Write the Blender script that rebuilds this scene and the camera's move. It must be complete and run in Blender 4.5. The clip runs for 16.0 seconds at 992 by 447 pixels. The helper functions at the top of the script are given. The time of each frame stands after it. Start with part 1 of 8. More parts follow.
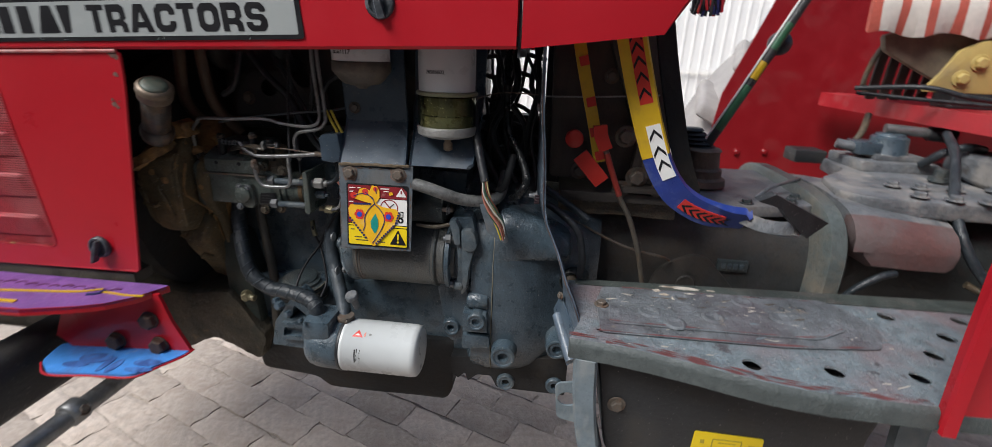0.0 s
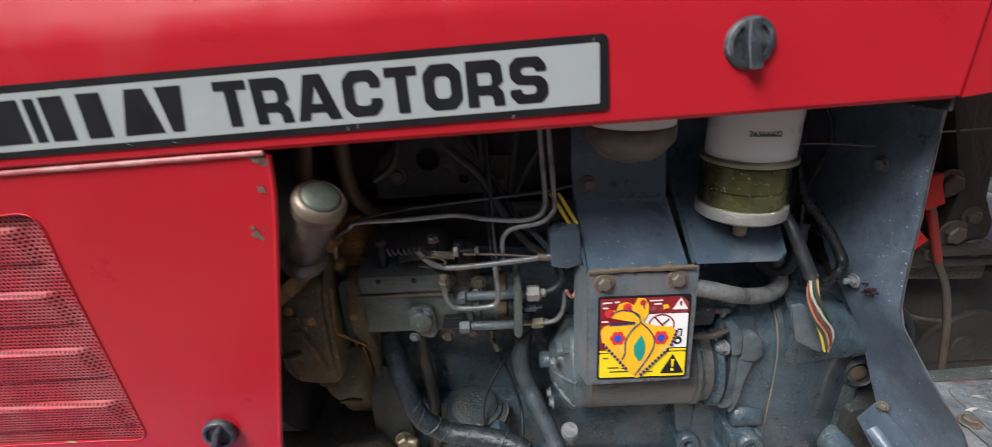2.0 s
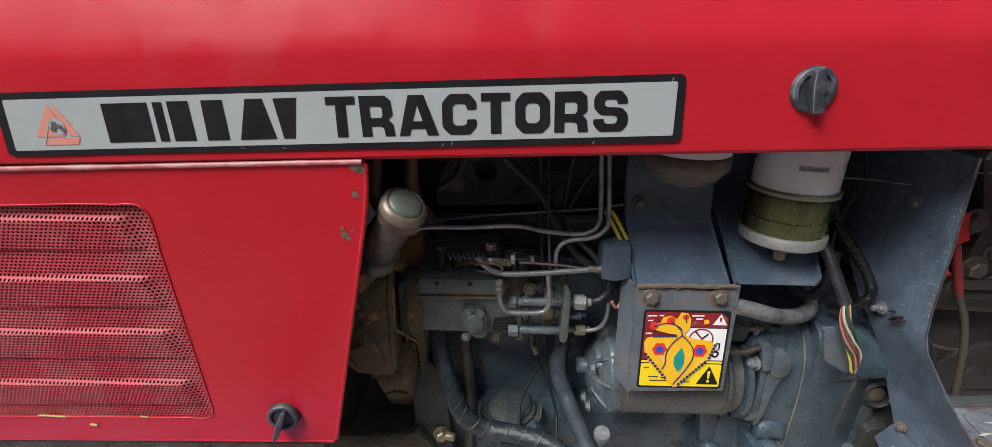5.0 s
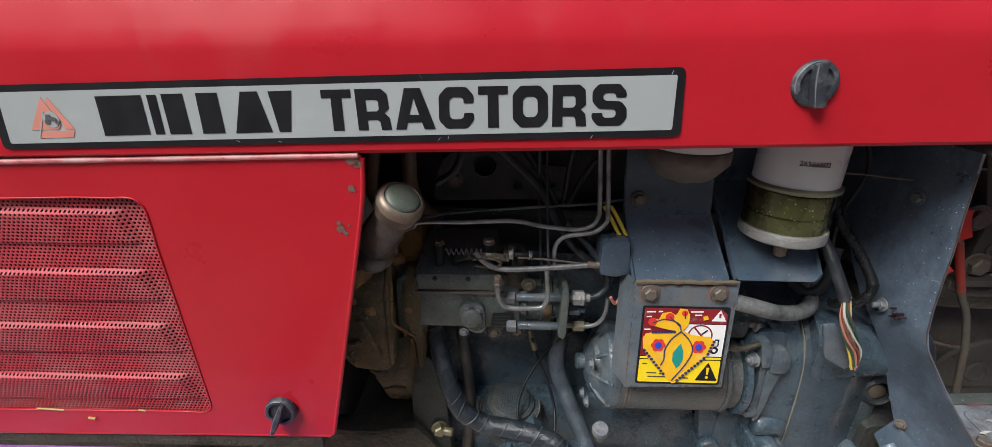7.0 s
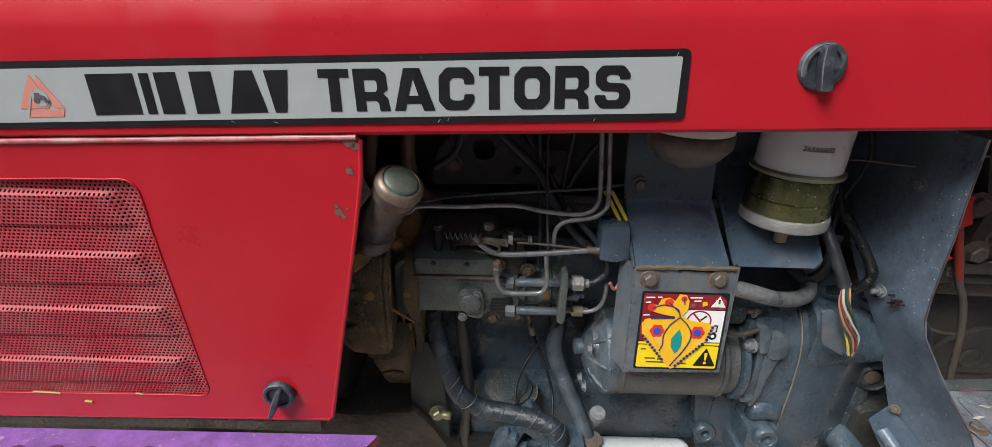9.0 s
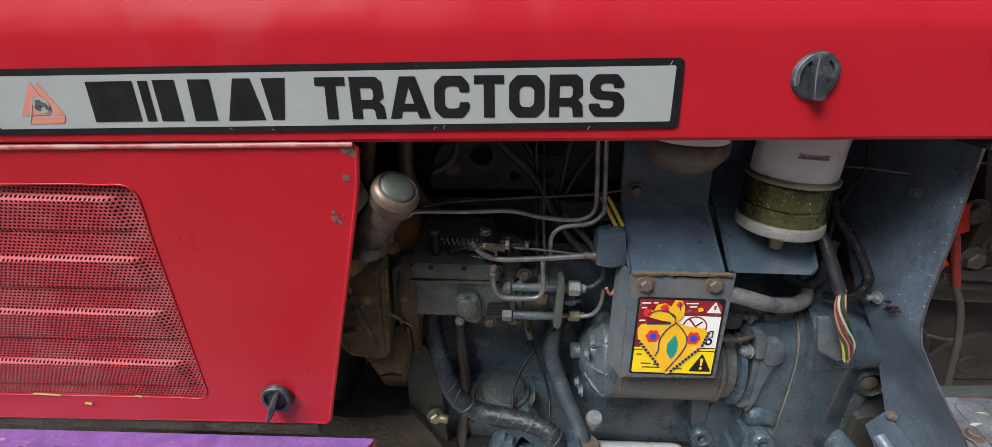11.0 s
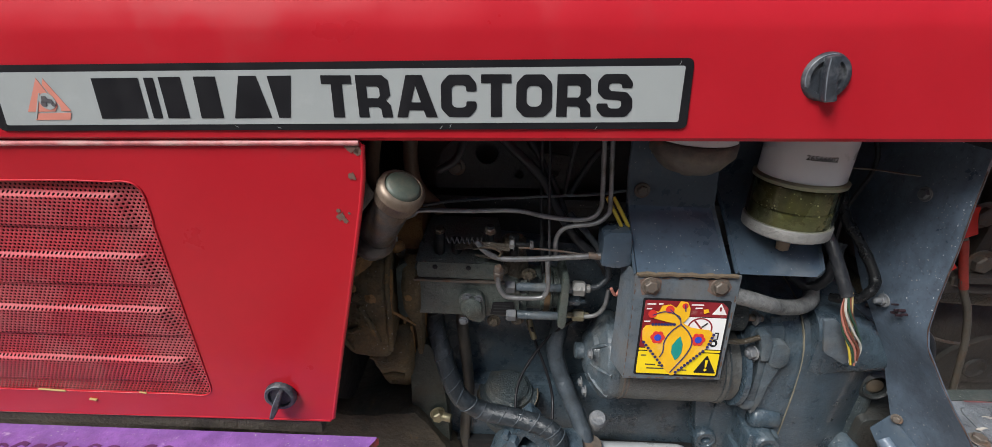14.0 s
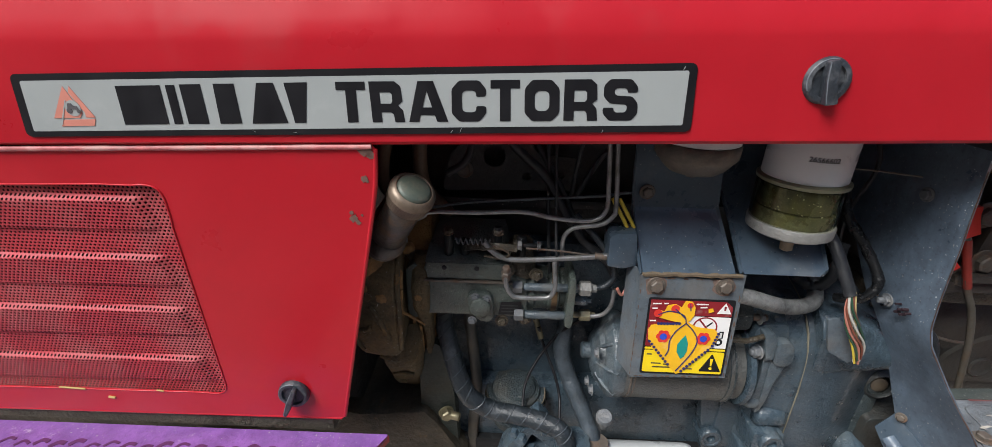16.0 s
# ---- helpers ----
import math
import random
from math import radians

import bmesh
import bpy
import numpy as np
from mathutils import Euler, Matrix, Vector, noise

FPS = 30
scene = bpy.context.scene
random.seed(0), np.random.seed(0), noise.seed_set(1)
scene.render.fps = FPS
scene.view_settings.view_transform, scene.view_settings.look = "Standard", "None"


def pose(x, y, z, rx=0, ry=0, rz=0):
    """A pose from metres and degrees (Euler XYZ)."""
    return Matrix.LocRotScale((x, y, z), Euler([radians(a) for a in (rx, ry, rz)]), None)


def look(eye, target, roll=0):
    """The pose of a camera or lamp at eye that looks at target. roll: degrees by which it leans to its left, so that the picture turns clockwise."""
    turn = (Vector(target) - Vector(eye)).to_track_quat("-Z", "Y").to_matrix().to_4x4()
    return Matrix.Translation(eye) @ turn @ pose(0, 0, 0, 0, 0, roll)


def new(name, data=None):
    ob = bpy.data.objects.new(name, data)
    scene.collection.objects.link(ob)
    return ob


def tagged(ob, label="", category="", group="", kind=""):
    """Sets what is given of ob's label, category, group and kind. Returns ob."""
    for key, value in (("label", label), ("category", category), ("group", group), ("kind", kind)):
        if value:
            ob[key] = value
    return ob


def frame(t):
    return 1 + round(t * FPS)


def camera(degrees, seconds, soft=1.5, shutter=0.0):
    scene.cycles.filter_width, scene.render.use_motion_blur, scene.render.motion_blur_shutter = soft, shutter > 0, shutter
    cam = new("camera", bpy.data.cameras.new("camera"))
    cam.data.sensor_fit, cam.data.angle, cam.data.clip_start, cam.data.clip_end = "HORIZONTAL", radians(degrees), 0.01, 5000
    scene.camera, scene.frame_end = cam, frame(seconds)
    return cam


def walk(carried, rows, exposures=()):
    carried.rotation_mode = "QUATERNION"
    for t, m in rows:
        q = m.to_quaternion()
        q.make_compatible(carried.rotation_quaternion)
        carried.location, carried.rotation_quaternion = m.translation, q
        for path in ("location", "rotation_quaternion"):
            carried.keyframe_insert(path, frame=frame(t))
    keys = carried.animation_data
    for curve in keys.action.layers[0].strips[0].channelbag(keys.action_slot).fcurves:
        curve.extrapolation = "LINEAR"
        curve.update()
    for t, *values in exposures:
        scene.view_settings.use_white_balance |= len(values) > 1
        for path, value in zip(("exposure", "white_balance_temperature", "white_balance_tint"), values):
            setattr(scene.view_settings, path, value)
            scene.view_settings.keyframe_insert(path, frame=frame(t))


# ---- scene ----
cam = camera(92.8, 16, soft=0.5, shutter=0.3)
PATH = [
    (0, (0.305, -0.569, 1.189), (0.109, 1.298, 0.498), 2.2),
    (0.3, (0.215, -0.534, 1.193), (0.244, 1.309, 0.416), -1.3),
    (0.5, (0.176, -0.504, 1.19), (0.248, 1.324, 0.381), -2.4),
    (0.6, (0.16, -0.483, 1.187), (0.231, 1.346, 0.38), -2.3),
    (1, (0.089, -0.354, 1.182), (0.07, 1.479, 0.382), -1.6),
    (1.3, (0.059, -0.3, 1.179), (0.048, 1.531, 0.375), 0.2),
    (1.5, (0.045, -0.293, 1.183), (0.029, 1.54, 0.382), -0.3),
    (2, (-0.11, -0.321, 1.254), (-0.119, 1.53, 0.497), -2.3),
    (2.5, (-0.147, -0.333, 1.278), (-0.158, 1.519, 0.522), -1.1),
    (3, (-0.164, -0.333, 1.275), (-0.189, 1.519, 0.521), -0.3),
    (3.5, (-0.171, -0.34, 1.277), (-0.193, 1.513, 0.524), 0.3),
    (4, (-0.179, -0.349, 1.276), (-0.191, 1.508, 0.532), 0.8),
    (6.5, (-0.171, -0.354, 1.278), (-0.18, 1.502, 0.531), 1.1),
    (7, (-0.172, -0.35, 1.275), (-0.188, 1.499, 0.513), 1.1),
    (7.5, (-0.177, -0.347, 1.278), (-0.194, 1.498, 0.507), 1.2),
    (8, (-0.17, -0.342, 1.273), (-0.177, 1.503, 0.5), 1.4),
    (8.5, (-0.175, -0.337, 1.265), (-0.172, 1.5, 0.474), 1.7),
    (9, (-0.175, -0.346, 1.271), (-0.176, 1.481, 0.456), 1.6),
    (11.5, (-0.168, -0.347, 1.278), (-0.18, 1.48, 0.467), 1.7),
    (12, (-0.177, -0.35, 1.279), (-0.182, 1.477, 0.464), 2.0),
    (12.5, (-0.176, -0.348, 1.278), (-0.183, 1.476, 0.457), 2.1),
    (13, (-0.177, -0.347, 1.277), (-0.187, 1.475, 0.452), 2.1),
    (13.5, (-0.18, -0.347, 1.278), (-0.192, 1.477, 0.459), 2.2),
    (14, (-0.172, -0.344, 1.278), (-0.192, 1.48, 0.457), 2.0),
    (14.5, (-0.177, -0.347, 1.28), (-0.196, 1.476, 0.458), 2.0),
    (15, (-0.176, -0.353, 1.28), (-0.204, 1.473, 0.464), 1.9),
    (15.5, (-0.178, -0.356, 1.282), (-0.21, 1.47, 0.465), 1.7),
    (16, (-0.176, -0.355, 1.282), (-0.215, 1.472, 0.468), 1.6),
]
EXPOSURES = [(0, 0.54), (0.5, 1.27), (1.0, 1.55), (1.5, 1.80), (2.0, 1.06), (2.5, 0.93), (3.5, 0.92), (16, 0.92)]
walk(cam, [(t, look(eye, target, roll)) for t, eye, target, roll in PATH], EXPOSURES)

# ---- world and light ----
world = bpy.data.worlds.new("sky")
scene.world = world
world.use_nodes = True
wn = world.node_tree
sky = wn.nodes.new("ShaderNodeTexSky")
sky.sky_type, sky.sun_disc = "NISHITA", False
sky.sun_elevation, sky.sun_rotation = radians(50), radians(-130)
sky.dust_density, sky.air_density = 1.6, 1.0
wn.links.new(sky.outputs[0], wn.nodes["Background"].inputs[0])
wn.nodes["Background"].inputs[1].default_value = 0.075
sun_data = bpy.data.lights.new("sun", "SUN")
sun_data.energy, sun_data.angle, sun_data.color = 2.75, radians(28), (1.0, 0.985, 0.97)
sun = new("sun", sun_data)
sun.matrix_world = look((-3.3, -2.8, 5.2), (0, 0, 0.0))


# ---- materials ----
def material(name, base, rough=0.5, metal=0.0, vary=0.25, scale=40.0, dirt=None, dirt_amount=0.0, dirt_scale=9.0,
             bump=0.0, bump_scale=120.0, coat=0.0, spec=0.5, streak=None, crust=None, speck=0.0):
    """A painted or bare surface: fine and coarse variation of its colour, dirt in blotches, fine relief."""
    m = bpy.data.materials.new(name)
    m.use_nodes = True
    n, k = m.node_tree.nodes, m.node_tree.links
    b = n["Principled BSDF"]
    b.inputs["Metallic"].default_value = metal
    b.inputs["Coat Weight"].default_value = coat
    b.inputs["Coat Roughness"].default_value = 0.08
    b.inputs["Specular IOR Level"].default_value = spec
    co = n.new("ShaderNodeTexCoord")

    def noise_at(s, detail=5.0, rough_=0.6):
        t = n.new("ShaderNodeTexNoise")
        t.inputs["Scale"].default_value, t.inputs["Detail"].default_value, t.inputs["Roughness"].default_value = s, detail, rough_
        k.new(co.outputs["Object"], t.inputs["Vector"])
        return t.outputs["Fac"]

    def ramp(fac, lo, hi, a=0.0, c=1.0):
        r = n.new("ShaderNodeMapRange")
        r.inputs[1].default_value, r.inputs[2].default_value, r.inputs[3].default_value, r.inputs[4].default_value = lo, hi, a, c
        k.new(fac, r.inputs[0])
        return r.outputs[0]

    def mix(fac, a, c):
        x = n.new("ShaderNodeMix")
        x.data_type = "RGBA"
        for sock, v in ((x.inputs[0], fac), (x.inputs[6], a), (x.inputs[7], c)):
            if isinstance(v, bpy.types.NodeSocket):
                k.new(v, sock)
            elif isinstance(v, float):
                sock.default_value = v
            else:
                sock.default_value = (*v, 1)
        return x.outputs[2]

    fine, coarse = noise_at(scale), noise_at(scale * 0.12, 3.0)
    dark, lite = tuple(c * (1 - vary) for c in base), tuple(min(1, c * (1 + vary)) for c in base)
    col = mix(ramp(fine, 0.3, 0.7), dark, lite)
    col = mix(ramp(coarse, 0.35, 0.65, 0.0, 0.5), col, base)
    if vary > 0.11:
        col = mix(ramp(noise_at(scale * 7, 3.0), 0.56, 0.72, 0.0, 0.55), col, tuple(c * (1 - 1.6 * min(0.5, vary)) for c in base))
        col = mix(ramp(noise_at(scale * 5.3, 4.0), 0.64, 0.76, 0.0, 0.45), col, tuple(min(0.9, c * (1 + 3 * vary) + 0.02 * vary) for c in base))
    ro = ramp(fine, 0.3, 0.7, max(0.03, rough - 0.08), min(1, rough + 0.1))
    if dirt:
        blot = noise_at(dirt_scale, 8.0, 0.65)
        mask = ramp(blot, 0.62 - 0.35 * dirt_amount, 0.75 - 0.25 * dirt_amount, 0.0, min(1.0, 0.35 + 0.6 * dirt_amount))
        col = mix(mask, col, dirt)
        r2 = n.new("ShaderNodeMix")
        k.new(mask, r2.inputs[0])
        k.new(ro, r2.inputs[2])
        r2.inputs[3].default_value = 0.85
        ro = r2.outputs[0]
    if streak:
        mp = n.new("ShaderNodeMapping")
        mp.inputs["Scale"].default_value = (1, 1, 0.3)
        k.new(co.outputs["Object"], mp.inputs["Vector"])
        st = n.new("ShaderNodeTexNoise")
        st.inputs["Scale"].default_value, st.inputs["Detail"].default_value = 90, 6
        k.new(mp.outputs[0], st.inputs["Vector"])
        col = mix(ramp(st.outputs["Fac"], 0.52, 0.72, 0.0, 0.5), col, streak)
    if crust:
        col = mix(ramp(noise_at(crust[2], 9.0, 0.7), crust[1], crust[1] + 0.05, 0.0, 0.85), col, crust[0])
    if speck:
        col = mix(ramp(noise_at(330.0, 1.0), 0.74 - 0.1 * speck, 0.78 - 0.1 * speck, 0.0, 0.7), col, (0.36, 0.35, 0.32))
    k.new(col, b.inputs["Base Color"])
    k.new(ro, b.inputs["Roughness"])
    if bump:
        bp = n.new("ShaderNodeBump")
        bp.inputs["Strength"].default_value, bp.inputs["Distance"].default_value = min(1.0, bump * 1.8), 0.003
        k.new(noise_at(bump_scale, 6.0), bp.inputs["Height"])
        k.new(bp.outputs[0], b.inputs["Normal"])
    return m


DUST, SOIL, RUST = (0.20, 0.16, 0.115), (0.12, 0.085, 0.055), (0.16, 0.07, 0.03)
RED = material("red_paint", (0.455, 0.0125, 0.0225), 0.34, vary=0.07, scale=14, dirt=(0.40, 0.030, 0.036), dirt_amount=0.24, dirt_scale=5, bump=0.04, bump_scale=26, coat=0.14, spec=0.30)
RED_OLD = material("weathered_red_paint", (0.42, 0.022, 0.03), 0.42, vary=0.14, scale=18, dirt=(0.42, 0.16, 0.15), dirt_amount=0.30, dirt_scale=14, bump=0.1)
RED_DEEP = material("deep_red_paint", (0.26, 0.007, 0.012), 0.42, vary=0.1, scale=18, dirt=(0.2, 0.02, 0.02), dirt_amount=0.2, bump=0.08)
GUARD = material("worn_light_grey_paint", (0.094, 0.118, 0.138), 0.40, vary=0.34, scale=34, dirt=(0.135, 0.125, 0.112), dirt_amount=0.45, dirt_scale=20, bump=0.14, bump_scale=240, crust=((0.10, 0.06, 0.04), 0.66, 50.0), streak=(0.075, 0.085, 0.09))
APRON = material("worn_edge_paint", (0.085, 0.10, 0.10), 0.45, vary=0.35, scale=50, dirt=(0.05, 0.06, 0.058), dirt_amount=0.5, dirt_scale=25, bump=0.3, bump_scale=200, crust=((0.15, 0.05, 0.045), 0.64, 26.0), streak=(0.045, 0.055, 0.055))
DASH_M = material("brown_grimed_paint", (0.050, 0.042, 0.036), 0.5, vary=0.25, scale=24, dirt=(0.10, 0.075, 0.055), dirt_amount=0.45, bump=0.25, streak=(0.035, 0.03, 0.026))
GRILLE_M = material("dusty_red_grille", (0.41, 0.042, 0.054), 0.46, vary=0.25, scale=60, dirt=(0.44, 0.14, 0.14), dirt_amount=0.42, dirt_scale=14, spec=0.3)
SHIELD_M = material("blue_grey_sheet", (0.092, 0.124, 0.162), 0.33, vary=0.4, scale=30, dirt=(0.050, 0.064, 0.086), dirt_amount=0.36, dirt_scale=11, bump=0.12, bump_scale=160, coat=0.12, streak=(0.05, 0.068, 0.09), crust=((0.05, 0.06, 0.07), 0.66, 45.0), speck=0.3)
STARTER_M = material("dull_grey_starter_paint", (0.082, 0.086, 0.082), 0.42, vary=0.3, scale=36, dirt=(0.15, 0.13, 0.10), dirt_amount=0.4, dirt_scale=22, bump=0.35, bump_scale=300, crust=((0.05, 0.045, 0.038), 0.65, 40.0))
HOSE_GREY = material("worn_grey_hose", (0.050, 0.064, 0.076), 0.34, vary=0.35, scale=50, dirt=(0.012, 0.014, 0.016), dirt_amount=0.45, dirt_scale=34, bump=0.35, crust=((0.13, 0.14, 0.145), 0.67, 60.0))
CHIP = material("bare_primer", (0.15, 0.085, 0.065), 0.7, vary=0.3, scale=200)
GREY = material("grey_engine_paint", (0.049, 0.075, 0.096), 0.29, vary=0.46, scale=34, dirt=(0.105, 0.118, 0.116), dirt_amount=0.30, dirt_scale=16, bump=0.38, bump_scale=190, coat=0.3, streak=(0.038, 0.055, 0.062), crust=((0.16, 0.16, 0.145), 0.645, 60.0), speck=0.12)
GREY_SHEET = material("grey_sheet_paint", (0.052, 0.078, 0.106), 0.30, vary=0.28, scale=22, dirt=(0.13, 0.145, 0.155), dirt_amount=0.24, dirt_scale=20, bump=0.05, bump_scale=200, coat=0.2, speck=0.1)
GREY_DUSTY = material("dusty_grey_casting", (0.040, 0.055, 0.060), 0.34, vary=0.45, scale=34, dirt=(0.088, 0.080, 0.062), dirt_amount=0.36, dirt_scale=26, bump=0.45, bump_scale=380, crust=((0.13, 0.075, 0.03), 0.66, 40.0), speck=0.5)
# paleness mixes real dust with sun from above, painted into the rear tops
GREY_PALE = material("pale_dusty_sunlit_casting", (0.125, 0.135, 0.145), 0.45, vary=0.5, scale=36, dirt=(0.36, 0.33, 0.295), dirt_amount=0.42, dirt_scale=14, bump=0.45, bump_scale=140, crust=((0.05, 0.04, 0.034), 0.63, 26.0))
GREY_RUB = material("rubbed_grey_paint", (0.068, 0.092, 0.108), 0.34, vary=0.45, scale=40, dirt=(0.155, 0.160, 0.152), dirt_amount=0.34, dirt_scale=30, coat=0.2, bump=0.35, bump_scale=220)
OILY = material("oily_soiled_casting", (0.066, 0.054, 0.036), 0.34, vary=0.45, scale=30, dirt=(0.15, 0.10, 0.055), dirt_amount=0.45, dirt_scale=30, bump=0.7, bump_scale=240, coat=0.1, crust=((0.17, 0.09, 0.032), 0.63, 34.0))
GREY_DARK = material("grimy_shaded_grey_casting", (0.022, 0.027, 0.027), 0.45, vary=0.3, scale=26, dirt=(0.042, 0.032, 0.022), dirt_amount=0.4, dirt_scale=10, bump=0.4, bump_scale=110, streak=(0.022, 0.018, 0.014), crust=((0.07, 0.048, 0.028), 0.64, 22.0))
# dark base puts the shade under the bonnet into the head's colour
HEAD_M = material("bay_shaded_dusty_iron", (0.026, 0.026, 0.025), 0.5, vary=0.4, scale=30, dirt=(0.062, 0.046, 0.032), dirt_amount=0.42, dirt_scale=14, bump=0.4, bump_scale=120, crust=((0.085, 0.060, 0.040), 0.64, 26.0))
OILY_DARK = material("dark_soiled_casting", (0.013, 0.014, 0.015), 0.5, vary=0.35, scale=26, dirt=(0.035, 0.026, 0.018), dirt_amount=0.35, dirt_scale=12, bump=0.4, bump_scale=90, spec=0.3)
CHARCOAL = material("charcoal_paint", (0.022, 0.024, 0.026), 0.45, vary=0.25, scale=24, dirt=(0.055, 0.048, 0.04), dirt_amount=0.4, bump=0.2, speck=0.3)
STEEL = material("dull_steel", (0.25, 0.255, 0.255), 0.38, 0.65, vary=0.25, scale=70, dirt=(0.10, 0.09, 0.075), dirt_amount=0.3, dirt_scale=40)
ZINC = material("yellow_zinc_plate", (0.30, 0.27, 0.17), 0.42, 0.6, vary=0.25, scale=80, dirt=DUST, dirt_amount=0.4, dirt_scale=60)
BOLT = material("dirty_bolt", (0.14, 0.12, 0.10), 0.55, 0.35, vary=0.3, scale=120, dirt=RUST, dirt_amount=0.4, dirt_scale=60, bump=0.2)
BOLT_GREY = material("painted_bolt", (0.12, 0.13, 0.14), 0.45, vary=0.25, scale=100, dirt=(0.2, 0.19, 0.17), dirt_amount=0.35, dirt_scale=60)
NICKEL = material("tarnished_nickel", (0.175, 0.135, 0.10), 0.46, 0.5, vary=0.3, scale=60, dirt=(0.14, 0.10, 0.06), dirt_amount=0.45, dirt_scale=35)
VERDIGRIS = material("greenish_cap_top", (0.070, 0.088, 0.070), 0.5, 0.1, vary=0.25, scale=60, dirt=(0.16, 0.14, 0.10), dirt_amount=0.4, dirt_scale=50)
RUBBER = material("black_rubber", (0.015, 0.017, 0.020), 0.42, vary=0.25, scale=60, dirt=(0.06, 0.06, 0.06), dirt_amount=0.3, dirt_scale=30, bump=0.2)
HOSE = material("dusty_hose", (0.020, 0.026, 0.031), 0.34, vary=0.35, scale=60, dirt=(0.085, 0.095, 0.105), dirt_amount=0.26, dirt_scale=35, bump=0.4, crust=((0.16, 0.17, 0.17), 0.66, 70.0))
PIPE_GREY = material("worn_grey_pipe", (0.19, 0.195, 0.19), 0.42, 0.1, vary=0.4, scale=60, dirt=(0.04, 0.042, 0.042), dirt_amount=0.5, dirt_scale=38, bump=0.3, crust=((0.02, 0.02, 0.02), 0.64, 45.0))
PLASTIC = material("black_plastic", (0.022, 0.024, 0.028), 0.35, vary=0.2, scale=60, bump=0.08, dirt=(0.08, 0.08, 0.08), dirt_amount=0.2, dirt_scale=60)
LATCH_LIT_RUB = material("lit_rubbed_plastic", (0.15, 0.17, 0.19), 0.4, vary=0.3, scale=120)
LATCH_M = material("worn_dark_plastic", (0.030, 0.036, 0.044), 0.42, vary=0.45, scale=60, dirt=(0.17, 0.18, 0.19), dirt_amount=0.35, dirt_scale=55, bump=0.25, bump_scale=220)
# pale pink takes the place of sky reflection on the panel's top edge
PALE_RIM = material("sheen_pale_red_rim", (0.52, 0.16, 0.16), 0.35, vary=0.35, scale=90, dirt=(0.58, 0.42, 0.38), dirt_amount=0.5, dirt_scale=24)
WHITE = material("white_enamel", (0.58, 0.61, 0.61), 0.3, vary=0.03, scale=20, dirt=(0.62, 0.62, 0.60), dirt_amount=0.08, coat=0.2)
SILVER = material("silver_foil", (0.35, 0.378, 0.372), 0.45, 0.0, vary=0.03, scale=20, dirt=(0.50, 0.52, 0.51), dirt_amount=0.12)
INK = material("black_ink", (0.010, 0.010, 0.012), 0.45, vary=0.1, spec=0.3)
SALMON = material("faded_red_ink", (0.62, 0.24, 0.18), 0.45, vary=0.08)
MAROON = material("maroon_print", (0.22, 0.012, 0.018), 0.4, vary=0.1, dirt=(0.4, 0.3, 0.26), dirt_amount=0.12, dirt_scale=60)
WHITE_INK = material("white_print", (0.76, 0.76, 0.74), 0.45, vary=0.04)
YELLOW = material("yellow_print", (0.82, 0.60, 0.01), 0.4, vary=0.05, dirt=(0.5, 0.4, 0.1), dirt_amount=0.12, dirt_scale=60)
ORANGE = material("orange_sticker", (0.80, 0.44, 0.015), 0.4, vary=0.08, scale=60, dirt=(0.75, 0.55, 0.3), dirt_amount=0.15, dirt_scale=50)
NAVY = material("navy_print", (0.02, 0.025, 0.12), 0.45, vary=0.1)
BLUE_INK = material("blue_print", (0.02, 0.06, 0.45), 0.45, vary=0.1)
RED_INK = material("red_print", (0.62, 0.035, 0.025), 0.45, vary=0.1)
TEAL = material("teal_print", (0.01, 0.26, 0.22), 0.45, vary=0.1)
TAPE_YELLOW = material("yellow_tape", (0.58, 0.37, 0.015), 0.35, vary=0.1, dirt=(0.35, 0.22, 0.05), dirt_amount=0.25, dirt_scale=22)
TAPE_BLUE = material("blue_tape", (0.014, 0.034, 0.20), 0.35, vary=0.15, dirt=(0.12, 0.15, 0.28), dirt_amount=0.25, dirt_scale=30)
TAPE_RED = material("red_tape", (0.56, 0.030, 0.020), 0.35, vary=0.1)
PURPLE = material("purple_paint", (0.195, 0.082, 0.295), 0.36, vary=0.3, scale=34, dirt=(0.15, 0.065, 0.24), dirt_amount=0.45, dirt_scale=13, bump=0.2, crust=((0.40, 0.30, 0.46), 0.63, 22.0), speck=0.3)
BLUE = material("blue_paint", (0.06, 0.26, 0.68), 0.38, vary=0.15, dirt=(0.07, 0.12, 0.32), dirt_amount=0.42, dirt_scale=22, crust=((0.20, 0.35, 0.66), 0.62, 40.0))
HATCH_M = material("dark_worn_hatch_paint", (0.140, 0.155, 0.168), 0.32, vary=0.5, scale=40, dirt=(0.070, 0.050, 0.062), dirt_amount=0.48, dirt_scale=7, bump=0.55, bump_scale=130, coat=0.15, crust=((0.24, 0.20, 0.16), 0.62, 24.0), speck=0.7)
STEP_M = material("scuffed_footplate_paint", (0.165, 0.205, 0.225), 0.36, vary=0.4, scale=60, dirt=(0.200, 0.125, 0.130), dirt_amount=0.50, dirt_scale=8, bump=0.5, bump_scale=160, crust=((0.055, 0.045, 0.050), 0.60, 15.0), speck=0.9)
LEG_M = material("blue_grey_paint", (0.15, 0.19, 0.215), 0.5, vary=0.2, dirt=(0.26, 0.27, 0.26), dirt_amount=0.35, dirt_scale=18, bump=0.15, streak=(0.26, 0.28, 0.28))
BROWN_PAINT = material("faded_red_brown_paint", (0.125, 0.062, 0.058), 0.5, vary=0.25, dirt=(0.13, 0.115, 0.115), dirt_amount=0.55, dirt_scale=9, bump=0.3, streak=(0.09, 0.06, 0.055), crust=((0.20, 0.15, 0.11), 0.64, 40.0))
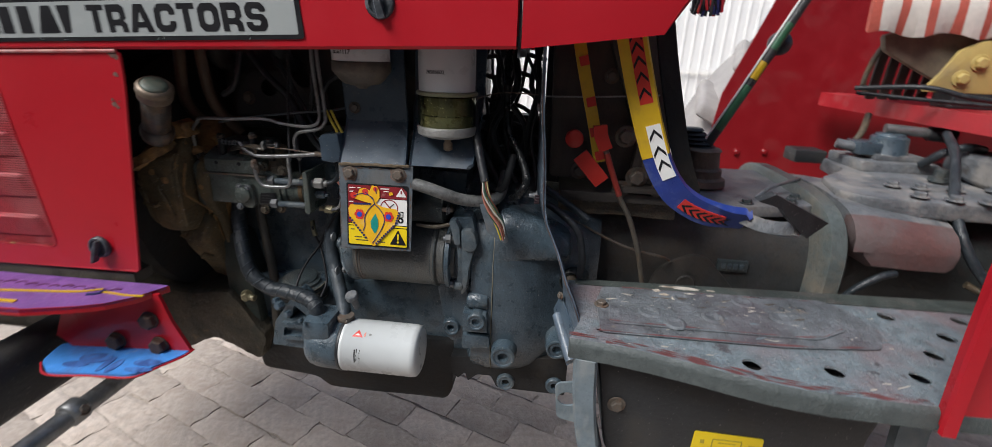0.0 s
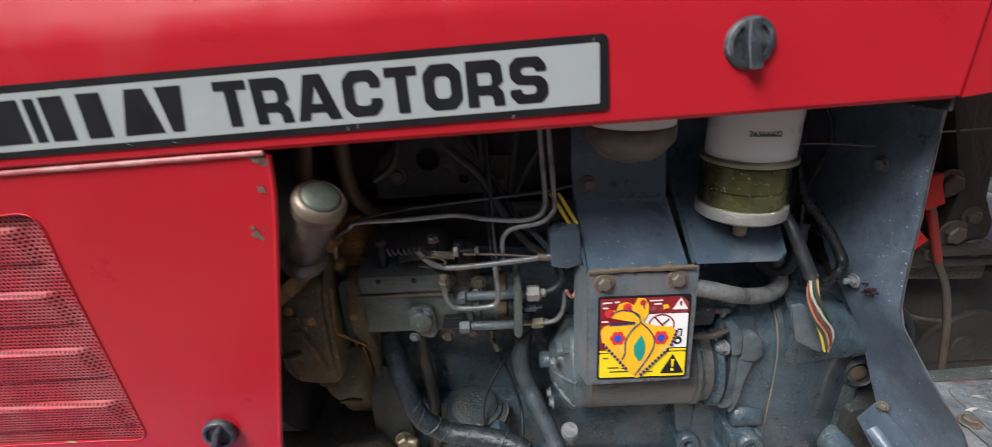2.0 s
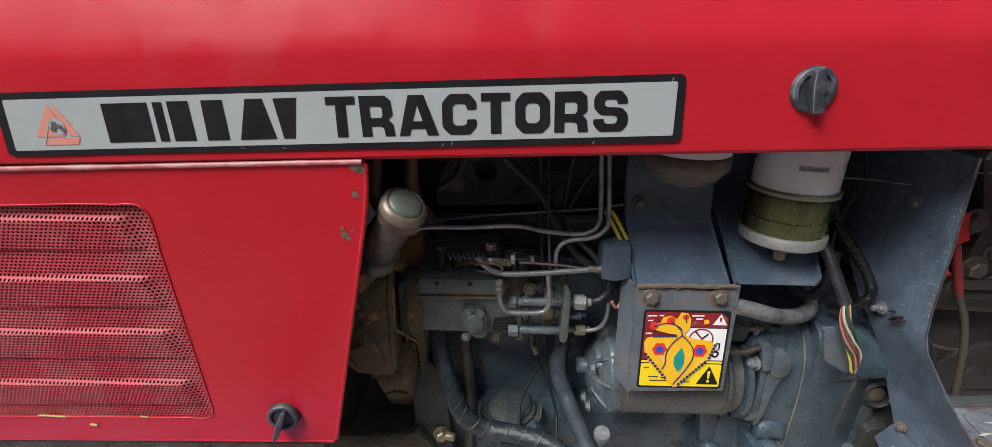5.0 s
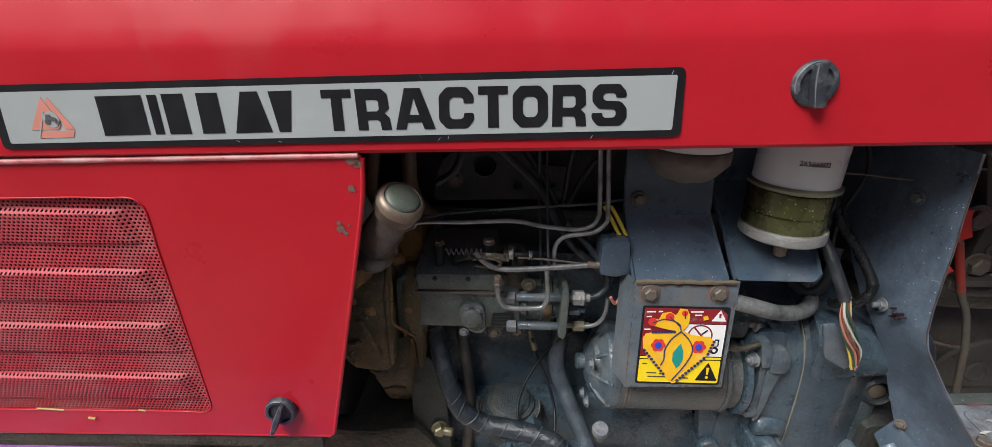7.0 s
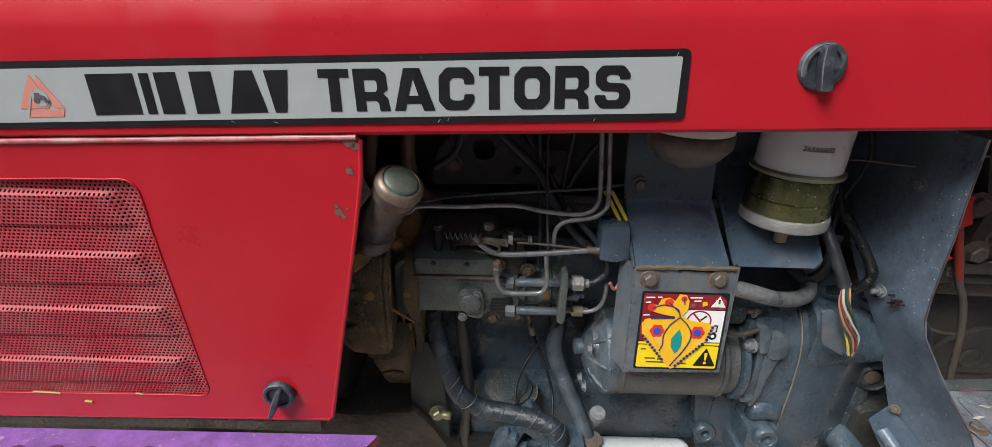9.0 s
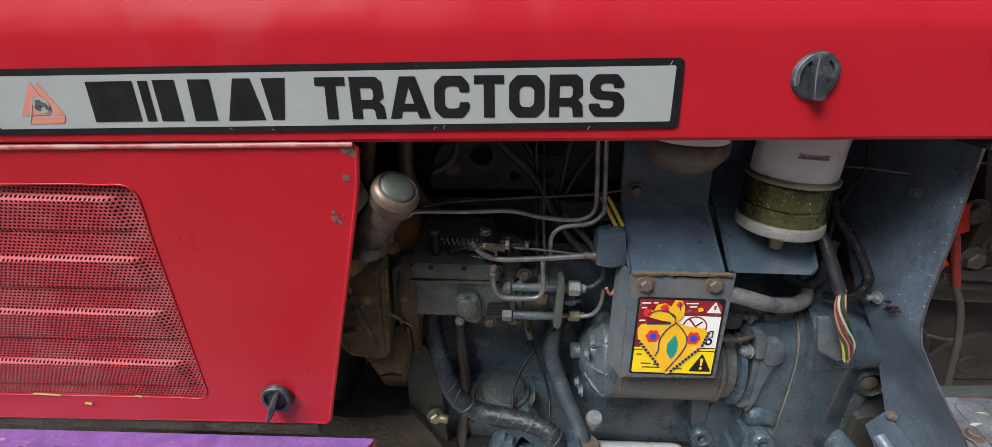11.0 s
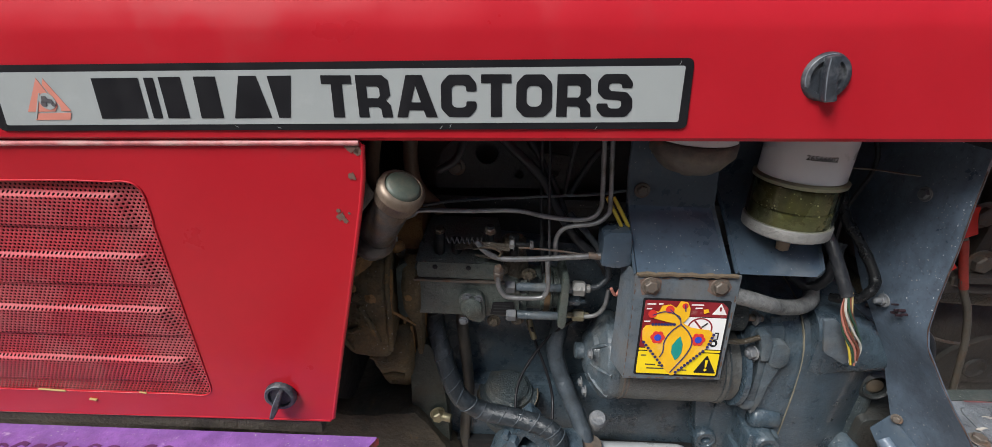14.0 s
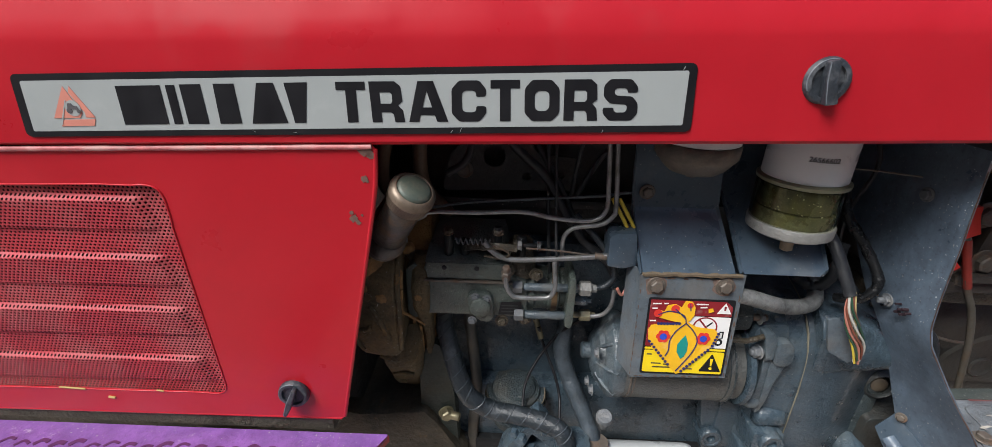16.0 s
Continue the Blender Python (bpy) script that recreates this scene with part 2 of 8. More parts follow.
YELLOW_OLD = material("old_yellow_paint", (0.50, 0.38, 0.13), 0.6, vary=0.15, dirt=DUST, dirt_amount=0.4, dirt_scale=10)
LEVER_M = material("green_wrapped_tape", (0.03, 0.12, 0.06), 0.4, vary=0.4, scale=30)
TYRE_M = material("dusty_tyre_rubber", (0.36, 0.34, 0.33), 0.9, vary=0.15, scale=20, dirt=(0.46, 0.43, 0.40), dirt_amount=0.4)
SHEET_WHITE = material("white_painted_sheet", (0.90, 0.90, 0.88), 0.5, vary=0.04, scale=6, dirt=(0.6, 0.58, 0.53), dirt_amount=0.2, dirt_scale=2)
LIGHT_BLOCK_GREY = material("light_block_grey", (0.24, 0.225, 0.21), 0.9, vary=0.08, scale=10, dirt=(0.16, 0.15, 0.14), dirt_amount=0.3, dirt_scale=2, bump=0.2)
JOINT = material("sandy_joint", (0.40, 0.345, 0.295), 0.95, vary=0.35, scale=60, bump=0.5, bump_scale=200)
CLOTH_WHITE = material("white_cloth", (0.62, 0.58, 0.52), 0.9, vary=0.1, scale=60, bump=0.2)
CLOTH_RED = material("faded_red_cloth", (0.46, 0.10, 0.07), 0.9, vary=0.2, scale=60, bump=0.2)
# near-black that paints the dark of the cavity behind grille and panel
CAVITY = material("cavity_shade_black", (0.008, 0.007, 0.007), 0.9, vary=0.3, scale=60, spec=0.2)
ALLOY = material("cast_alloy", (0.25, 0.25, 0.235), 0.5, 0.3, vary=0.15, scale=80, bump=0.3, bump_scale=200)
WIRES = [material("wire_" + w, c, 0.45, vary=0.1) for w, c in (("yellow", (0.55, 0.42, 0.05)), ("white", (0.45, 0.43, 0.38)), ("green", (0.02, 0.06, 0.035)), ("brown", (0.16, 0.05, 0.03)), ("pink", (0.40, 0.16, 0.12)), ("cream", (0.42, 0.34, 0.16)))]

BRICK = material("worn_brick_paver", (0.50, 0.43, 0.375), 0.9, vary=0.26, scale=46, dirt=(0.40, 0.32, 0.265), dirt_amount=0.42, dirt_scale=14, bump=1.0, bump_scale=110)


def per_piece(m, node, socket):
    """Gives each brick a tone of its own."""
    bn = m.node_tree
    info = bn.nodes.new(node)
    hue = bn.nodes.new("ShaderNodeHueSaturation")
    rng = bn.nodes.new("ShaderNodeMapRange")
    rng.inputs[3].default_value, rng.inputs[4].default_value = 0.80, 1.18
    bn.links.new(info.outputs[socket], rng.inputs[0])
    bn.links.new(rng.outputs[0], hue.inputs["Value"])
    src = bn.nodes["Principled BSDF"].inputs["Base Color"].links[0].from_socket
    bn.links.new(src, hue.inputs["Color"])
    bn.links.new(hue.outputs[0], bn.nodes["Principled BSDF"].inputs["Base Color"])


BRICK_REST = BRICK.copy()
BRICK_REST.name = "worn_brick_paver_joined"
per_piece(BRICK, "ShaderNodeObjectInfo", "Random")
per_piece(BRICK_REST, "ShaderNodeNewGeometry", "Random Per Island")


def glass(name, colour, rough=0.05):
    m = bpy.data.materials.new(name)
    m.use_nodes = True
    b = m.node_tree.nodes["Principled BSDF"]
    b.inputs["Base Color"].default_value = (*colour, 1)
    b.inputs["Roughness"].default_value = rough
    b.inputs["Transmission Weight"].default_value = 1.0
    b.inputs["IOR"].default_value = 1.06
    return m


BOWL = glass("yellowed_clear_bowl", (0.95, 0.95, 0.76), 0.02)


# ---- mesh helpers ----
def finish(name, bm, mat, smooth=35):
    me = bpy.data.meshes.new(name)
    bmesh.ops.recalc_face_normals(bm, faces=bm.faces)
    if smooth:
        for f in bm.faces:
            f.smooth = True
        lim = radians(smooth)
        for e in bm.edges:
            e.smooth = len(e.link_faces) == 2 and e.calc_face_angle(3.2) < lim
    bm.to_mesh(me)
    bm.free()
    me.materials.append(mat)
    return me


def part(name, bm, mat, parent, label="", smooth=46):
    ob = new(name, finish(name, bm, mat, smooth))
    ob.parent = parent
    return tagged(ob, label)


def thing(name, label, category, at=(0, 0, 0), **more):
    ob = new(name)
    ob.location = at
    ob.empty_display_size = 0.05
    return tagged(ob, label, category, **more)


def box(bm, a, b, bevel=0.0, seg=2):
    """An upright box between two corners."""
    c = [(p + q) / 2 for p, q in zip(a, b)]
    d = [abs(q - p) for p, q in zip(a, b)]
    got = bmesh.ops.create_cube(bm, size=1, matrix=Matrix.Translation(c) @ Matrix.Diagonal((*d, 1)))
    if bevel:
        bmesh.ops.bevel(bm, geom=list({e for v in got["verts"] for e in v.link_edges}), offset=bevel, segments=seg, affect="EDGES", profile=0.6)
    return bm


def prism(bm, outline, y0, y1, bevel=0.0, seg=2, plane="xz"):
    """An outline of (x, z), pushed from y0 (near) to y1; plane 'xy' pushes along z, 'yz' along x."""
    def put(p, d):
        return {"xz": (p[0], d, p[1]), "xy": (p[0], p[1], d), "yz": (d, p[0], p[1])}[plane]
    lo, hi = [bm.verts.new(put(p, y0)) for p in outline], [bm.verts.new(put(p, y1)) for p in outline]
    n = len(outline)
    faces = [bm.faces.new(lo), bm.faces.new(hi[::-1])]
    faces += [bm.faces.new((lo[i], hi[i], hi[(i + 1) % n], lo[(i + 1) % n])) for i in range(n)]
    if bevel:
        bmesh.ops.recalc_face_normals(bm, faces=faces)
        bmesh.ops.bevel(bm, geom=list(faces[0].edges) + [e for e in faces[1].edges], offset=bevel, segments=seg, affect="EDGES", profile=0.6, clamp_overlap=True)
    return bm


def frame_of(axis):
    a = Vector(axis).normalized()
    u = a.orthogonal().normalized()
    return a, u, a.cross(u)


def lathe(bm, origin, axis, profile, seg=24, squash=1.0):
    """Turns a profile of (distance along the axis, radius)."""
    o = Vector(origin)
    a, u, w = frame_of(axis)
    rings = []
    for d, r in profile:
        rings.append([bm.verts.new(o + a * d + (u * math.cos(2 * math.pi * i / seg) + w * math.sin(2 * math.pi * i / seg) * squash) * max(r, 1e-5)) for i in range(seg)])
    for p, q in zip(rings, rings[1:]):
        for i in range(seg):
            bm.faces.new((p[i], p[(i + 1) % seg], q[(i + 1) % seg], q[i]))
    bm.faces.new(rings[0][::-1])
    bm.faces.new(rings[-1])
    return bm


def rod(bm, p, q, r, seg=16, edge=0.0):
    d = (Vector(q) - Vector(p)).length
    e = min(edge or r * 0.12, d / 3)
    return lathe(bm, p, Vector(q) - Vector(p), [(0, r - e), (e, r), (d - e, r), (d, r - e)], seg)


def curve_points(pts, sub=6):
    p = [Vector(v) for v in pts]
    p = [2 * p[0] - p[1]] + p + [2 * p[-1] - p[-2]]
    out = []
    for i in range(1, len(p) - 2):
        for k in range(sub):
            t = k / sub
            out.append(0.5 * (2 * p[i] + (p[i + 1] - p[i - 1]) * t + (2 * p[i - 1] - 5 * p[i] + 4 * p[i + 1] - p[i + 2]) * t * t + (3 * p[i] - p[i - 1] - 3 * p[i + 1] + p[i + 2]) * t ** 3))
    return out + [p[-2]]


def tube(bm, pts, r, seg=10, sub=6, wobble=0.0, ridge=0.0, every=6):
    """A round pipe or hose along smooth points. ridge: every so many rings one stands proud (wrapped tape)."""
    c = curve_points(pts, sub)
    u = (c[1] - c[0]).orthogonal().normalized()
    rings = []
    for i, q in enumerate(c):
        t = (c[min(i + 1, len(c) - 1)] - c[max(i - 1, 0)]).normalized()
        u = (u - t * u.dot(t)).normalized()
        w = t.cross(u)
        rr = r * (1 + wobble * noise.noise(q * 60)) + (ridge if ridge and i % every == 0 else 0)
        rings.append([bm.verts.new(q + (u * math.cos(2 * math.pi * k / seg) + w * math.sin(2 * math.pi * k / seg)) * rr) for k in range(seg)])
    for p, q in zip(rings, rings[1:]):
        for k in range(seg):
            bm.faces.new((p[k], p[(k + 1) % seg], q[(k + 1) % seg], q[k]))
    bm.faces.new(rings[0][::-1])
    bm.faces.new(rings[-1])
    return bm


def loft(bm, sections, closed=True):
    """Joins rings of equal length; closes the ends."""
    rings = [[bm.verts.new(p) for p in s] for s in sections]
    n = len(rings[0])
    for p, q in zip(rings, rings[1:]):
        for k in range(n if closed else n - 1):
            bm.faces.new((p[k], p[(k + 1) % n], q[(k + 1) % n], q[k]))
    if closed:
        bm.faces.new(rings[0][::-1])
        bm.faces.new(rings[-1])
    return bm


def sheet(bm, profile, x0, x1, thick=0.002, rise=0.0, cuts=1):
    """A bent sheet: a profile of (y, z) along x, rising by rise per metre."""
    prof = [Vector((0, y, z)) for y, z in profile]
    nor = []
    for i in range(len(prof)):
        t = (prof[min(i + 1, len(prof) - 1)] - prof[max(i - 1, 0)]).normalized()
        nor.append(Vector((0, t.z, -t.y)))
    ring = prof + [p + n * thick for p, n in zip(prof[::-1], nor[::-1])]
    secs = []
    for i in range(cuts + 1):
        x = x0 + (x1 - x0) * i / cuts
        secs.append([(x, p.y, p.z + rise * x) for p in ring])
    return loft(bm, secs)


def ribbon(bm, pts, width, thick, side, sub=6):
    """A flat bar along smooth points; side is the way its width points."""
    c, s = curve_points(pts, sub), Vector(side).normalized()
    secs = []
    for i, q in enumerate(c):
        t = (c[min(i + 1, len(c) - 1)] - c[max(i - 1, 0)]).normalized()
        w = (s - t * s.dot(t)).normalized()
        n = t.cross(w)
        f = width(i / (len(c) - 1)) if callable(width) else width
        secs.append([q + w * f / 2 + n * thick / 2, q + w * f / 2 - n * thick / 2, q - w * f / 2 - n * thick / 2, q - w * f / 2 + n * thick / 2])
    return loft(bm, secs)


def rough(bm, amount, scale):
    for v in bm.verts:
        v.co += noise.noise_vector(v.co * scale) * amount
    return bm


def dense(bm, cuts=2, times=1):
    for _ in range(times):
        bmesh.ops.subdivide_edges(bm, edges=bm.edges[:], cuts=cuts, use_grid_fill=True)
    return bm


def filled(bm, loops, y0, y1, put):
    """A plate with openings: the first loop is its edge, the others its holes."""
    edges = []
    for loop in loops:
        vs = [bm.verts.new(put(p, y0)) for p in loop]
        edges += [bm.edges.new((vs[i], vs[(i + 1) % len(vs)])) for i in range(len(vs))]
    got = bmesh.ops.triangle_fill(bm, edges=edges, use_beauty=True)
    faces = [g for g in got["geom"] if isinstance(g, bmesh.types.BMFace)]
    up = bmesh.ops.extrude_face_region(bm, geom=faces)
    d = Vector(put((0, 0), y1)) - Vector(put((0, 0), y0))
    bmesh.ops.translate(bm, verts=[g for g in up["geom"] if isinstance(g, bmesh.types.BMVert)], vec=d)
    return bm


def rounded(outline, r, seg=5):
    """Rounds the corners of an outline."""
    out, n = [], len(outline)
    for i in range(n):
        a, b, c = (Vector(outline[(i + k) % n]) for k in (-1, 0, 1))
        u, w = (a - b), (c - b)
        k = min(r, u.length * 0.45, w.length * 0.45)
        p, q = b + u.normalized() * k, b + w.normalized() * k
        for s in range(seg + 1):
            t = s / seg
            v = p * (1 - t) ** 2 + b * 2 * t * (1 - t) + q * t * t
            out.append((v.x, v.y))
    return out


def ring_of(cx, cz, r, seg=20, rz=None):
    return [(cx + r * math.cos(2 * math.pi * i / seg), cz + (rz or r) * math.sin(2 * math.pi * i / seg)) for i in range(seg)]


MESHES = {}


def bolt(parent, at, r=0.008, axis=(0, -1, 0), mat=None, name="bolt", turn=0.0, washer=1.45, high=0.75, label=""):
    """A hexagon head on its washer, as a part."""
    mat = mat or BOLT
    key = (round(r, 4), mat.name, washer, high)
    if key not in MESHES:
        bm = bmesh.new()
        if washer > 1:
            rod(bm, (0, 0, 0), (0, 0, r * 0.25), r * washer, 18)
        lathe(bm, (0, 0, r * 0.2), (0, 0, 1), [(0, r), (r * high * 0.8, r), (r * high, r * 0.8)], 6)
        MESHES[key] = finish("bolt", bm, mat, 30)
    ob = new(name, MESHES[key])
    q = Vector((0, 0, 1)).rotation_difference(Vector(axis).normalized())
    ob.matrix_basis = Matrix.Translation(at) @ q.to_matrix().to_4x4() @ Matrix.Rotation(turn, 4, "Z")
    ob.parent = parent
    return tagged(ob, label)


def wording(text, size, bold=0.0, deep=0.0006, wide=1.0):
    """The mesh of a line of text in its own plane, from the origin to the right."""
    cu = bpy.data.curves.new("text", "FONT")
    cu.body, cu.size, cu.offset, cu.extrude = text, size, bold, deep
    tmp = bpy.data.objects.new("text", cu)
    scene.collection.objects.link(tmp)
    bpy.context.view_layer.update()
    me = bpy.data.meshes.new_from_object(tmp.evaluated_get(bpy.context.evaluated_depsgraph_get()))
    bpy.data.objects.remove(tmp)
    for v in me.vertices:
        v.co.x *= wide
    return me


def text_part(me, name, mat, parent, move, label=""):
    for v in me.vertices:
        v.co = move(v.co)
    me.materials.clear()
    me.materials.append(mat)
    ob = new(name, me)
    ob.parent = parent
    return tagged(ob, label)


# ---- the setting ----
def build_setting():
    bm = bmesh.new()
    box(bm, (-40, -40, -0.3), (40, 60, -0.0065))
    ground = tagged(new("ground", finish("ground", bm, JOINT, 0)), "sandy ground between worn brick pavers", "ground", kind="structure")
    # ribbed sheet wall behind the tractor
    bm = bmesh.new()
    wall = tagged(new("wall_north"), "white painted ribbed metal sheet wall", "wall", kind="structure")
    for x in range(-9, 13):
        bm = bmesh.new()
        prof = []
        for i in range(12):
            u = x + i / 12
            prof += [(u, 4.0), (u + 0.062, 4.0), (u + 0.066, 3.992), (u + 0.078, 3.992)]
        back = [(p[0], 4.03) for p in prof[::-1]]
        prism(bm, prof + back, 0.0, 4.2, plane="xy")
        part("panel", bm, SHEET_WHITE, wall, smooth=0)
    for z in (1.08, 2.4):
        bm = bmesh.new()
        box(bm, (-9, 3.955, z - 0.01), (13, 3.968, z + 0.01))
        part("seam", bm, SHEET_WHITE, wall, smooth=0)
    # unseen wall added behind the camera to keep low light off the tractor
    bm = bmesh.new()
    box(bm, (-12, -3.4, -0.1), (12, -3.2, 3.6))
    tagged(new("wall_south", finish("wall", bm, LIGHT_BLOCK_GREY, 0)), "added unseen grey wall that blocks low light", "wall", kind="structure")
    return ground


ground = build_setting()
tractor = thing("tractor", "red farm tractor with an open engine bay on brick paving", "tractor")
RISE = 0.036


# ---- bonnet ----
def build_hood():
    prof = [(0.085, 1.1835), (0.062, 1.1825), (0.0585, 1.185), (0.058, 1.21), (0.058, 1.245), (0.058, 1.2690), (0.0586, 1.2755), (0.0625, 1.288), (0.073, 1.325), (0.086, 1.362), (0.12, 1.394), (0.22, 1.414), (0.36, 1.42)]
    bm = bmesh.new()
    sheet(bm, prof, -1.35, 0.256, -0.0016, RISE, 60)
    for v in bm.verts:
        v.co.y += 0.0007 * noise.noise(v.co * 6) + 0.0003 * noise.noise(v.co * 17)
    hood = part("hood", bm, RED, tractor, "glossy red sheet metal bonnet side", 30)
    bm = bmesh.new()
    far = [(0.72 - y, z) for y, z in prof[::-1]]
    sheet(bm, far, -1.35, 0.256, -0.0016, RISE, 4)
    part("hood_far_side", bm, RED, tractor, "glossy red bonnet half", 30)
    # rear cowl with a slanted end
    bm = bmesh.new()
    secs = []
    for x, zb, y in ((0.262, 1.191, 0.06), (0.33, 1.1995, 0.064), (0.40, 1.2085, 0.07), (0.436, 1.2135, 0.074)):
        k = (x - 0.262) / 0.174
        secs.append([(x, y + 0.02, zb + 0.002), (x, y, zb), (x + 0.016 * k, y, zb + 0.03), (x + 0.055 * k, y, zb + 0.085), (x + 0.08 * k, y + 0.06, zb + 0.15), (x + 0.09 * k, 0.3, zb + 0.2), (x + 0.09 * k, 0.3, zb + 0.198), (x + 0.08 * k, y + 0.062, zb + 0.147), (x + 0.055 * k, y + 0.002, zb + 0.085), (x + 0.016 * k, y + 0.002, zb + 0.03)])
    loft(bm, secs)
    part("cowl", bm, RED, tractor, "red rear cowl panel with a slanted end", 30)
    bm = bmesh.new()
    box(bm, (0.2575, 0.063, 1.18), (0.2605, 0.30, 1.37))
    part("cowl_seal", bm, RUBBER, tractor, smooth=0)
    return hood


hood = build_hood()


def hood_at(x, up, out=0.0):
    """A place on the bonnet's flat side: along it, above its lower edge, and proud of it."""
    return Vector((x, 0.0568 - out, 1.1832 + RISE * x + up))


def build_nameplate():
    def strip(outline, out, mat, name, parent, label="", thick=0.0003):
        bm = bmesh.new()
        lo = [bm.verts.new(hood_at(x, u, out)) for x, u in outline]
        hi = [bm.verts.new(hood_at(x, u, out + thick)) for x, u in outline]
        n = len(lo)
        bm.faces.new(lo), bm.faces.new(hi[::-1])
        for i in range(n):
            bm.faces.new((lo[i], hi[i], hi[(i + 1) % n], lo[(i + 1) % n]))
        return part(name, bm, mat, parent, label, 0)
    plate = strip(rounded([(-0.6130, 0.0072), (-0.0190, 0.0100), (-0.0232, 0.0668), (-0.6085, 0.0620)], 0.006), 0.0012, INK, "nameplate", tractor, "long silver bonnet nameplate with a black border")
    strip(rounded([(-0.6045, 0.0122), (-0.0270, 0.0158), (-0.0293, 0.0608), (-0.6010, 0.0562)], 0.002), 0.0015, SILVER, "foil", plate)
    # the maker's word as plain blocks, one for each letter
    for quad in (((-0.5172, 0.0516), (-0.4777, 0.0520), (-0.4774, 0.0186), (-0.5177, 0.0181)), ((-0.4728, 0.0520), (-0.4648, 0.0520), (-0.4646, 0.0186), (-0.4724, 0.0186)),
                 ((-0.4603, 0.0525), (-0.4420, 0.0527), (-0.4410, 0.0186), (-0.4596, 0.0186)), ((-0.4307, 0.0529), (-0.4125, 0.0529), (-0.4115, 0.0188), (-0.4308, 0.0186)),
                 ((-0.3927, 0.0534), (-0.3783, 0.0534), (-0.3700, 0.0191), (-0.4020, 0.0186)), ((-0.3690, 0.0533), (-0.3490, 0.0536), (-0.3540, 0.0191), (-0.3638, 0.0191))):
        strip(list(quad), 0.0019, INK, "block", plate)

    # the second word in heavy square capitals: strokes in a unit square, laid into each letter's four corners
    stem = [(0, 1), (1, 1), (1, 0.80), (0.68, 0.80), (0.68, 0), (0.32, 0), (0.32, 0.80), (0, 0.80)]
    bowl = [[(0, 1), (0.80, 1), (0.97, 0.88), (0.99, 0.52), (0.84, 0.42), (0.97, 0.30), (1, 0), (0.70, 0), (0.68, 0.20), (0.60, 0.25), (0.30, 0.25), (0.30, 0), (0, 0)], [(0.30, 0.74), (0.62, 0.74), (0.68, 0.69), (0.68, 0.52), (0.62, 0.46), (0.30, 0.46)]]
    shapes = {
        "T": [stem], "R": bowl,
        "A": [[(0, 0), (0.23, 1), (0.62, 1), (1, 0), (0.72, 0), (0.655, 0.17), (0.30, 0.17), (0.26, 0)], [(0.345, 0.36), (0.59, 0.36), (0.455, 0.76)]],
        "C": [[(1, 0.61), (1, 0.80), (0.80, 1), (0.22, 1), (0, 0.80), (0, 0.20), (0.22, 0), (0.80, 0), (1, 0.20), (1, 0.38), (0.71, 0.38), (0.71, 0.27), (0.62, 0.23), (0.40, 0.23), (0.30, 0.30), (0.30, 0.70), (0.40, 0.76), (0.62, 0.76), (0.71, 0.72), (0.71, 0.61)]],
        "O": [[(0.22, 1), (0.78, 1), (1, 0.80), (1, 0.20), (0.78, 0), (0.22, 0), (0, 0.20), (0, 0.80)], [(0.38, 0.74), (0.62, 0.74), (0.71, 0.66), (0.71, 0.34), (0.62, 0.25), (0.38, 0.25), (0.29, 0.34), (0.29, 0.66)]],
        "S": [[(1, 0.68), (1, 0.82), (0.82, 1), (0.20, 1), (0.02, 0.84), (0.02, 0.58), (0.20, 0.42), (0.62, 0.40), (0.69, 0.36), (0.69, 0.26), (0.62, 0.20), (0.38, 0.20), (0.31, 0.25), (0.31, 0.32), (0, 0.32), (0, 0.18), (0.18, 0), (0.82, 0), (1, 0.18), (1, 0.43), (0.84, 0.59), (0.40, 0.61), (0.33, 0.66), (0.33, 0.74), (0.40, 0.79), (0.63, 0.79), (0.70, 0.75), (0.70, 0.68)]],
    }
    word = (("T", -0.3246, -0.2996, -0.3250, -0.2991, 0.0538), ("R", -0.2961, -0.2686, -0.2949, -0.2664, 0.0539), ("A", -0.2622, -0.2283, -0.2628, -0.2286, 0.0540), ("C", -0.2256, -0.1966, -0.2256, -0.1956, 0.0542), ("T", -0.1927, -0.1681, -0.1920, -0.1665, 0.0544), ("O", -0.1640, -0.1350, -0.1627, -0.1327, 0.0543), ("R", -0.1308, -0.1030, -0.1293, -0.1004, 0.0545), ("S", -0.0986, -0.0701, -0.0960, -0.0663, 0.0545))
    for key, tl, tr, bl, br, top in word:
        low = top - 0.0344

        def corner(p, d, tl=tl, tr=tr, bl=bl, br=br, top=top, low=low):
            return hood_at((bl + (br - bl) * p[0]) * (1 - p[1]) + (tl + (tr - tl) * p[0]) * p[1], low + (top - low) * p[1], d)
        bm = bmesh.new()
        filled(bm, [rounded(loop, 0.07 if key in "COS" else 0.015, 4) for loop in shapes[key]], 0.0019, 0.0022, corner)
        part("letter", bm, INK, plate, "heavy black capital letter", 0)
    # two faded red triangles, a base bar and a pale disc with a small dark machine
    strip([(-0.5640, 0.0518), (-0.5810, 0.0240), (-0.5570, 0.0243), (-0.5535, 0.0285)], 0.0019, SALMON, "emblem", plate, "faded red triangle emblem")
    strip([(-0.5583, 0.0515), (-0.5429, 0.0245), (-0.5515, 0.0247), (-0.5512, 0.0288), (-0.5606, 0.0462)], 0.0019, SALMON, "emblem", plate)
    strip([(-0.5660, 0.0395), (-0.5650, 0.0395), (-0.5750, 0.0182), (-0.5764, 0.0182)], 0.00221, SILVER, "gap", plate)
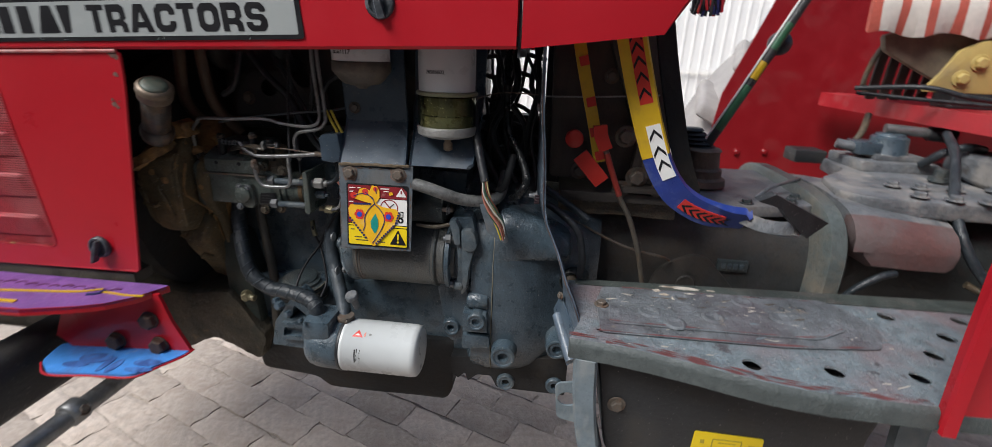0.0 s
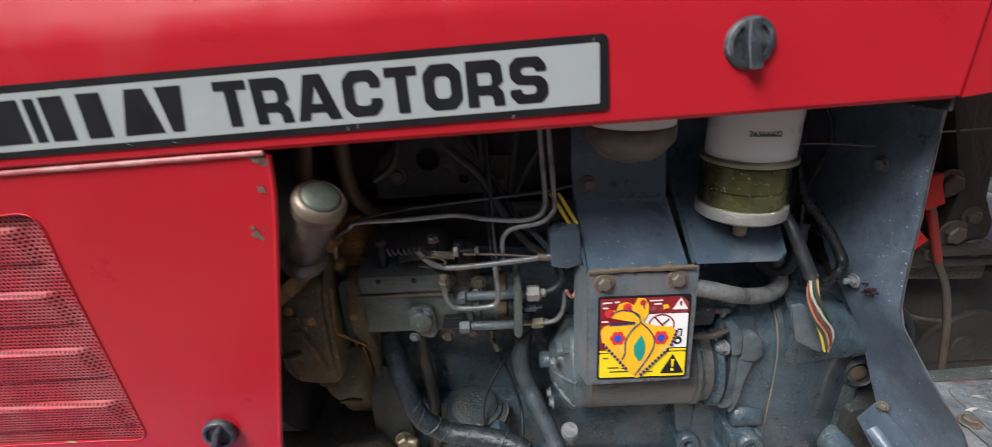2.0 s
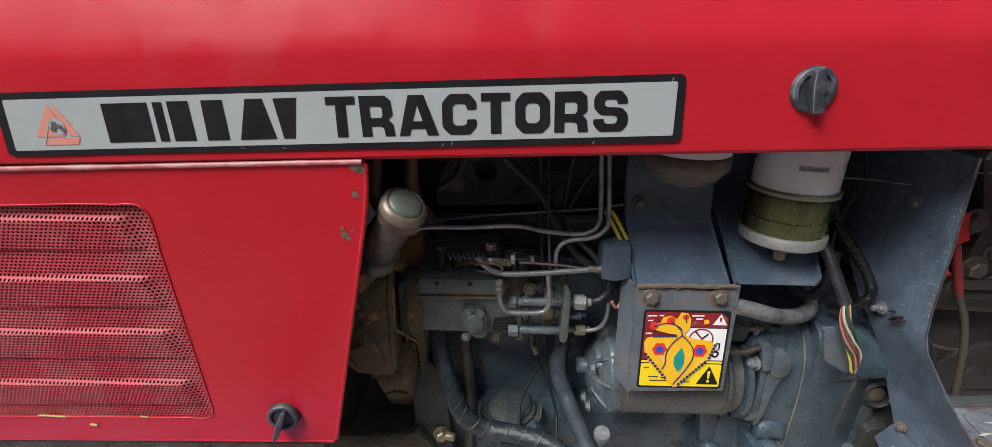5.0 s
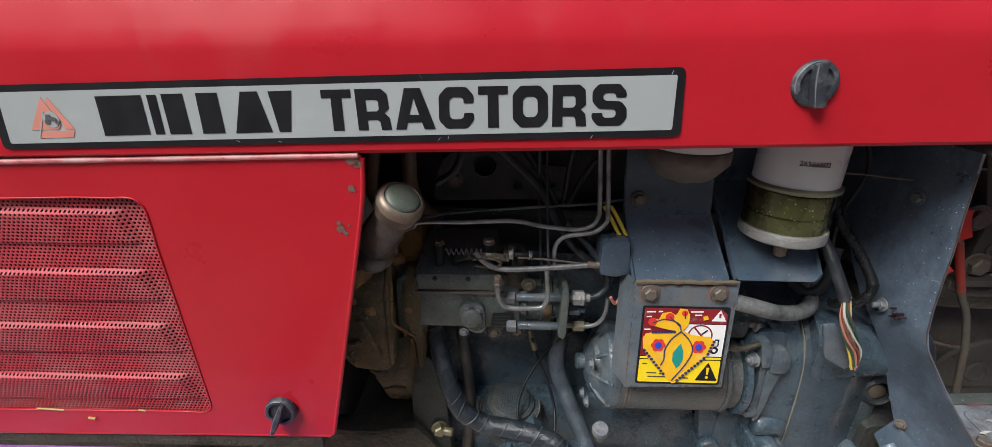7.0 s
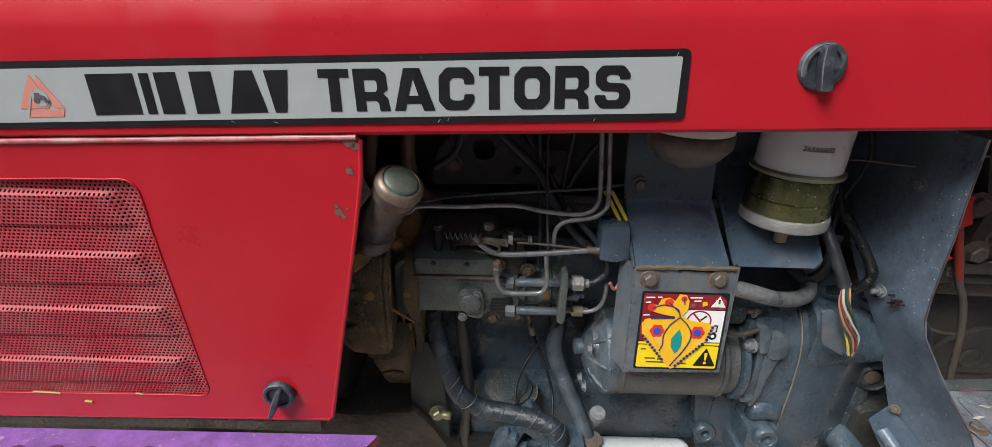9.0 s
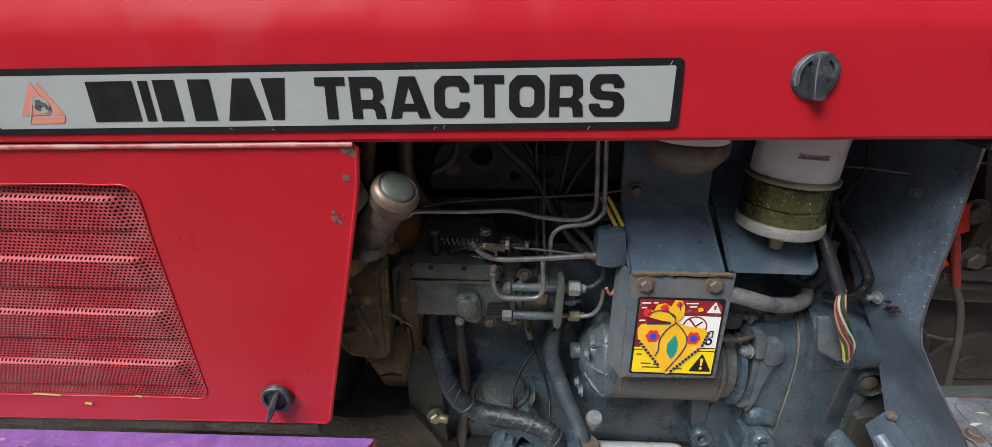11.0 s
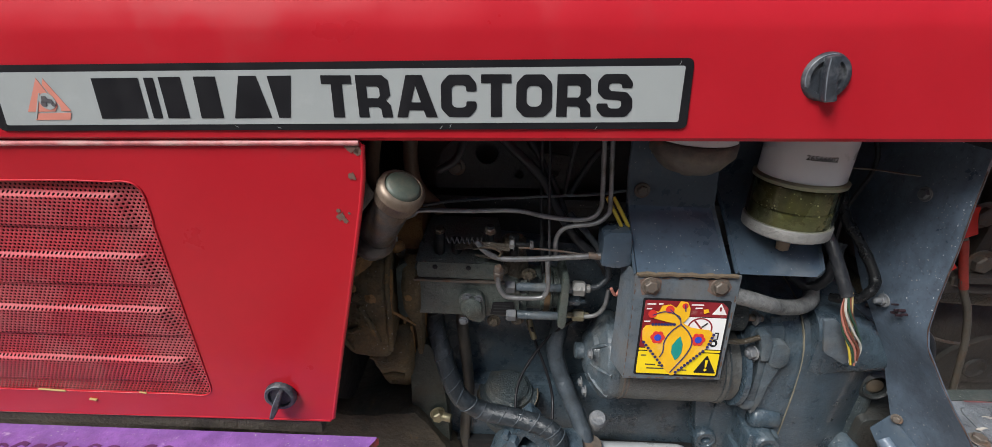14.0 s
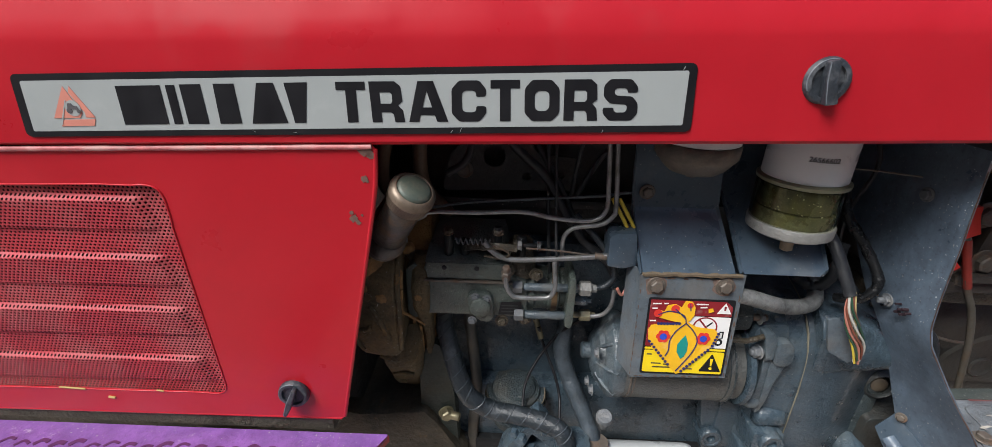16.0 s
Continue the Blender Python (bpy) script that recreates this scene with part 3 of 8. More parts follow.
    strip([(-0.5726, 0.0226), (-0.5434, 0.0232), (-0.5460, 0.0172), (-0.5765, 0.0168)], 0.0019, SALMON, "emblem", plate)
    strip(ring_of(-0.5606, 0.0328, 0.0070, 20), 0.00221, SILVER, "disc", plate)
    grey = material("grey_print", (0.10, 0.095, 0.10), 0.5, vary=0.2)
    strip(ring_of(-0.5640, 0.0308, 0.0026, 12), 0.00252, grey, "disc_mark", plate)
    strip(ring_of(-0.5560, 0.0302, 0.0018, 12), 0.00252, grey, "disc_mark", plate)
    strip([(-0.5650, 0.0325), (-0.5556, 0.0315), (-0.5560, 0.0345), (-0.5596, 0.0352), (-0.5604, 0.0372), (-0.5640, 0.0372)], 0.00283, grey, "disc_mark", plate)
    # nicks in the border
    for x, u, a in ((-0.402, 0.0118, -0.4), (-0.226, 0.0112, 0.9), (-0.218, 0.0125, 1.2), (-0.095, 0.0110, 1.0), (-0.034, 0.0630, 1.2), (-0.240, 0.0630, -0.9), (-0.365, 0.0108, -0.3)):
        c, e = 0.0016 * math.cos(a), 0.0016 * math.sin(a)
        strip([(x - c, u - e), (x + c, u + e), (x + c + 0.0003, u + e - 0.0004), (x - c + 0.0003, u - e - 0.0004)], 0.0019, SILVER, "nick", plate)


build_nameplate()


def latch(at, r, turn, tail=0.0, label=""):
    """A round worn latch knob: a low skirt, a dished face and a finger grip across it, pale lines for its lit, rubbed
    edges.
    """
    bm = bmesh.new()
    x, y, z = at
    lathe(bm, (x, y + 0.002, z), (0, -1, 0), [(0, r), (0.0032, r), (0.0058, r * 0.95), (0.0068, r * 0.88), (0.0066, r * 0.72), (0.0040, r * 0.68), (0.0040, r * 0.1)], 40)
    ob = part("latch_knob", bm, LATCH_M, tractor, label)
    bm = bmesh.new()
    if tail:
        edge = [(-r * 0.13, -r * 0.95 - tail), (r * 0.13, -r * 0.95 - tail), (r * 0.20, -r * 0.4), (r * 0.14, r * 0.80), (-r * 0.14, r * 0.80), (-r * 0.20, -r * 0.4)]
        high = -0.0075
    else:
        edge = [(-r * 0.22, -r * 0.98), (r * 0.34, -r * 0.98), (r * 0.22, -r * 0.1), (r * 0.24, r * 0.88), (-r * 0.26, r * 0.88), (-r * 0.30, r * 0.1)]
        high = -0.0050
    spin = Matrix.Translation((x, y - 0.0055, z)) @ Matrix.Rotation(turn, 4, "Y")
    prism(bm, rounded(edge, 0.002), high, 0.005, 0.0018)
    bmesh.ops.transform(bm, verts=bm.verts, matrix=spin)
    grip = part("grip", bm, LATCH_M, ob)
    # painted highlight on rubbed edges: along the grip and round the rim's upper left
    bm = bmesh.new()
    a, b, c = edge[0], edge[5], edge[4]
    tube(bm, [spin @ Vector((p[0] + 0.0012, high + 0.0003, p[1] * 0.93)) for p in (a, b, c)], 0.0006, 6, 6, wobble=0.5)
    part("rubbed_line", bm, LATCH_LIT_RUB, grip)
    bm = bmesh.new()
    tube(bm, [(x + r * 0.91 * math.cos(q), y - 0.0044, z + r * 0.91 * math.sin(q)) for q in [1.4 + 0.17 * k for k in range(14)]], 0.0006, 6, 2, wobble=0.6)
    part("rubbed_line", bm, LATCH_LIT_RUB, ob)
    return ob


latch(hood_at(0.0835, 0.0520), 0.0192, radians(-8), 0, "worn dark plastic turn latch on the bonnet")


# ---- grille panel ----
def build_panel():
    top = lambda x: 1.1818 + 0.040 * x
    lean = lambda z: 0.0605 + 0.052 * (1.169 - z)
    put = lambda p, d: (p[0], lean(p[1]) + d, p[1])
    edge = [(-1.3, top(-1.3)), (-0.2962, top(-0.2962)), (-0.3018, 1.124), (-0.321, 1.0326), (-0.3413, 0.9403), (-0.3685, 0.8135), (-0.62, 0.8090), (-1.3, 0.796)]
    hole = [(-1.15, 1.099)] + [(-0.5724 + 0.003, 1.122)] + rounded([(-0.545, 1.1228), (-0.5080, 1.1228), (-0.5078, 1.06)], 0.032, 8)[6:-6] + rounded([(-0.5078, 1.06), (-0.5055, 0.8480), (-0.545, 0.8490)], 0.024, 8)[9:-9] + [(-0.545, 0.8492), (-1.15, 0.838)]
    bm = bmesh.new()
    filled(bm, [rounded(edge, 0.006), hole], 0.0, 0.002, put)
    for v in bm.verts:
        v.co.y += 0.0006 * noise.noise(v.co * 5)
    panel = part("side_panel", bm, RED, tractor, "red engine side panel with a perforated grille and chipped edge", 20)
    # sheen-coloured hem along the top, thin hem along the slanted end and the foot
    bm = bmesh.new()
    tube(bm, [(x, lean(top(x)) - 0.0004, top(x) - 0.0012) for x in (-1.3, -0.9, -0.6, -0.45, -0.2995)], 0.0026, 10, 8, wobble=0.12)
    part("rolled_edge", bm, PALE_RIM, panel, "pale hem along the panel's top, sky sheen in its colour")
    bm = bmesh.new()
    tube(bm, [(x + 0.0006, lean(z) + 0.0016, z) for x, z in ((-0.2975, 1.166), (-0.3018, 1.124), (-0.321, 1.0326), (-0.3413, 0.9403), (-0.3676, 0.818))], 0.0024, 8, 6)
    part("side_hem", bm, RED, panel)
    bm = bmesh.new()
    tube(bm, [(x, lean(z) + 0.0016, z + 0.001) for x, z in ((-1.3, 0.796), (-0.62, 0.8090), (-0.3705, 0.8133))], 0.0024, 8, 4)
    part("foot_hem", bm, RED, panel)
    bm = bmesh.new()
    tube(bm, [(p[0], lean(p[1]) - 0.0002, p[1]) for p in hole], 0.0008, 8, 1)
    part("opening_rim", bm, RED, panel)
    # chips in the paint
    for i, (x, z, r) in enumerate(((-0.3050, 1.1640, 0.0060), (-0.3010, 1.1600, 0.0045), (-0.3120, 1.1665, 0.0030), (-0.3088, 1.1365, 0.0042), (-0.3235, 1.0951, 0.0050), (-0.3260, 1.1010, 0.0026), (-0.3195, 1.0905, 0.0026), (-0.3155, 1.0990, 0.0016))):
        random.seed(i)
        pts = [(x + r * random.uniform(0.45, 1.15) * math.cos(a), z + r * random.uniform(0.45, 1.3) * math.sin(a)) for a in [k * math.pi / 8 for k in range(16)]]
        bm = bmesh.new()
        filled(bm, [pts], -0.0006, 0.0004, put)
        part("paint_chip", bm, CHIP, panel, smooth=0)
    # straws caught in the grille's foot
    straw = material("dry_straw", (0.42, 0.30, 0.10), 0.7, vary=0.2)
    for x, z, u, w in ((-0.700, 0.8480, 0.016, 0.0012), (-0.590, 0.8500, 0.004, 0.0010), (-0.655, 0.8350, 0.004, 0.0016)):
        bm = bmesh.new()
        tube(bm, [(x - u, lean(z) - 0.001, z + 0.0006), (x, lean(z) - 0.001, z), (x + u, lean(z) - 0.001, z - 0.0008)], w, 6, 3)
        part("straw", bm, straw, panel)
    # perforated sheet with four pressed bands: a sharp upper shoulder, falling away below
    bands = [(1.1100, 1.0700, -0.5270), (1.0425, 1.0020, -0.5240), (0.9755, 0.9335, -0.5210), (0.9040, 0.8640, -0.5195)]

    def face_y(x, z):
        y = lean(z) + 0.0052
        for zt, zb, xe in bands:
            s = 0.028 * (x + 0.55)
            up, dn, rt = zt + s - z, z - (zb + s), (xe - 0.25 * (z - (zt + zb) / 2 - s)) - x
            if up > 0 and dn > 0 and rt > 0:
                y -= 0.0062 * min(1, up / 0.005) * (0.40 + 0.60 * dn / (zt - zb)) * min(1, dn / 0.003) * min(1, rt / 0.012)
        return y
    pitch, verts, faces, index = 0.00455, [], [], {}
    rows, r_out = int(0.290 / (pitch * 0.866)), pitch / math.sqrt(3)

    def vert(x, z):
        key = (round(x, 5), round(z, 5))
        if key not in index:
            index[key] = len(verts)
            verts.append((x, face_y(x, z), z))
        return index[key]
    for j in range(rows):
        for i in range(86):
            cx, cz = -0.880 + (i + 0.5 * (j % 2)) * pitch, 0.838 + j * pitch * 0.866
            if cx > -0.500:
                continue
            out = [vert(cx + r_out * math.sin(a), cz + r_out * math.cos(a)) for a in [k * math.pi / 3 for k in range(6)]]
            inn = []
            for a in [k * math.pi / 3 for k in range(6)]:
                inn.append(len(verts))
                px, pz = cx + pitch * 0.275 * math.sin(a), cz + pitch * 0.275 * math.cos(a)
                verts.append((px, face_y(px, pz) + 0.0004, pz))
            faces += [(out[k], out[(k + 1) % 6], inn[(k + 1) % 6], inn[k]) for k in range(6)]
    me = bpy.data.meshes.new("grille")
    me.from_pydata(verts, [], faces)
    me.materials.append(GRILLE_M)
    ob = new("grille", me)
    ob.parent = panel
    tagged(ob, "perforated dull red metal grille with raised bands")
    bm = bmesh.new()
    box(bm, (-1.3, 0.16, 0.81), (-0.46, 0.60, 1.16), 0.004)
    part("radiator_core", bm, CAVITY, tractor, "radiator core box behind the grille, cavity shade in its colour")
    bm = bmesh.new()
    box(bm, (-1.3, 0.085, 0.785), (-0.385, 0.125, 0.806), 0.004)
    part("support_rail", bm, material("dusty_soiled_rail", (0.070, 0.062, 0.050), 0.6, vary=0.45, scale=30, dirt=(0.13, 0.11, 0.085), dirt_amount=0.45, dirt_scale=18, bump=0.5, bump_scale=150), tractor, "soiled steel rail under the side panel")
    latch((-0.4225, 0.0735, 0.8575), 0.0185, radians(22), 0.010, "worn dark plastic turn latch on the side panel")


build_panel()


# ---- red front bracket, axle ----
BOLT_RUST = material("rusty_brown_bolt", (0.055, 0.032, 0.024), 0.6, vary=0.35, scale=120, dirt=(0.10, 0.05, 0.03), dirt_amount=0.4, dirt_scale=60, bump=0.3)


def build_bracket():
    mark = material("dark_blue_brush_mark", (0.050, 0.12, 0.36), 0.45, vary=0.4, scale=60, dirt=(0.06, 0.24, 0.60), dirt_amount=0.45, dirt_scale=60)
    curve = [(-1.3, -0.04), (-0.62, -0.04), (-0.47, -0.033), (-0.40, -0.012), (-0.365, 0.004), (-0.336, 0.030), (-0.314, 0.070)]
    bm = bmesh.new()
    prism(bm, curve + [(-0.314, 0.074), (-1.3, 0.074)], 0.791, 0.796, plane="xy")
    for v in bm.verts:
        v.co.z += 0.010 * (v.co.x + 0.314)
    bracket = part("front_bracket", bm, PURPLE, tractor, "red bracket with a purple top flange and blue lower lip", 0)
    bm = bmesh.new()
    out = [(-0.314, 0.791), (-0.300, 0.74), (-0.276, 0.686), (-0.50, 0.668), (-0.53, 0.69), (-0.505, 0.74), (-0.545, 0.755), (-1.3, 0.75), (-1.3, 0.791)]
    prism(bm, out, 0.050, 0.056)
    part("web", bm, RED, bracket, "bright red bracket web", 0)
    bm = bmesh.new()
    secs = [[(x, y, 0.796), (x, y, 0.784), (x + 0.002, y + 0.004, 0.784), (x + 0.002, y + 0.004, 0.795)] for x, y in curve]
    loft(bm, secs)
    part("rim", bm, RED, bracket, smooth=0)
    bm = bmesh.new()
    prism(bm, rounded([(-0.532, 0.056), (-0.277, 0.056), (-0.283, 0.034), (-0.325, -0.018), (-0.475, -0.022), (-0.515, 0.005)], 0.012), 0.664, 0.669, plane="xy")
    for v in bm.verts:
        v.co.z += 0.07 * (v.co.x + 0.277) + 0.018
    lip_ob = part("lower_lip", bm, BLUE, bracket, "blue painted lower lip", 0)
    for mx, my_, a, b in ((-0.324, 0.012, 0.026, 0.009), (-0.326, -0.006, 0.026, 0.006), (-0.374, 0.000, 0.008, 0.018), (-0.392, 0.004, 0.006, 0.020), (-0.425, 0.018, 0.032, 0.013), (-0.445, 0.0, 0.024, 0.008)):
        bm = bmesh.new()
        pts = [(mx + a * math.cos(q * 0.4488) * (1 + 0.25 * noise.noise(Vector((q, mx * 90, 0)))), my_ + b * math.sin(q * 0.4488)) for q in range(14)]
        prism(bm, pts, 0.6695, 0.6700, plane="xy")
        for v in bm.verts:
            v.co.z += 0.07 * (v.co.x + 0.277) + 0.018
        part("brush_mark", bm, mark, lip_ob, smooth=0)
    bm = bmesh.new()
    tube(bm, [(-0.515, 0.003, 0.668), (-0.475, -0.024, 0.670), (-0.40, -0.022, 0.675), (-0.325, -0.020, 0.680), (-0.300, 0.010, 0.682), (-0.281, 0.036, 0.684), (-0.275, 0.056, 0.686)], 0.0018, 8, 6)
    part("lip_edge", bm, RED, lip_ob, "red edge of the lip")
    for pts, w, m in (([(-0.400, 0.036, 0.7962), (-0.374, 0.034, 0.7962), (-0.349, 0.032, 0.7962), (-0.325, 0.035, 0.7962)], 0.0042, TAPE_YELLOW), ([(-0.60, 0.010, 0.7945), (-0.52, 0.020, 0.7950), (-0.44, 0.030, 0.7955), (-0.405, 0.044, 0.7958)], 0.0050, TAPE_YELLOW), ([(-0.95, -0.018, 0.7905), (-0.70, -0.016, 0.7930), (-0.50, -0.012, 0.7950)], 0.0070, TAPE_YELLOW), ([(-0.415, 0.024, 0.7962), (-0.402, 0.030, 0.7962), (-0.396, 0.042, 0.7962)], 0.0060, NAVY)):
        bm = bmesh.new()
        ribbon(bm, pts, w, 0.0016, (0, 1, 0))
        part("brush_stroke", bm, m, bracket, smooth=0)
    dark_stroke = material("dark_plum_brush_mark", (0.085, 0.018, 0.085), 0.45, vary=0.4, scale=60)
    random.seed(77)
    for k in range(26):
        x0, y0 = -0.93 + 0.0215 * k, 0.046 + random.uniform(-0.003, 0.003)
        bm = bmesh.new()
        z0 = 0.7963 + 0.010 * (x0 + 0.314)
        ribbon(bm, [(x0, y0 - 0.007, z0), (x0 + 0.007, y0, z0 + 0.0001), (x0 + 0.016, y0 - 0.002 + random.uniform(-0.002, 0.002), z0 + 0.0002)], random.uniform(0.003, 0.006), 0.0006, (0, 1, 0))
        part("brush_stroke", bm, dark_stroke, bracket, smooth=0)
    for x, z in ((-0.410, 0.694), (-0.330, 0.694), (-0.338, 0.742)):
        bolt(bracket, (x, 0.050, z), 0.0145, mat=BOLT_RUST, washer=1.1)
    bm = bmesh.new()
    prism(bm, rounded([(-0.66, 0.56), (-0.57, 0.56), (-0.555, 0.64), (-0.575, 0.675), (-0.64, 0.675), (-0.66, 0.64)], 0.02), -0.75, 0.7, 0.006)
    part("axle_beam", bm, CHARCOAL, tractor, "dark front axle beam")
    bolt(tractor, (-0.572, 0.13, 0.62), 0.016, (1, -0.2, 0))
    bm = bmesh.new()
    tube(bm, [(-0.50, 0.40, 0.545), (-0.50, 0.11, 0.552), (-0.50, -0.35, 0.556)], 0.017, 14, 3)
    link = part("drag_link", bm, STEEL, tractor, "worn steel drag link rod")
    bm = bmesh.new()
    rod(bm, (-0.50, 0.0, 0.556), (-0.50, 0.03, 0.556), 0.023, 14)
    bolt(link, (-0.482, 0.017, 0.562), 0.008, (0.8, 0, 0.6))
    part("clamp", bm, STEEL, link)


build_bracket()


# ---- engine ----
def build_block():
    bm = bmesh.new()
    prism(bm, [(-0.28, 0.615), (0.16, 0.615), (0.16, 0.765), (0.165, 0.98), (-0.28, 1.0)], 0.240, 0.52, 0.006)
    dense(bm, 6)
    rough(bm, 0.0015, 22)
    block = part("engine_block", bm, GREY, tractor, "grey painted engine block with dusty film")
    bm = bmesh.new()
    prism(bm, [(-0.275, 0.63), (0.155, 0.63), (0.155, 0.772), (-0.14, 0.760), (-0.275, 0.760)], 0.212, 0.245, 0.006)
    rough(dense(bm, 5), 0.001, 25)
    part("crankcase_wall", bm, GREY, block)
    bm = bmesh.new()
    prism(bm, rounded([(-0.27, 0.655), (-0.255, 0.545), (-0.14, 0.535), (-0.112, 0.512), (0.136, 0.514), (0.148, 0.535), (0.156, 0.655)], 0.012), 0.20, 0.50, 0.006)
    rough(dense(bm, 4), 0.0015, 20)
    part("oil_pan", bm, OILY_DARK, tractor, "soiled dark sump pan")
    for i in range(4):
        bolt(block, (-0.22 + i * 0.11, 0.212, 0.642), 0.006, mat=BOLT_GREY)
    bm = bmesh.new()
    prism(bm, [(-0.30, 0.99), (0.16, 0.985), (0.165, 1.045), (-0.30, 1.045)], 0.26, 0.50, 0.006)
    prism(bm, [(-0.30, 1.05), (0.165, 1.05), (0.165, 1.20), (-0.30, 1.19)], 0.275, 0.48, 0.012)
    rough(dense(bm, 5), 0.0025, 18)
    part("cylinder_head", bm, HEAD_M, tractor, "dark cylinder head, bonnet shade in its colour")
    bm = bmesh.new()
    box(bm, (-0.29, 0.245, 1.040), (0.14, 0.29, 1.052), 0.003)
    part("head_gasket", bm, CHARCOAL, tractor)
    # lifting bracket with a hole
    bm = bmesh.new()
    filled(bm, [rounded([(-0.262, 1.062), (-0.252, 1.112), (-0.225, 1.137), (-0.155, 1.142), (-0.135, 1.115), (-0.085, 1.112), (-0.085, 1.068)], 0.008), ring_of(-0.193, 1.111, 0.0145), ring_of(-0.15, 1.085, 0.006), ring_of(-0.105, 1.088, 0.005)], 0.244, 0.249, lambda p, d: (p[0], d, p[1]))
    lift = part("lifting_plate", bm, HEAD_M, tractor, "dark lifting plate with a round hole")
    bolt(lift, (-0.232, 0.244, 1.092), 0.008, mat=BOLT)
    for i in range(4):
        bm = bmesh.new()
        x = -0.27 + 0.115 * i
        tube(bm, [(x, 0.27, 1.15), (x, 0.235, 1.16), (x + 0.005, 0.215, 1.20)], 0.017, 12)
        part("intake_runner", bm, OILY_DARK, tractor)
    perished = material("brown_rubber", (0.10, 0.065, 0.042), 0.6, vary=0.3)
    for x, dx in ((-0.315, -0.02), (-0.283, 0.0)):
        bm = bmesh.new()
        tube(bm, [(x, 0.21, 1.22), (x + dx * 0.4, 0.205, 1.15), (x + dx, 0.22, 1.08), (x + dx + 0.03, 0.24, 1.03)], 0.009, 10)
        part("breather_hose", bm, perished, tractor, "brownish perished rubber hose")


build_block()


def build_timing():
    olive = material("olive_grey_soiled_casting", (0.094, 0.073, 0.040), 0.62, spec=0.25, vary=0.55, scale=30, dirt=(0.185, 0.118, 0.052), dirt_amount=0.42, dirt_scale=20, bump=0.6, bump_scale=220, crust=((0.24, 0.138, 0.050), 0.60, 22.0), speck=0.2)
    ochre_dark = material("rust_stained_casting", (0.135, 0.082, 0.036), 0.68, spec=0.25, vary=0.5, scale=36, dirt=(0.27, 0.145, 0.048), dirt_amount=0.55, dirt_scale=22, bump=0.7, bump_scale=200, crust=((0.035, 0.030, 0.022), 0.60, 18.0))
    ochre = material("rusty_ochre", (0.26, 0.142, 0.048), 0.7, vary=0.45, scale=60, dirt=(0.05, 0.04, 0.03), dirt_amount=0.45, dirt_scale=50, bump=0.7)

    def casting(name, rows, mat, parent, label="", b=0.005, amount=0.0012):
        """A casting seen edge-on, built up in levels: each has its two ends in x and how far it comes out."""
        secs = []
        for z, xl, xr, y in rows:
            m = (xl + xr) / 2
            secs.append([(xl + 0.002, 0.295, z), (xl, y + 2.2 * b, z), (xl + 0.35 * b, y + 0.7 * b, z), (xl + b, y, z), ((xl + m) / 2, y - 0.0012, z), (m, y - 0.0015, z), ((xr + m) / 2, y - 0.0012, z), (xr - b, y, z), (xr - 0.35 * b, y + 0.7 * b, z), (xr, y + 2.2 * b, z), (xr - 0.002, 0.295, z)])
        bm = bmesh.new()
        loft(bm, secs)
        rough(dense(bm, 1), amount, 60)
        rough(bm, amount * 0.5, 190)
        return part(name, bm, mat, parent, label, 38)
    cover = casting("timing_cover", [(1.052, -0.330, -0.272, 0.215), (1.030, -0.345, -0.270, 0.195), (1.000, -0.360, -0.268, 0.186), (0.960, -0.362, -0.267, 0.182), (0.920, -0.362, -0.267, 0.182), (0.880, -0.350, -0.267, 0.188), (0.840, -0.345, -0.270, 0.196), (0.800, -0.342, -0.274, 0.206), (0.760, -0.338, -0.280, 0.222)], ochre_dark, tractor, "oily brown rust-stained timing cover casting", 0.006, 0.0018)
    casting("front_cover", [(1.048, -0.340, -0.306, 0.176), (1.026, -0.360, -0.3045, 0.152), (1.002, -0.371, -0.304, 0.128), (0.978, -0.374, -0.3035, 0.1215), (0.945, -0.374, -0.303, 0.1200), (0.917, -0.370, -0.3025, 0.1200), (0.895, -0.360, -0.303, 0.1215), (0.880, -0.351, -0.304, 0.1245), (0.8735, -0.346, -0.305, 0.1310), (0.8700, -0.344, -0.306, 0.1450), (0.8690, -0.343, -0.307, 0.1900)], olive, cover, "olive-grey soiled front cover with a stepped edge", 0.0045, 0.0011)
    casting("lower_bowl", [(0.890, -0.336, -0.287, 0.176), (0.872, -0.338, -0.285, 0.158), (0.852, -0.339, -0.285, 0.150), (0.836, -0.339, -0.286, 0.154), (0.805, -0.340, -0.287, 0.176), (0.775, -0.341, -0.288, 0.197), (0.752, -0.340, -0.292, 0.212), (0.740, -0.334, -0.298, 0.224), (0.734, -0.326, -0.304, 0.238)], olive, cover, "", 0.008, 0.0014)
    casting("pump_flange", [(1.000, -0.290, -0.272, 0.172), (0.985, -0.292, -0.270, 0.158), (0.960, -0.293, -0.269, 0.152), (0.930, -0.292, -0.269, 0.154), (0.910, -0.288, -0.269, 0.162), (0.880, -0.284, -0.270, 0.178), (0.830, -0.284, -0.271, 0.190), (0.775, -0.286, -0.273, 0.205)], olive, cover, "", 0.003, 0.0012)
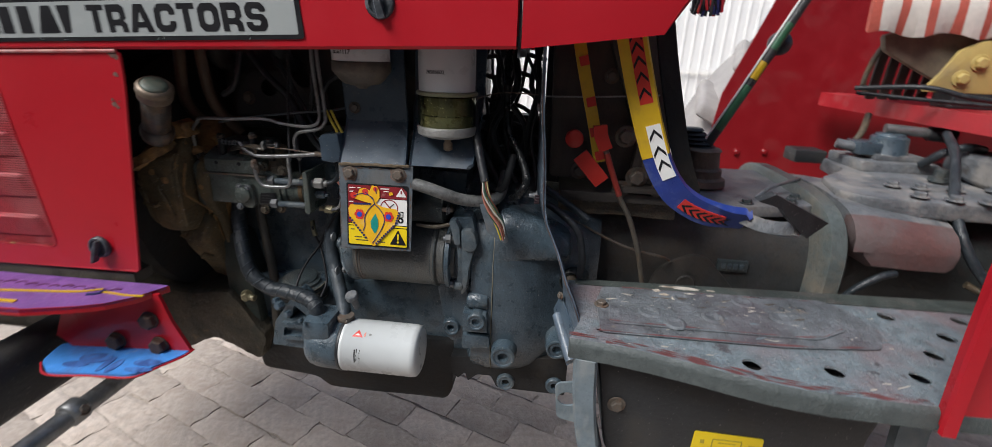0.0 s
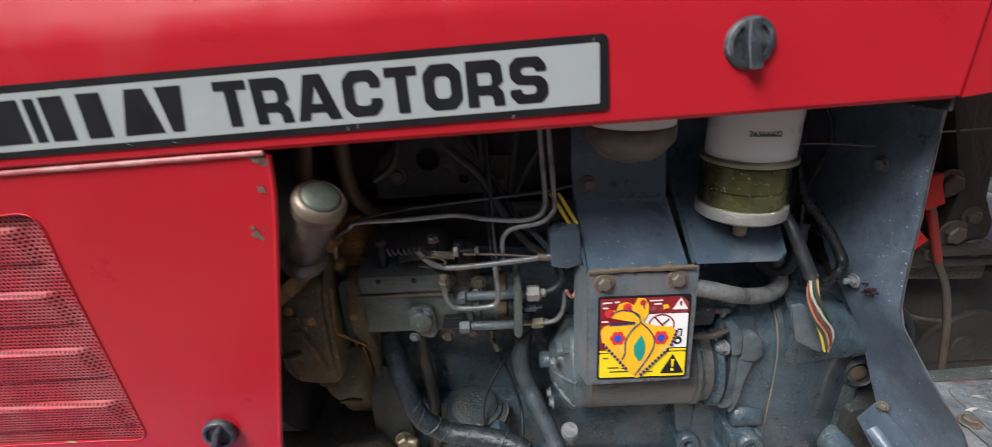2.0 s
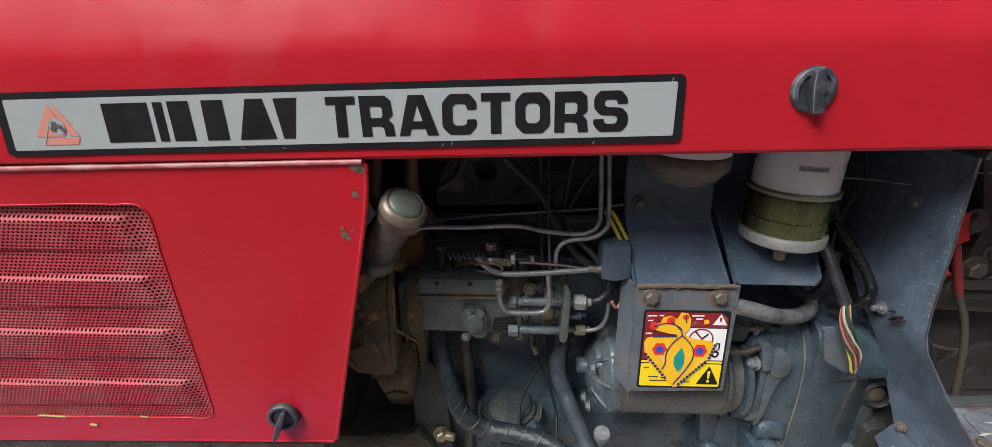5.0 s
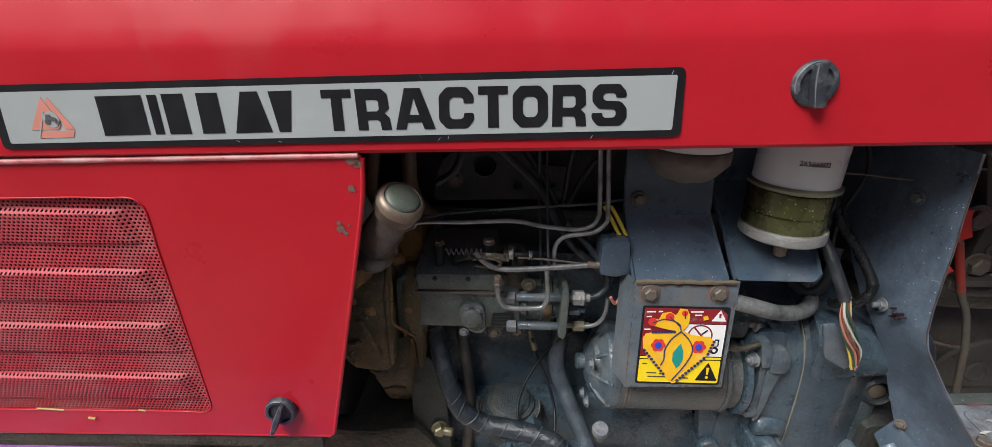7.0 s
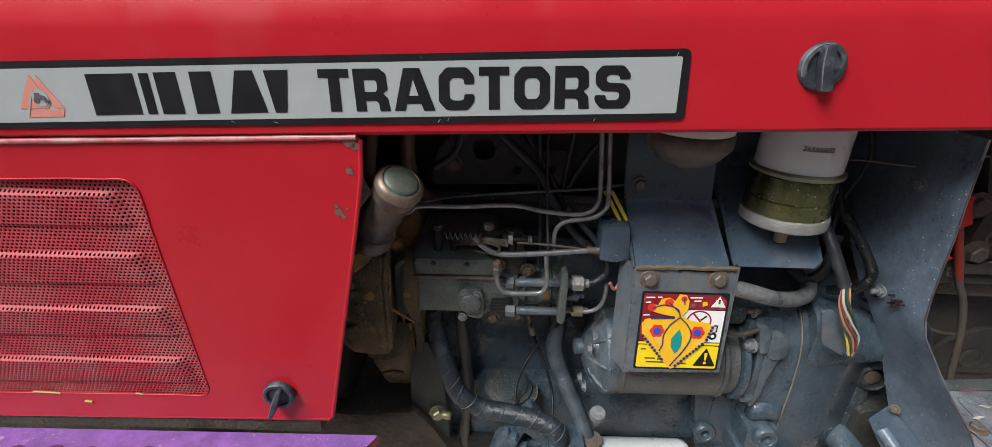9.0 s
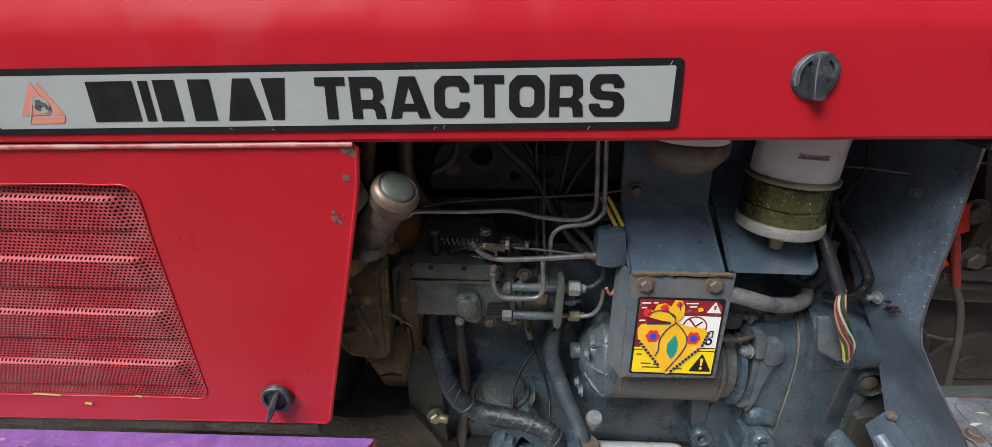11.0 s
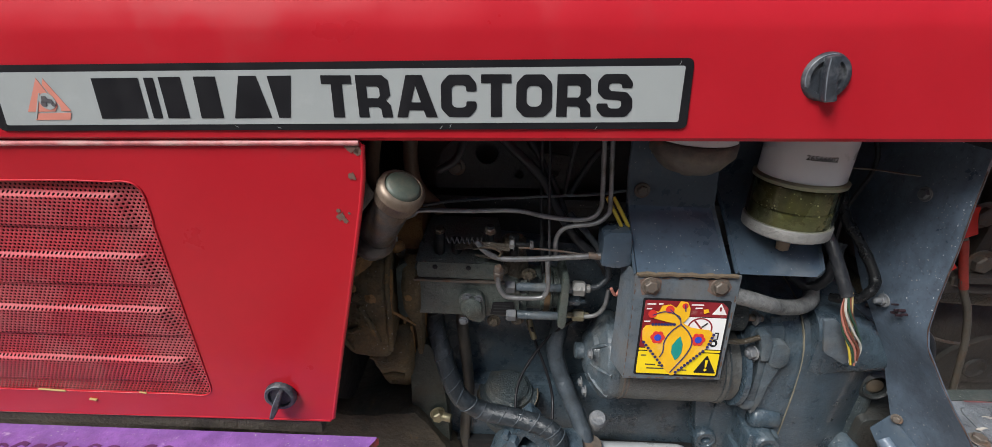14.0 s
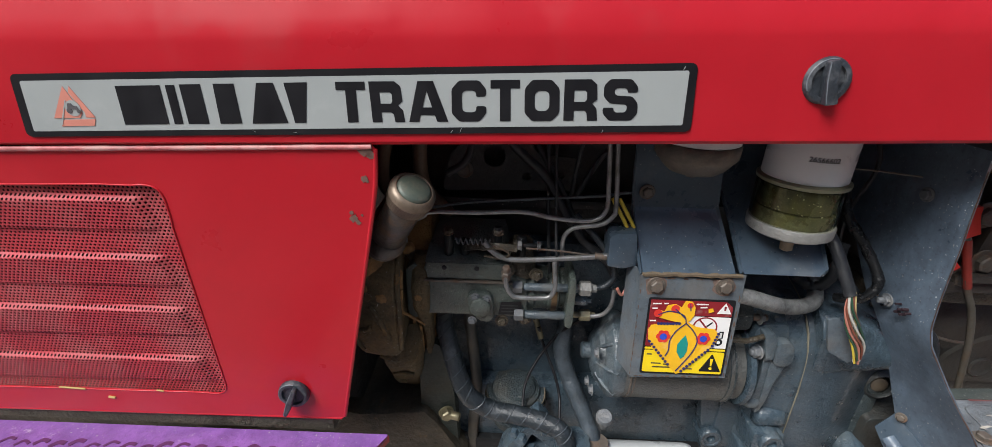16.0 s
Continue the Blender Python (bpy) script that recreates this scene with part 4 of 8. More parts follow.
    # rust-caked ledges under the filler neck, round the recess and down the joint
    for pts, w, deep in (([(-0.3720, 0.1240, 0.9820), (-0.3620, 0.1160, 0.9880), (-0.3510, 0.1120, 0.9930), (-0.3410, 0.1140, 0.9990), (-0.3270, 0.1250, 1.0090), (-0.3160, 0.1440, 1.0180), (-0.3080, 0.1640, 1.0240)], 0.0080, 0.009), ([(-0.3640, 0.1260, 0.9970), (-0.3520, 0.1170, 1.0030), (-0.3400, 0.1160, 1.0090), (-0.3270, 0.1260, 1.0200), (-0.3160, 0.1430, 1.0320), (-0.3060, 0.1660, 1.0450)], 0.0070, 0.008), ([(-0.3570, 0.1180, 0.9960), (-0.3400, 0.1145, 1.0040), (-0.3260, 0.1250, 1.0150), (-0.3140, 0.1470, 1.0270)], 0.0110, 0.004), ([(-0.3030, 0.1500, 0.9900), (-0.3010, 0.1400, 0.9700), (-0.3020, 0.1350, 0.9420), (-0.2970, 0.1450, 0.9280), (-0.2900, 0.1580, 0.9120), (-0.2790, 0.1640, 0.8990)], 0.0026, 0.004), ([(-0.2870, 0.1760, 0.8900), (-0.2860, 0.1850, 0.8500), (-0.2880, 0.2000, 0.8000)], 0.0030, 0.003), ([(-0.2950, 0.1700, 0.9600), (-0.2930, 0.1660, 0.9300), (-0.2950, 0.1800, 0.8950), (-0.2960, 0.1860, 0.8600)], 0.0090, 0.003)):
        bm = bmesh.new()
        ribbon(bm, pts, w, deep, (0, 0.3, 1), 12)
        dense(bm, 1)
        rough(bm, min(0.0020, 0.22 * w), 150)
        part("rust_ledge", bm, ochre, cover, "ochre rust-caked ledge")
    for pts in ([(-0.3740, 0.1240, 0.9480), (-0.3640, 0.1180, 0.9420), (-0.3590, 0.1180, 0.9250), (-0.3560, 0.1180, 0.9060), (-0.3480, 0.1200, 0.8900)], [(-0.3660, 0.1180, 0.9250), (-0.3480, 0.1170, 0.9210), (-0.3360, 0.1175, 0.9260)], [(-0.3350, 0.1170, 0.9560), (-0.3230, 0.1170, 0.9320), (-0.3130, 0.1180, 0.9060)], [(-0.3380, 0.1500, 0.8560), (-0.3200, 0.1520, 0.8480), (-0.3000, 0.1520, 0.8520)], [(-0.3290, 0.1790, 0.8000), (-0.3130, 0.1660, 0.8140), (-0.2990, 0.1700, 0.8080)]):
        bm = bmesh.new()
        tube(bm, pts, 0.0030, 8, 6, wobble=0.4)
        part("cast_seam", bm, olive, cover)
    # dark arc cast along the cover's edge
    bm = bmesh.new()
    tube(bm, [(-0.3055, 0.166, 1.036), (-0.3035, 0.140, 1.010), (-0.3025, 0.126, 0.980), (-0.3015, 0.124, 0.945), (-0.3015, 0.124, 0.912), (-0.3030, 0.129, 0.885)], 0.0036, 10, 6, wobble=0.25)
    part("cover_rib", bm, olive, cover)
    bm = bmesh.new()
    prism(bm, rounded([(-0.318, 1.030), (-0.322, 1.050), (-0.310, 1.062), (-0.294, 1.056), (-0.290, 1.034)], 0.005), 0.150, 0.18, 0.004)
    rough(dense(bm, 2), 0.004, 90)
    part("lug", bm, ochre, cover, "rust-stained lug")
    for x, y, z, r, m in ((-0.3373, 0.1190, 0.9683, 0.0068, olive), (-0.3650, 0.1200, 0.9600, 0.0070, olive), (-0.2830, 0.1530, 0.9492, 0.0068, ochre), (-0.3300, 0.1470, 0.8630, 0.0055, olive), (-0.3200, 0.1980, 0.7700, 0.0055, olive), (-0.3560, 0.1110, 0.9990, 0.0068, ochre)):
        bolt(cover, (x, y + 0.002, z), r * 0.85, mat=m, washer=1.15, high=0.55)
    for x, z, r in ((-0.3221, 0.9651, 0.0075), (-0.3420, 0.9780, 0.0050)):
        bm = bmesh.new()
        lathe(bm, (x, 0.1225, z), (0, -1, 0), [(0, r * 1.25), (0.0022, r), (0.0034, r * 0.55), (0.0038, 0.0003)], 18)
        rough(bm, 0.0009, 260)
        part("rust_spot", bm, ochre, cover)
    # oil filler neck and its knurled cap
    bm = bmesh.new()
    a, b = Vector((-0.3060, 0.1105, 1.053)), Vector((-0.2755, 0.0850, 1.106))
    rod(bm, a, b, 0.0190, 22)
    lathe(bm, a - (b - a) * 0.12, b - a, [(0, 0.0235), (0.008, 0.0230), (0.013, 0.0195)], 22)
    lathe(bm, a - (b - a) * 0.34, b - a, [(0, 0.012), (0.002, 0.0190), (0.006, 0.0212), (0.016, 0.0204), (0.024, 0.0195)], 22)
    neck = part("filler_neck", bm, material("soiled_neck", (0.040, 0.033, 0.030), 0.34, vary=0.4, dirt=(0.17, 0.095, 0.042), dirt_amount=0.42, dirt_scale=34, streak=(0.022, 0.018, 0.018), bump=0.25), tractor, "soiled oil filler neck")
    ax = (b - a).normalized()
    bm = bmesh.new()
    prof = [(0, 0.0195), (0.003, 0.0226), (0.014, 0.0232), (0.016, 0.0242), (0.021, 0.0236), (0.0245, 0.0205), (0.0252, 0.0185), (0.0240, 0.0175)]
    lathe(bm, b - ax * 0.003, ax, prof, 96)
    for i, v in enumerate(bm.verts):
        if 96 <= i < 96 * 3 and i % 2:
            v.co -= (v.co - (b + ax * (v.co - b).dot(ax))) * 0.05
    part("filler_cap", bm, NICKEL, neck, "knurled metal oil filler cap")
    bm = bmesh.new()
    lathe(bm, b + ax * 0.0195, ax, [(0, 0.0178), (0.0030, 0.0172), (0.0050, 0.0145), (0.0060, 0.006)], 36)
    part("cap_top", bm, VERDIGRIS, neck, "greenish tarnished cap top")
    # thin feed pipe beside the neck
    bm = bmesh.new()
    tube(bm, [(-0.284, 0.186, 0.966), (-0.291, 0.182, 0.988), (-0.2992, 0.1784, 1.0043)], 0.0066, 12, 3)
    part("pipe_stub", bm, OILY, cover)
    bm = bmesh.new()
    lathe(bm, (-0.2972, 0.1794, 1.0000), (-0.35, -0.1, 0.9), [(0, 0.005), (0.002, 0.0085), (0.008, 0.0088), (0.012, 0.006), (0.016, 0.003)], 12)
    rough(bm, 0.0012, 150)
    part("pipe_union", bm, ochre, cover, "rusty pipe union")
    # front engine support
    bm = bmesh.new()
    prism(bm, rounded([(-0.298, 0.60), (-0.294, 0.83), (-0.272, 0.853), (-0.256, 0.838), (-0.243, 0.76), (-0.236, 0.66), (-0.245, 0.585)], 0.01), 0.188, 0.26, 0.006)
    rough(dense(bm, 2), 0.001, 30)
    sup = part("engine_support", bm, material("dark_green_grey_casting", (0.028, 0.038, 0.032), 0.42, vary=0.4, scale=30, dirt=(0.070, 0.058, 0.036), dirt_amount=0.4, dirt_scale=18, bump=0.4, crust=((0.10, 0.065, 0.03), 0.66, 30.0)), tractor, "dark green-grey engine support casting")
    bolt(sup, (-0.256, 0.186, 0.7235), 0.0098, (0.35, -1, 0), ZINC, washer=1.2, high=1.1)
    bm = bmesh.new()
    rod(bm, (-0.250, 0.180, 0.7235), (-0.234, 0.176, 0.7235), 0.0062)
    part("stud", bm, ZINC, sup)
    bm = bmesh.new()
    prism(bm, rounded([(-1.2, 0.60), (-0.39, 0.595), (-0.33, 0.625), (-0.235, 0.585), (-0.22, 0.64), (-0.285, 0.735), (-0.37, 0.722), (-0.6, 0.74), (-1.2, 0.75)], 0.012), 0.175, 0.50, 0.01)
    rough(dense(bm, 6), 0.006, 18)
    rough(bm, 0.0026, 70)
    part("front_frame", bm, material("dark_brown_soiled_iron", (0.062, 0.050, 0.032), 0.45, vary=0.55, scale=34, dirt=(0.028, 0.030, 0.024), dirt_amount=0.5, dirt_scale=9, bump=0.8, bump_scale=120, crust=((0.12, 0.078, 0.036), 0.61, 26.0)), tractor, "soiled front frame casting")
    bm = bmesh.new()
    prof = []
    for i in range(9):
        prof += [(i * 0.004, 0.245), (i * 0.004 + 0.002, 0.248)]
    lathe(bm, (-0.424, 0.36, 0.92), (1, 0, 0), prof, 48)
    part("fan_pulley", bm, OILY_DARK, tractor, "dark grooved pulley and fan ring")


build_timing()


def build_bell():
    """Flywheel and clutch housing, round about the crankshaft's line."""
    def ring(x, h, w, c=0.770, p=0.47):
        return [(x, 0.40 - w * math.copysign(abs(math.cos(a)) ** p, math.cos(a)), c + h * math.copysign(abs(math.sin(a)) ** p, math.sin(a))) for a in [k * math.pi / 40 for k in range(80)]]
    bm = bmesh.new()
    loft(bm, [ring(0.148, 0.170, 0.205), ring(0.152, 0.180, 0.215), ring(0.178, 0.182, 0.218), ring(0.184, 0.186, 0.236), ring(0.190, 0.187, 0.246), ring(0.221, 0.188, 0.252), ring(0.2265, 0.187, 0.251)])
    rough(bm, 0.001, 20)
    bell = part("flywheel_housing", bm, GREY, tractor, "grey cast flywheel and clutch housing", 30)
    bm = bmesh.new()
    loft(bm, [ring(0.2268, 0.1880, 0.2522), ring(0.2280, 0.1880, 0.2522)])
    rough(bm, 0.0008, 90)
    part("joint_seam", bm, material("cream_sealant", (0.19, 0.175, 0.13), 0.7, vary=0.3, scale=90), bell, "pale sealant seam", 30)
    bm = bmesh.new()
    loft(bm, [ring(0.2287, 0.187, 0.2515), ring(0.240, 0.186, 0.2535), ring(0.252, 0.183, 0.2540), ring(0.268, 0.182, 0.2525), ring(0.284, 0.181, 0.2490), ring(0.300, 0.180, 0.2430), ring(0.316, 0.179, 0.2340), ring(0.332, 0.178, 0.2250), ring(0.350, 0.176, 0.2170), ring(0.372, 0.172, 0.2110), ring(0.41, 0.165, 0.180)])
    rough(bm, 0.0015, 16)
    # large dark blotches carry oil stains and the shade of the bell's hollow
    part("clutch_bell", bm, material("stained_shaded_grey_paint", (0.047, 0.070, 0.089), 0.31, vary=0.42, scale=34, dirt=(0.024, 0.027, 0.027), dirt_amount=0.46, dirt_scale=6, bump=0.32, bump_scale=190, coat=0.25, crust=((0.13, 0.13, 0.12), 0.66, 60.0), speck=0.1), bell, "grey bell of the clutch housing, blotched dark for oil and hollow shade", 40)
    # top step of the flywheel housing
    bm = bmesh.new()
    prism(bm, rounded([(0.180, 0.885), (0.180, 0.928), (0.192, 0.936), (0.198, 0.945), (0.222, 0.945), (0.222, 0.885)], 0.005), 0.178, 0.25, 0.004)
    part("shoulder", bm, GREY, bell)
    bm = bmesh.new()
    secs = []
    for x, y0, lo, hi in ((0.236, 0.150, 0.850, 0.940), (0.250, 0.1465, 0.850, 0.941), (0.280, 0.1480, 0.8575, 0.936), (0.315, 0.1500, 0.8585, 0.925), (0.348, 0.1530, 0.8590, 0.905), (0.356, 0.1600, 0.8620, 0.895)):
        secs.append([(x, 0.30, lo + 0.01), (x, y0 + 0.016, lo), (x, y0 + 0.004, lo + 0.004), (x, y0, lo + 0.014), (x, y0, hi - 0.030), (x, y0 + 0.008, hi - 0.012), (x, y0 + 0.026, hi), (x, 0.30, hi + 0.004)])
    loft(bm, secs)
    rough(dense(bm, 1), 0.0012, 24)
    part("shoulder", bm, GREY, bell, "", 60)
    # recess with a tan plug, and the ribbed corner below it
    bm = bmesh.new()
    lathe(bm, (0.368, 0.235, 0.812), (-0.12, -1, 0.05), [(0, 0.034), (0.05, 0.025), (0.058, 0.021), (0.060, 0.018), (0.057, 0.0160), (0.044, 0.0155), (0.043, 0.001)], 28)
    rec = part("recess_boss", bm, GREY_DARK, bell, "dark round recess")
    bm = bmesh.new()
    lathe(bm, (0.3622, 0.186, 0.8145), (-0.12, -1, 0.05), [(0, 0.0110), (0.006, 0.0110), (0.008, 0.0085), (0.009, 0.001)], 24)
    part("core_plug", bm, material("tan_plug", (0.09, 0.07, 0.047), 0.6, vary=0.25), rec, "tan core plug in a dark recess")
    bm = bmesh.new()
    tube(bm, [(0.358, 0.205, 0.835), (0.356, 0.200, 0.79), (0.356, 0.198, 0.74), (0.360, 0.200, 0.70)], 0.021, 16)
    part("cast_column", bm, GREY_DUSTY, bell)
    bm = bmesh.new()
    prism(bm, rounded([(0.352, 0.66), (0.352, 0.765), (0.43, 0.775), (0.43, 0.68)], 0.01), 0.165, 0.30, 0.008)
    part("lower_web", bm, GREY_DARK, bell)
    for x, y, z, r in ((0.203, 0.1265, 0.747, 0.0125), (0.253, 0.122, 0.684, 0.0165), (0.345, 0.130, 0.705, 0.0140), (0.149, 0.178, 0.698, 0.0125), (0.257, 0.165, 0.597, 0.013), (0.349, 0.165, 0.600, 0.0125)):
        bm = bmesh.new()
        lathe(bm, (x, y + 0.09, z), (0, -1, 0), [(0, r * 1.6), (0.06, r * 1.42), (0.082, r * 1.35), (0.0885, r * 1.3), (0.09, r * 1.15), (0.0895, r * 0.95), (0.0885, r * 0.9), (0.0885, r * 0.55), (0.080, r * 0.5), (0.079, 0.001)], 24)
        part("boss", bm, GREY, bell)
    # square pad, round bar pad, and the plate beside them
    bm = bmesh.new()
    prism(bm, rounded([(0.1795, 0.7220), (0.1783, 0.7605), (0.2205, 0.7605), (0.2240, 0.7230)], 0.004), 0.1340, 0.20, 0.003)
    rough(dense(bm, 1), 0.0008, 60)
    part("pad", bm, GREY, bell)
    bm = bmesh.new()
    rod(bm, (0.1840, 0.158, 0.7755), (0.2220, 0.156, 0.7755), 0.0160, 24, 0.003)
    part("round_pad", bm, GREY, bell)
    bm = bmesh.new()
    prism(bm, rounded([(0.120, 0.785), (0.140, 0.672), (0.150, 0.662), (0.182, 0.668), (0.186, 0.79)], 0.008), 0.188, 0.25, 0.005)
    part("side_plate", bm, GREY, bell)
    bm = bmesh.new()
    prism(bm, rounded([(0.178, 0.684), (0.178, 0.714), (0.226, 0.714), (0.228, 0.690)], 0.005), 0.138, 0.19, 0.006)
    part("pad", bm, GREY, bell)
    bm = bmesh.new()
    prism(bm, rounded([(0.15, 0.64), (0.152, 0.605), (0.165, 0.592), (0.178, 0.607), (0.184, 0.588), (0.202, 0.605), (0.228, 0.605), (0.240, 0.580), (0.37, 0.578), (0.37, 0.66)], 0.004), 0.172, 0.40, 0.005)
    part("lower_cover", bm, OILY_DARK, bell, "soiled dark lower cover")
    # starter mounting ear: two boss halves on a waisted arm, with a lower lug
    bm = bmesh.new()
    prism(bm, rounded([(0.1534, 0.9240), (0.1644, 0.9275), (0.1718, 0.9150), (0.1738, 0.8847), (0.1627, 0.8840), (0.1596, 0.9009)], 0.004), 0.1370, 0.215, 0.003)
    ear = part("starter_ear", bm, GREY_RUB, bell)
    bm = bmesh.new()
    prism(bm, rounded([(0.1500, 0.9180), (0.1560, 0.9290), (0.1900, 0.9300), (0.1960, 0.9060), (0.1960, 0.8760), (0.1900, 0.8500), (0.1870, 0.8100), (0.1800, 0.7900), (0.1580, 0.7960), (0.1500, 0.8300)], 0.006), 0.1520, 0.215, 0.004)
    part("ear_base", bm, GREY, ear)
    # wedge falling from the boss to the lower lug, rubbed pale
    bm = bmesh.new()
    prism(bm, rounded([(0.1750, 0.8840), (0.1975, 0.8820), (0.1920, 0.8620), (0.1870, 0.8400), (0.1850, 0.8150), (0.1805, 0.7950), (0.1745, 0.7900), (0.1765, 0.8200), (0.1755, 0.8500)], 0.003), 0.1430, 0.20, 0.003)
    part("ear_strut", bm, GREY_RUB, ear)
    bm = bmesh.new()
    prism(bm, rounded([(0.1722, 0.9090), (0.1890, 0.9120), (0.1975, 0.9040), (0.2010, 0.8830), (0.1965, 0.8740), (0.1850, 0.8720), (0.1745, 0.8780)], 0.005), 0.1390, 0.215, 0.004)
    part("ear_boss", bm, GREY_RUB, ear)
    bm = bmesh.new()
    prism(bm, rounded([(0.1640, 0.8860), (0.1765, 0.8860), (0.1762, 0.8600), (0.1765, 0.8300), (0.1777, 0.8050), (0.1643, 0.8050), (0.1672, 0.8300), (0.1675, 0.8600)], 0.004), 0.1440, 0.21, 0.003)
    part("ear_arm", bm, GREY_RUB, ear)
    bm = bmesh.new()
    rod(bm, (0.1610, 0.1500, 0.8055), (0.1780, 0.1500, 0.8055), 0.0098, 20, 0.003)
    part("lug", bm, GREY_RUB, ear)
    bm = bmesh.new()
    rod(bm, (0.1742, 0.1660, 0.9295), (0.1890, 0.1660, 0.9295), 0.0090, 6, 0.002)
    part("nut", bm, GREY, ear)
    bm = bmesh.new()
    prism(bm, rounded([(0.1800, 0.9060), (0.1790, 0.9290), (0.1900, 0.9300), (0.1940, 0.9080)], 0.004), 0.155, 0.22, 0.003)
    part("ear_neck", bm, GREY, ear)
    for x, y, z, r in ((0.1560, 0.1440, 0.8930, 0.0078), (0.1600, 0.1500, 0.8060, 0.0062)):
        bolt(ear, (x, y, z), r, (-1, -0.2, 0), BOLT_GREY, washer=1.25, high=1.0)
        bm = bmesh.new()
        rod(bm, (x - 0.012, y - 0.002, z), (x + 0.01, y, z), r * 0.55)
        part("stud", bm, BOLT_GREY, ear)
    bm = bmesh.new()
    lathe(bm, (0.146, 0.187, 0.846), (1, 0, 0), [(0, 0.055), (0.001, 0.0605), (0.008, 0.0605), (0.009, 0.056)], 40)
    part("starter_ring", bm, GREY, bell)
    # clutch housing flank and its rear flange
    bm = bmesh.new()
    secs = []
    for x, r, c in ((0.36, 0.145, 0.81), (0.45, 0.147, 0.805), (0.6, 0.150, 0.79), (0.70, 0.150, 0.79), (0.785, 0.156, 0.785)):
        secs.append([(x, 0.42 - r * 1.05 * math.copysign(abs(math.cos(a)) ** 0.6, math.cos(a)), c + r * math.copysign(abs(math.sin(a)) ** 0.6, math.sin(a))) for a in [k * math.pi / 24 for k in range(48)]])
    loft(bm, secs)
    rough(bm, 0.002, 14)
    flank_mat = material("soiled_blue_grey_casting", (0.033, 0.036, 0.037), 0.45, vary=0.35, scale=26, dirt=(0.075, 0.058, 0.042), dirt_amount=0.4, dirt_scale=9, bump=0.4, bump_scale=110, streak=(0.045, 0.042, 0.038), crust=((0.11, 0.10, 0.085), 0.66, 26.0))
    flank = part("clutch_housing", bm, flank_mat, tractor, "dusty grey clutch housing casting", 50)
    bm = bmesh.new()
    secs = []
    for x, s in ((0.778, 0.97), (0.782, 1.0), (0.806, 1.0), (0.812, 0.97)):
        secs.append([(x, 0.44 - 0.240 * s * math.copysign(abs(math.cos(a)) ** 0.5, math.cos(a)), 0.785 + 0.184 * s * math.copysign(abs(math.sin(a)) ** 0.5, math.sin(a))) for a in [k * math.pi / 30 for k in range(60)]])
    loft(bm, secs)
    part("flange", bm, material("grey_green_flange_paint", (0.085, 0.102, 0.100), 0.42, vary=0.4, scale=30, dirt=(0.20, 0.165, 0.12), dirt_amount=0.42, dirt_scale=12, bump=0.4), flank, "grey-green soiled joint flange", 40)
    bm = bmesh.new()
    prism(bm, rounded([(0.505, 0.762), (0.520, 0.812), (0.540, 0.832), (0.582, 0.852), (0.612, 0.846), (0.684, 0.765)], 0.014), 0.2565, 0.275, 0.004)
    rough(dense(bm, 1), 0.0012, 30)
    panel = part("raised_panel", bm, flank_mat, flank, "paler raised panel of the casting")
    bm = bmesh.new()
    lathe(bm, (0.577, 0.262, 0.793), (0, -1, 0), [(0, 0.0185), (0.0070, 0.0175), (0.0085, 0.0150), (0.0070, 0.0130), (0.0075, 0.001)], 24)
    part("cast_disc", bm, flank_mat, panel)
    for i in range(4):
        bm = bmesh.new()
        box(bm, (0.634 + i * 0.0105, 0.2545, 0.829), (0.641 + i * 0.0105, 0.2585, 0.839), 0.001)
        part("cast_mark", bm, GREY_RUB, flank)
    bm = bmesh.new()
    box(bm, (0.627, 0.2575, 0.823), (0.681, 0.2650, 0.845), 0.0015)
    part("cast_mark", bm, GREY_DUSTY, flank)


build_bell()


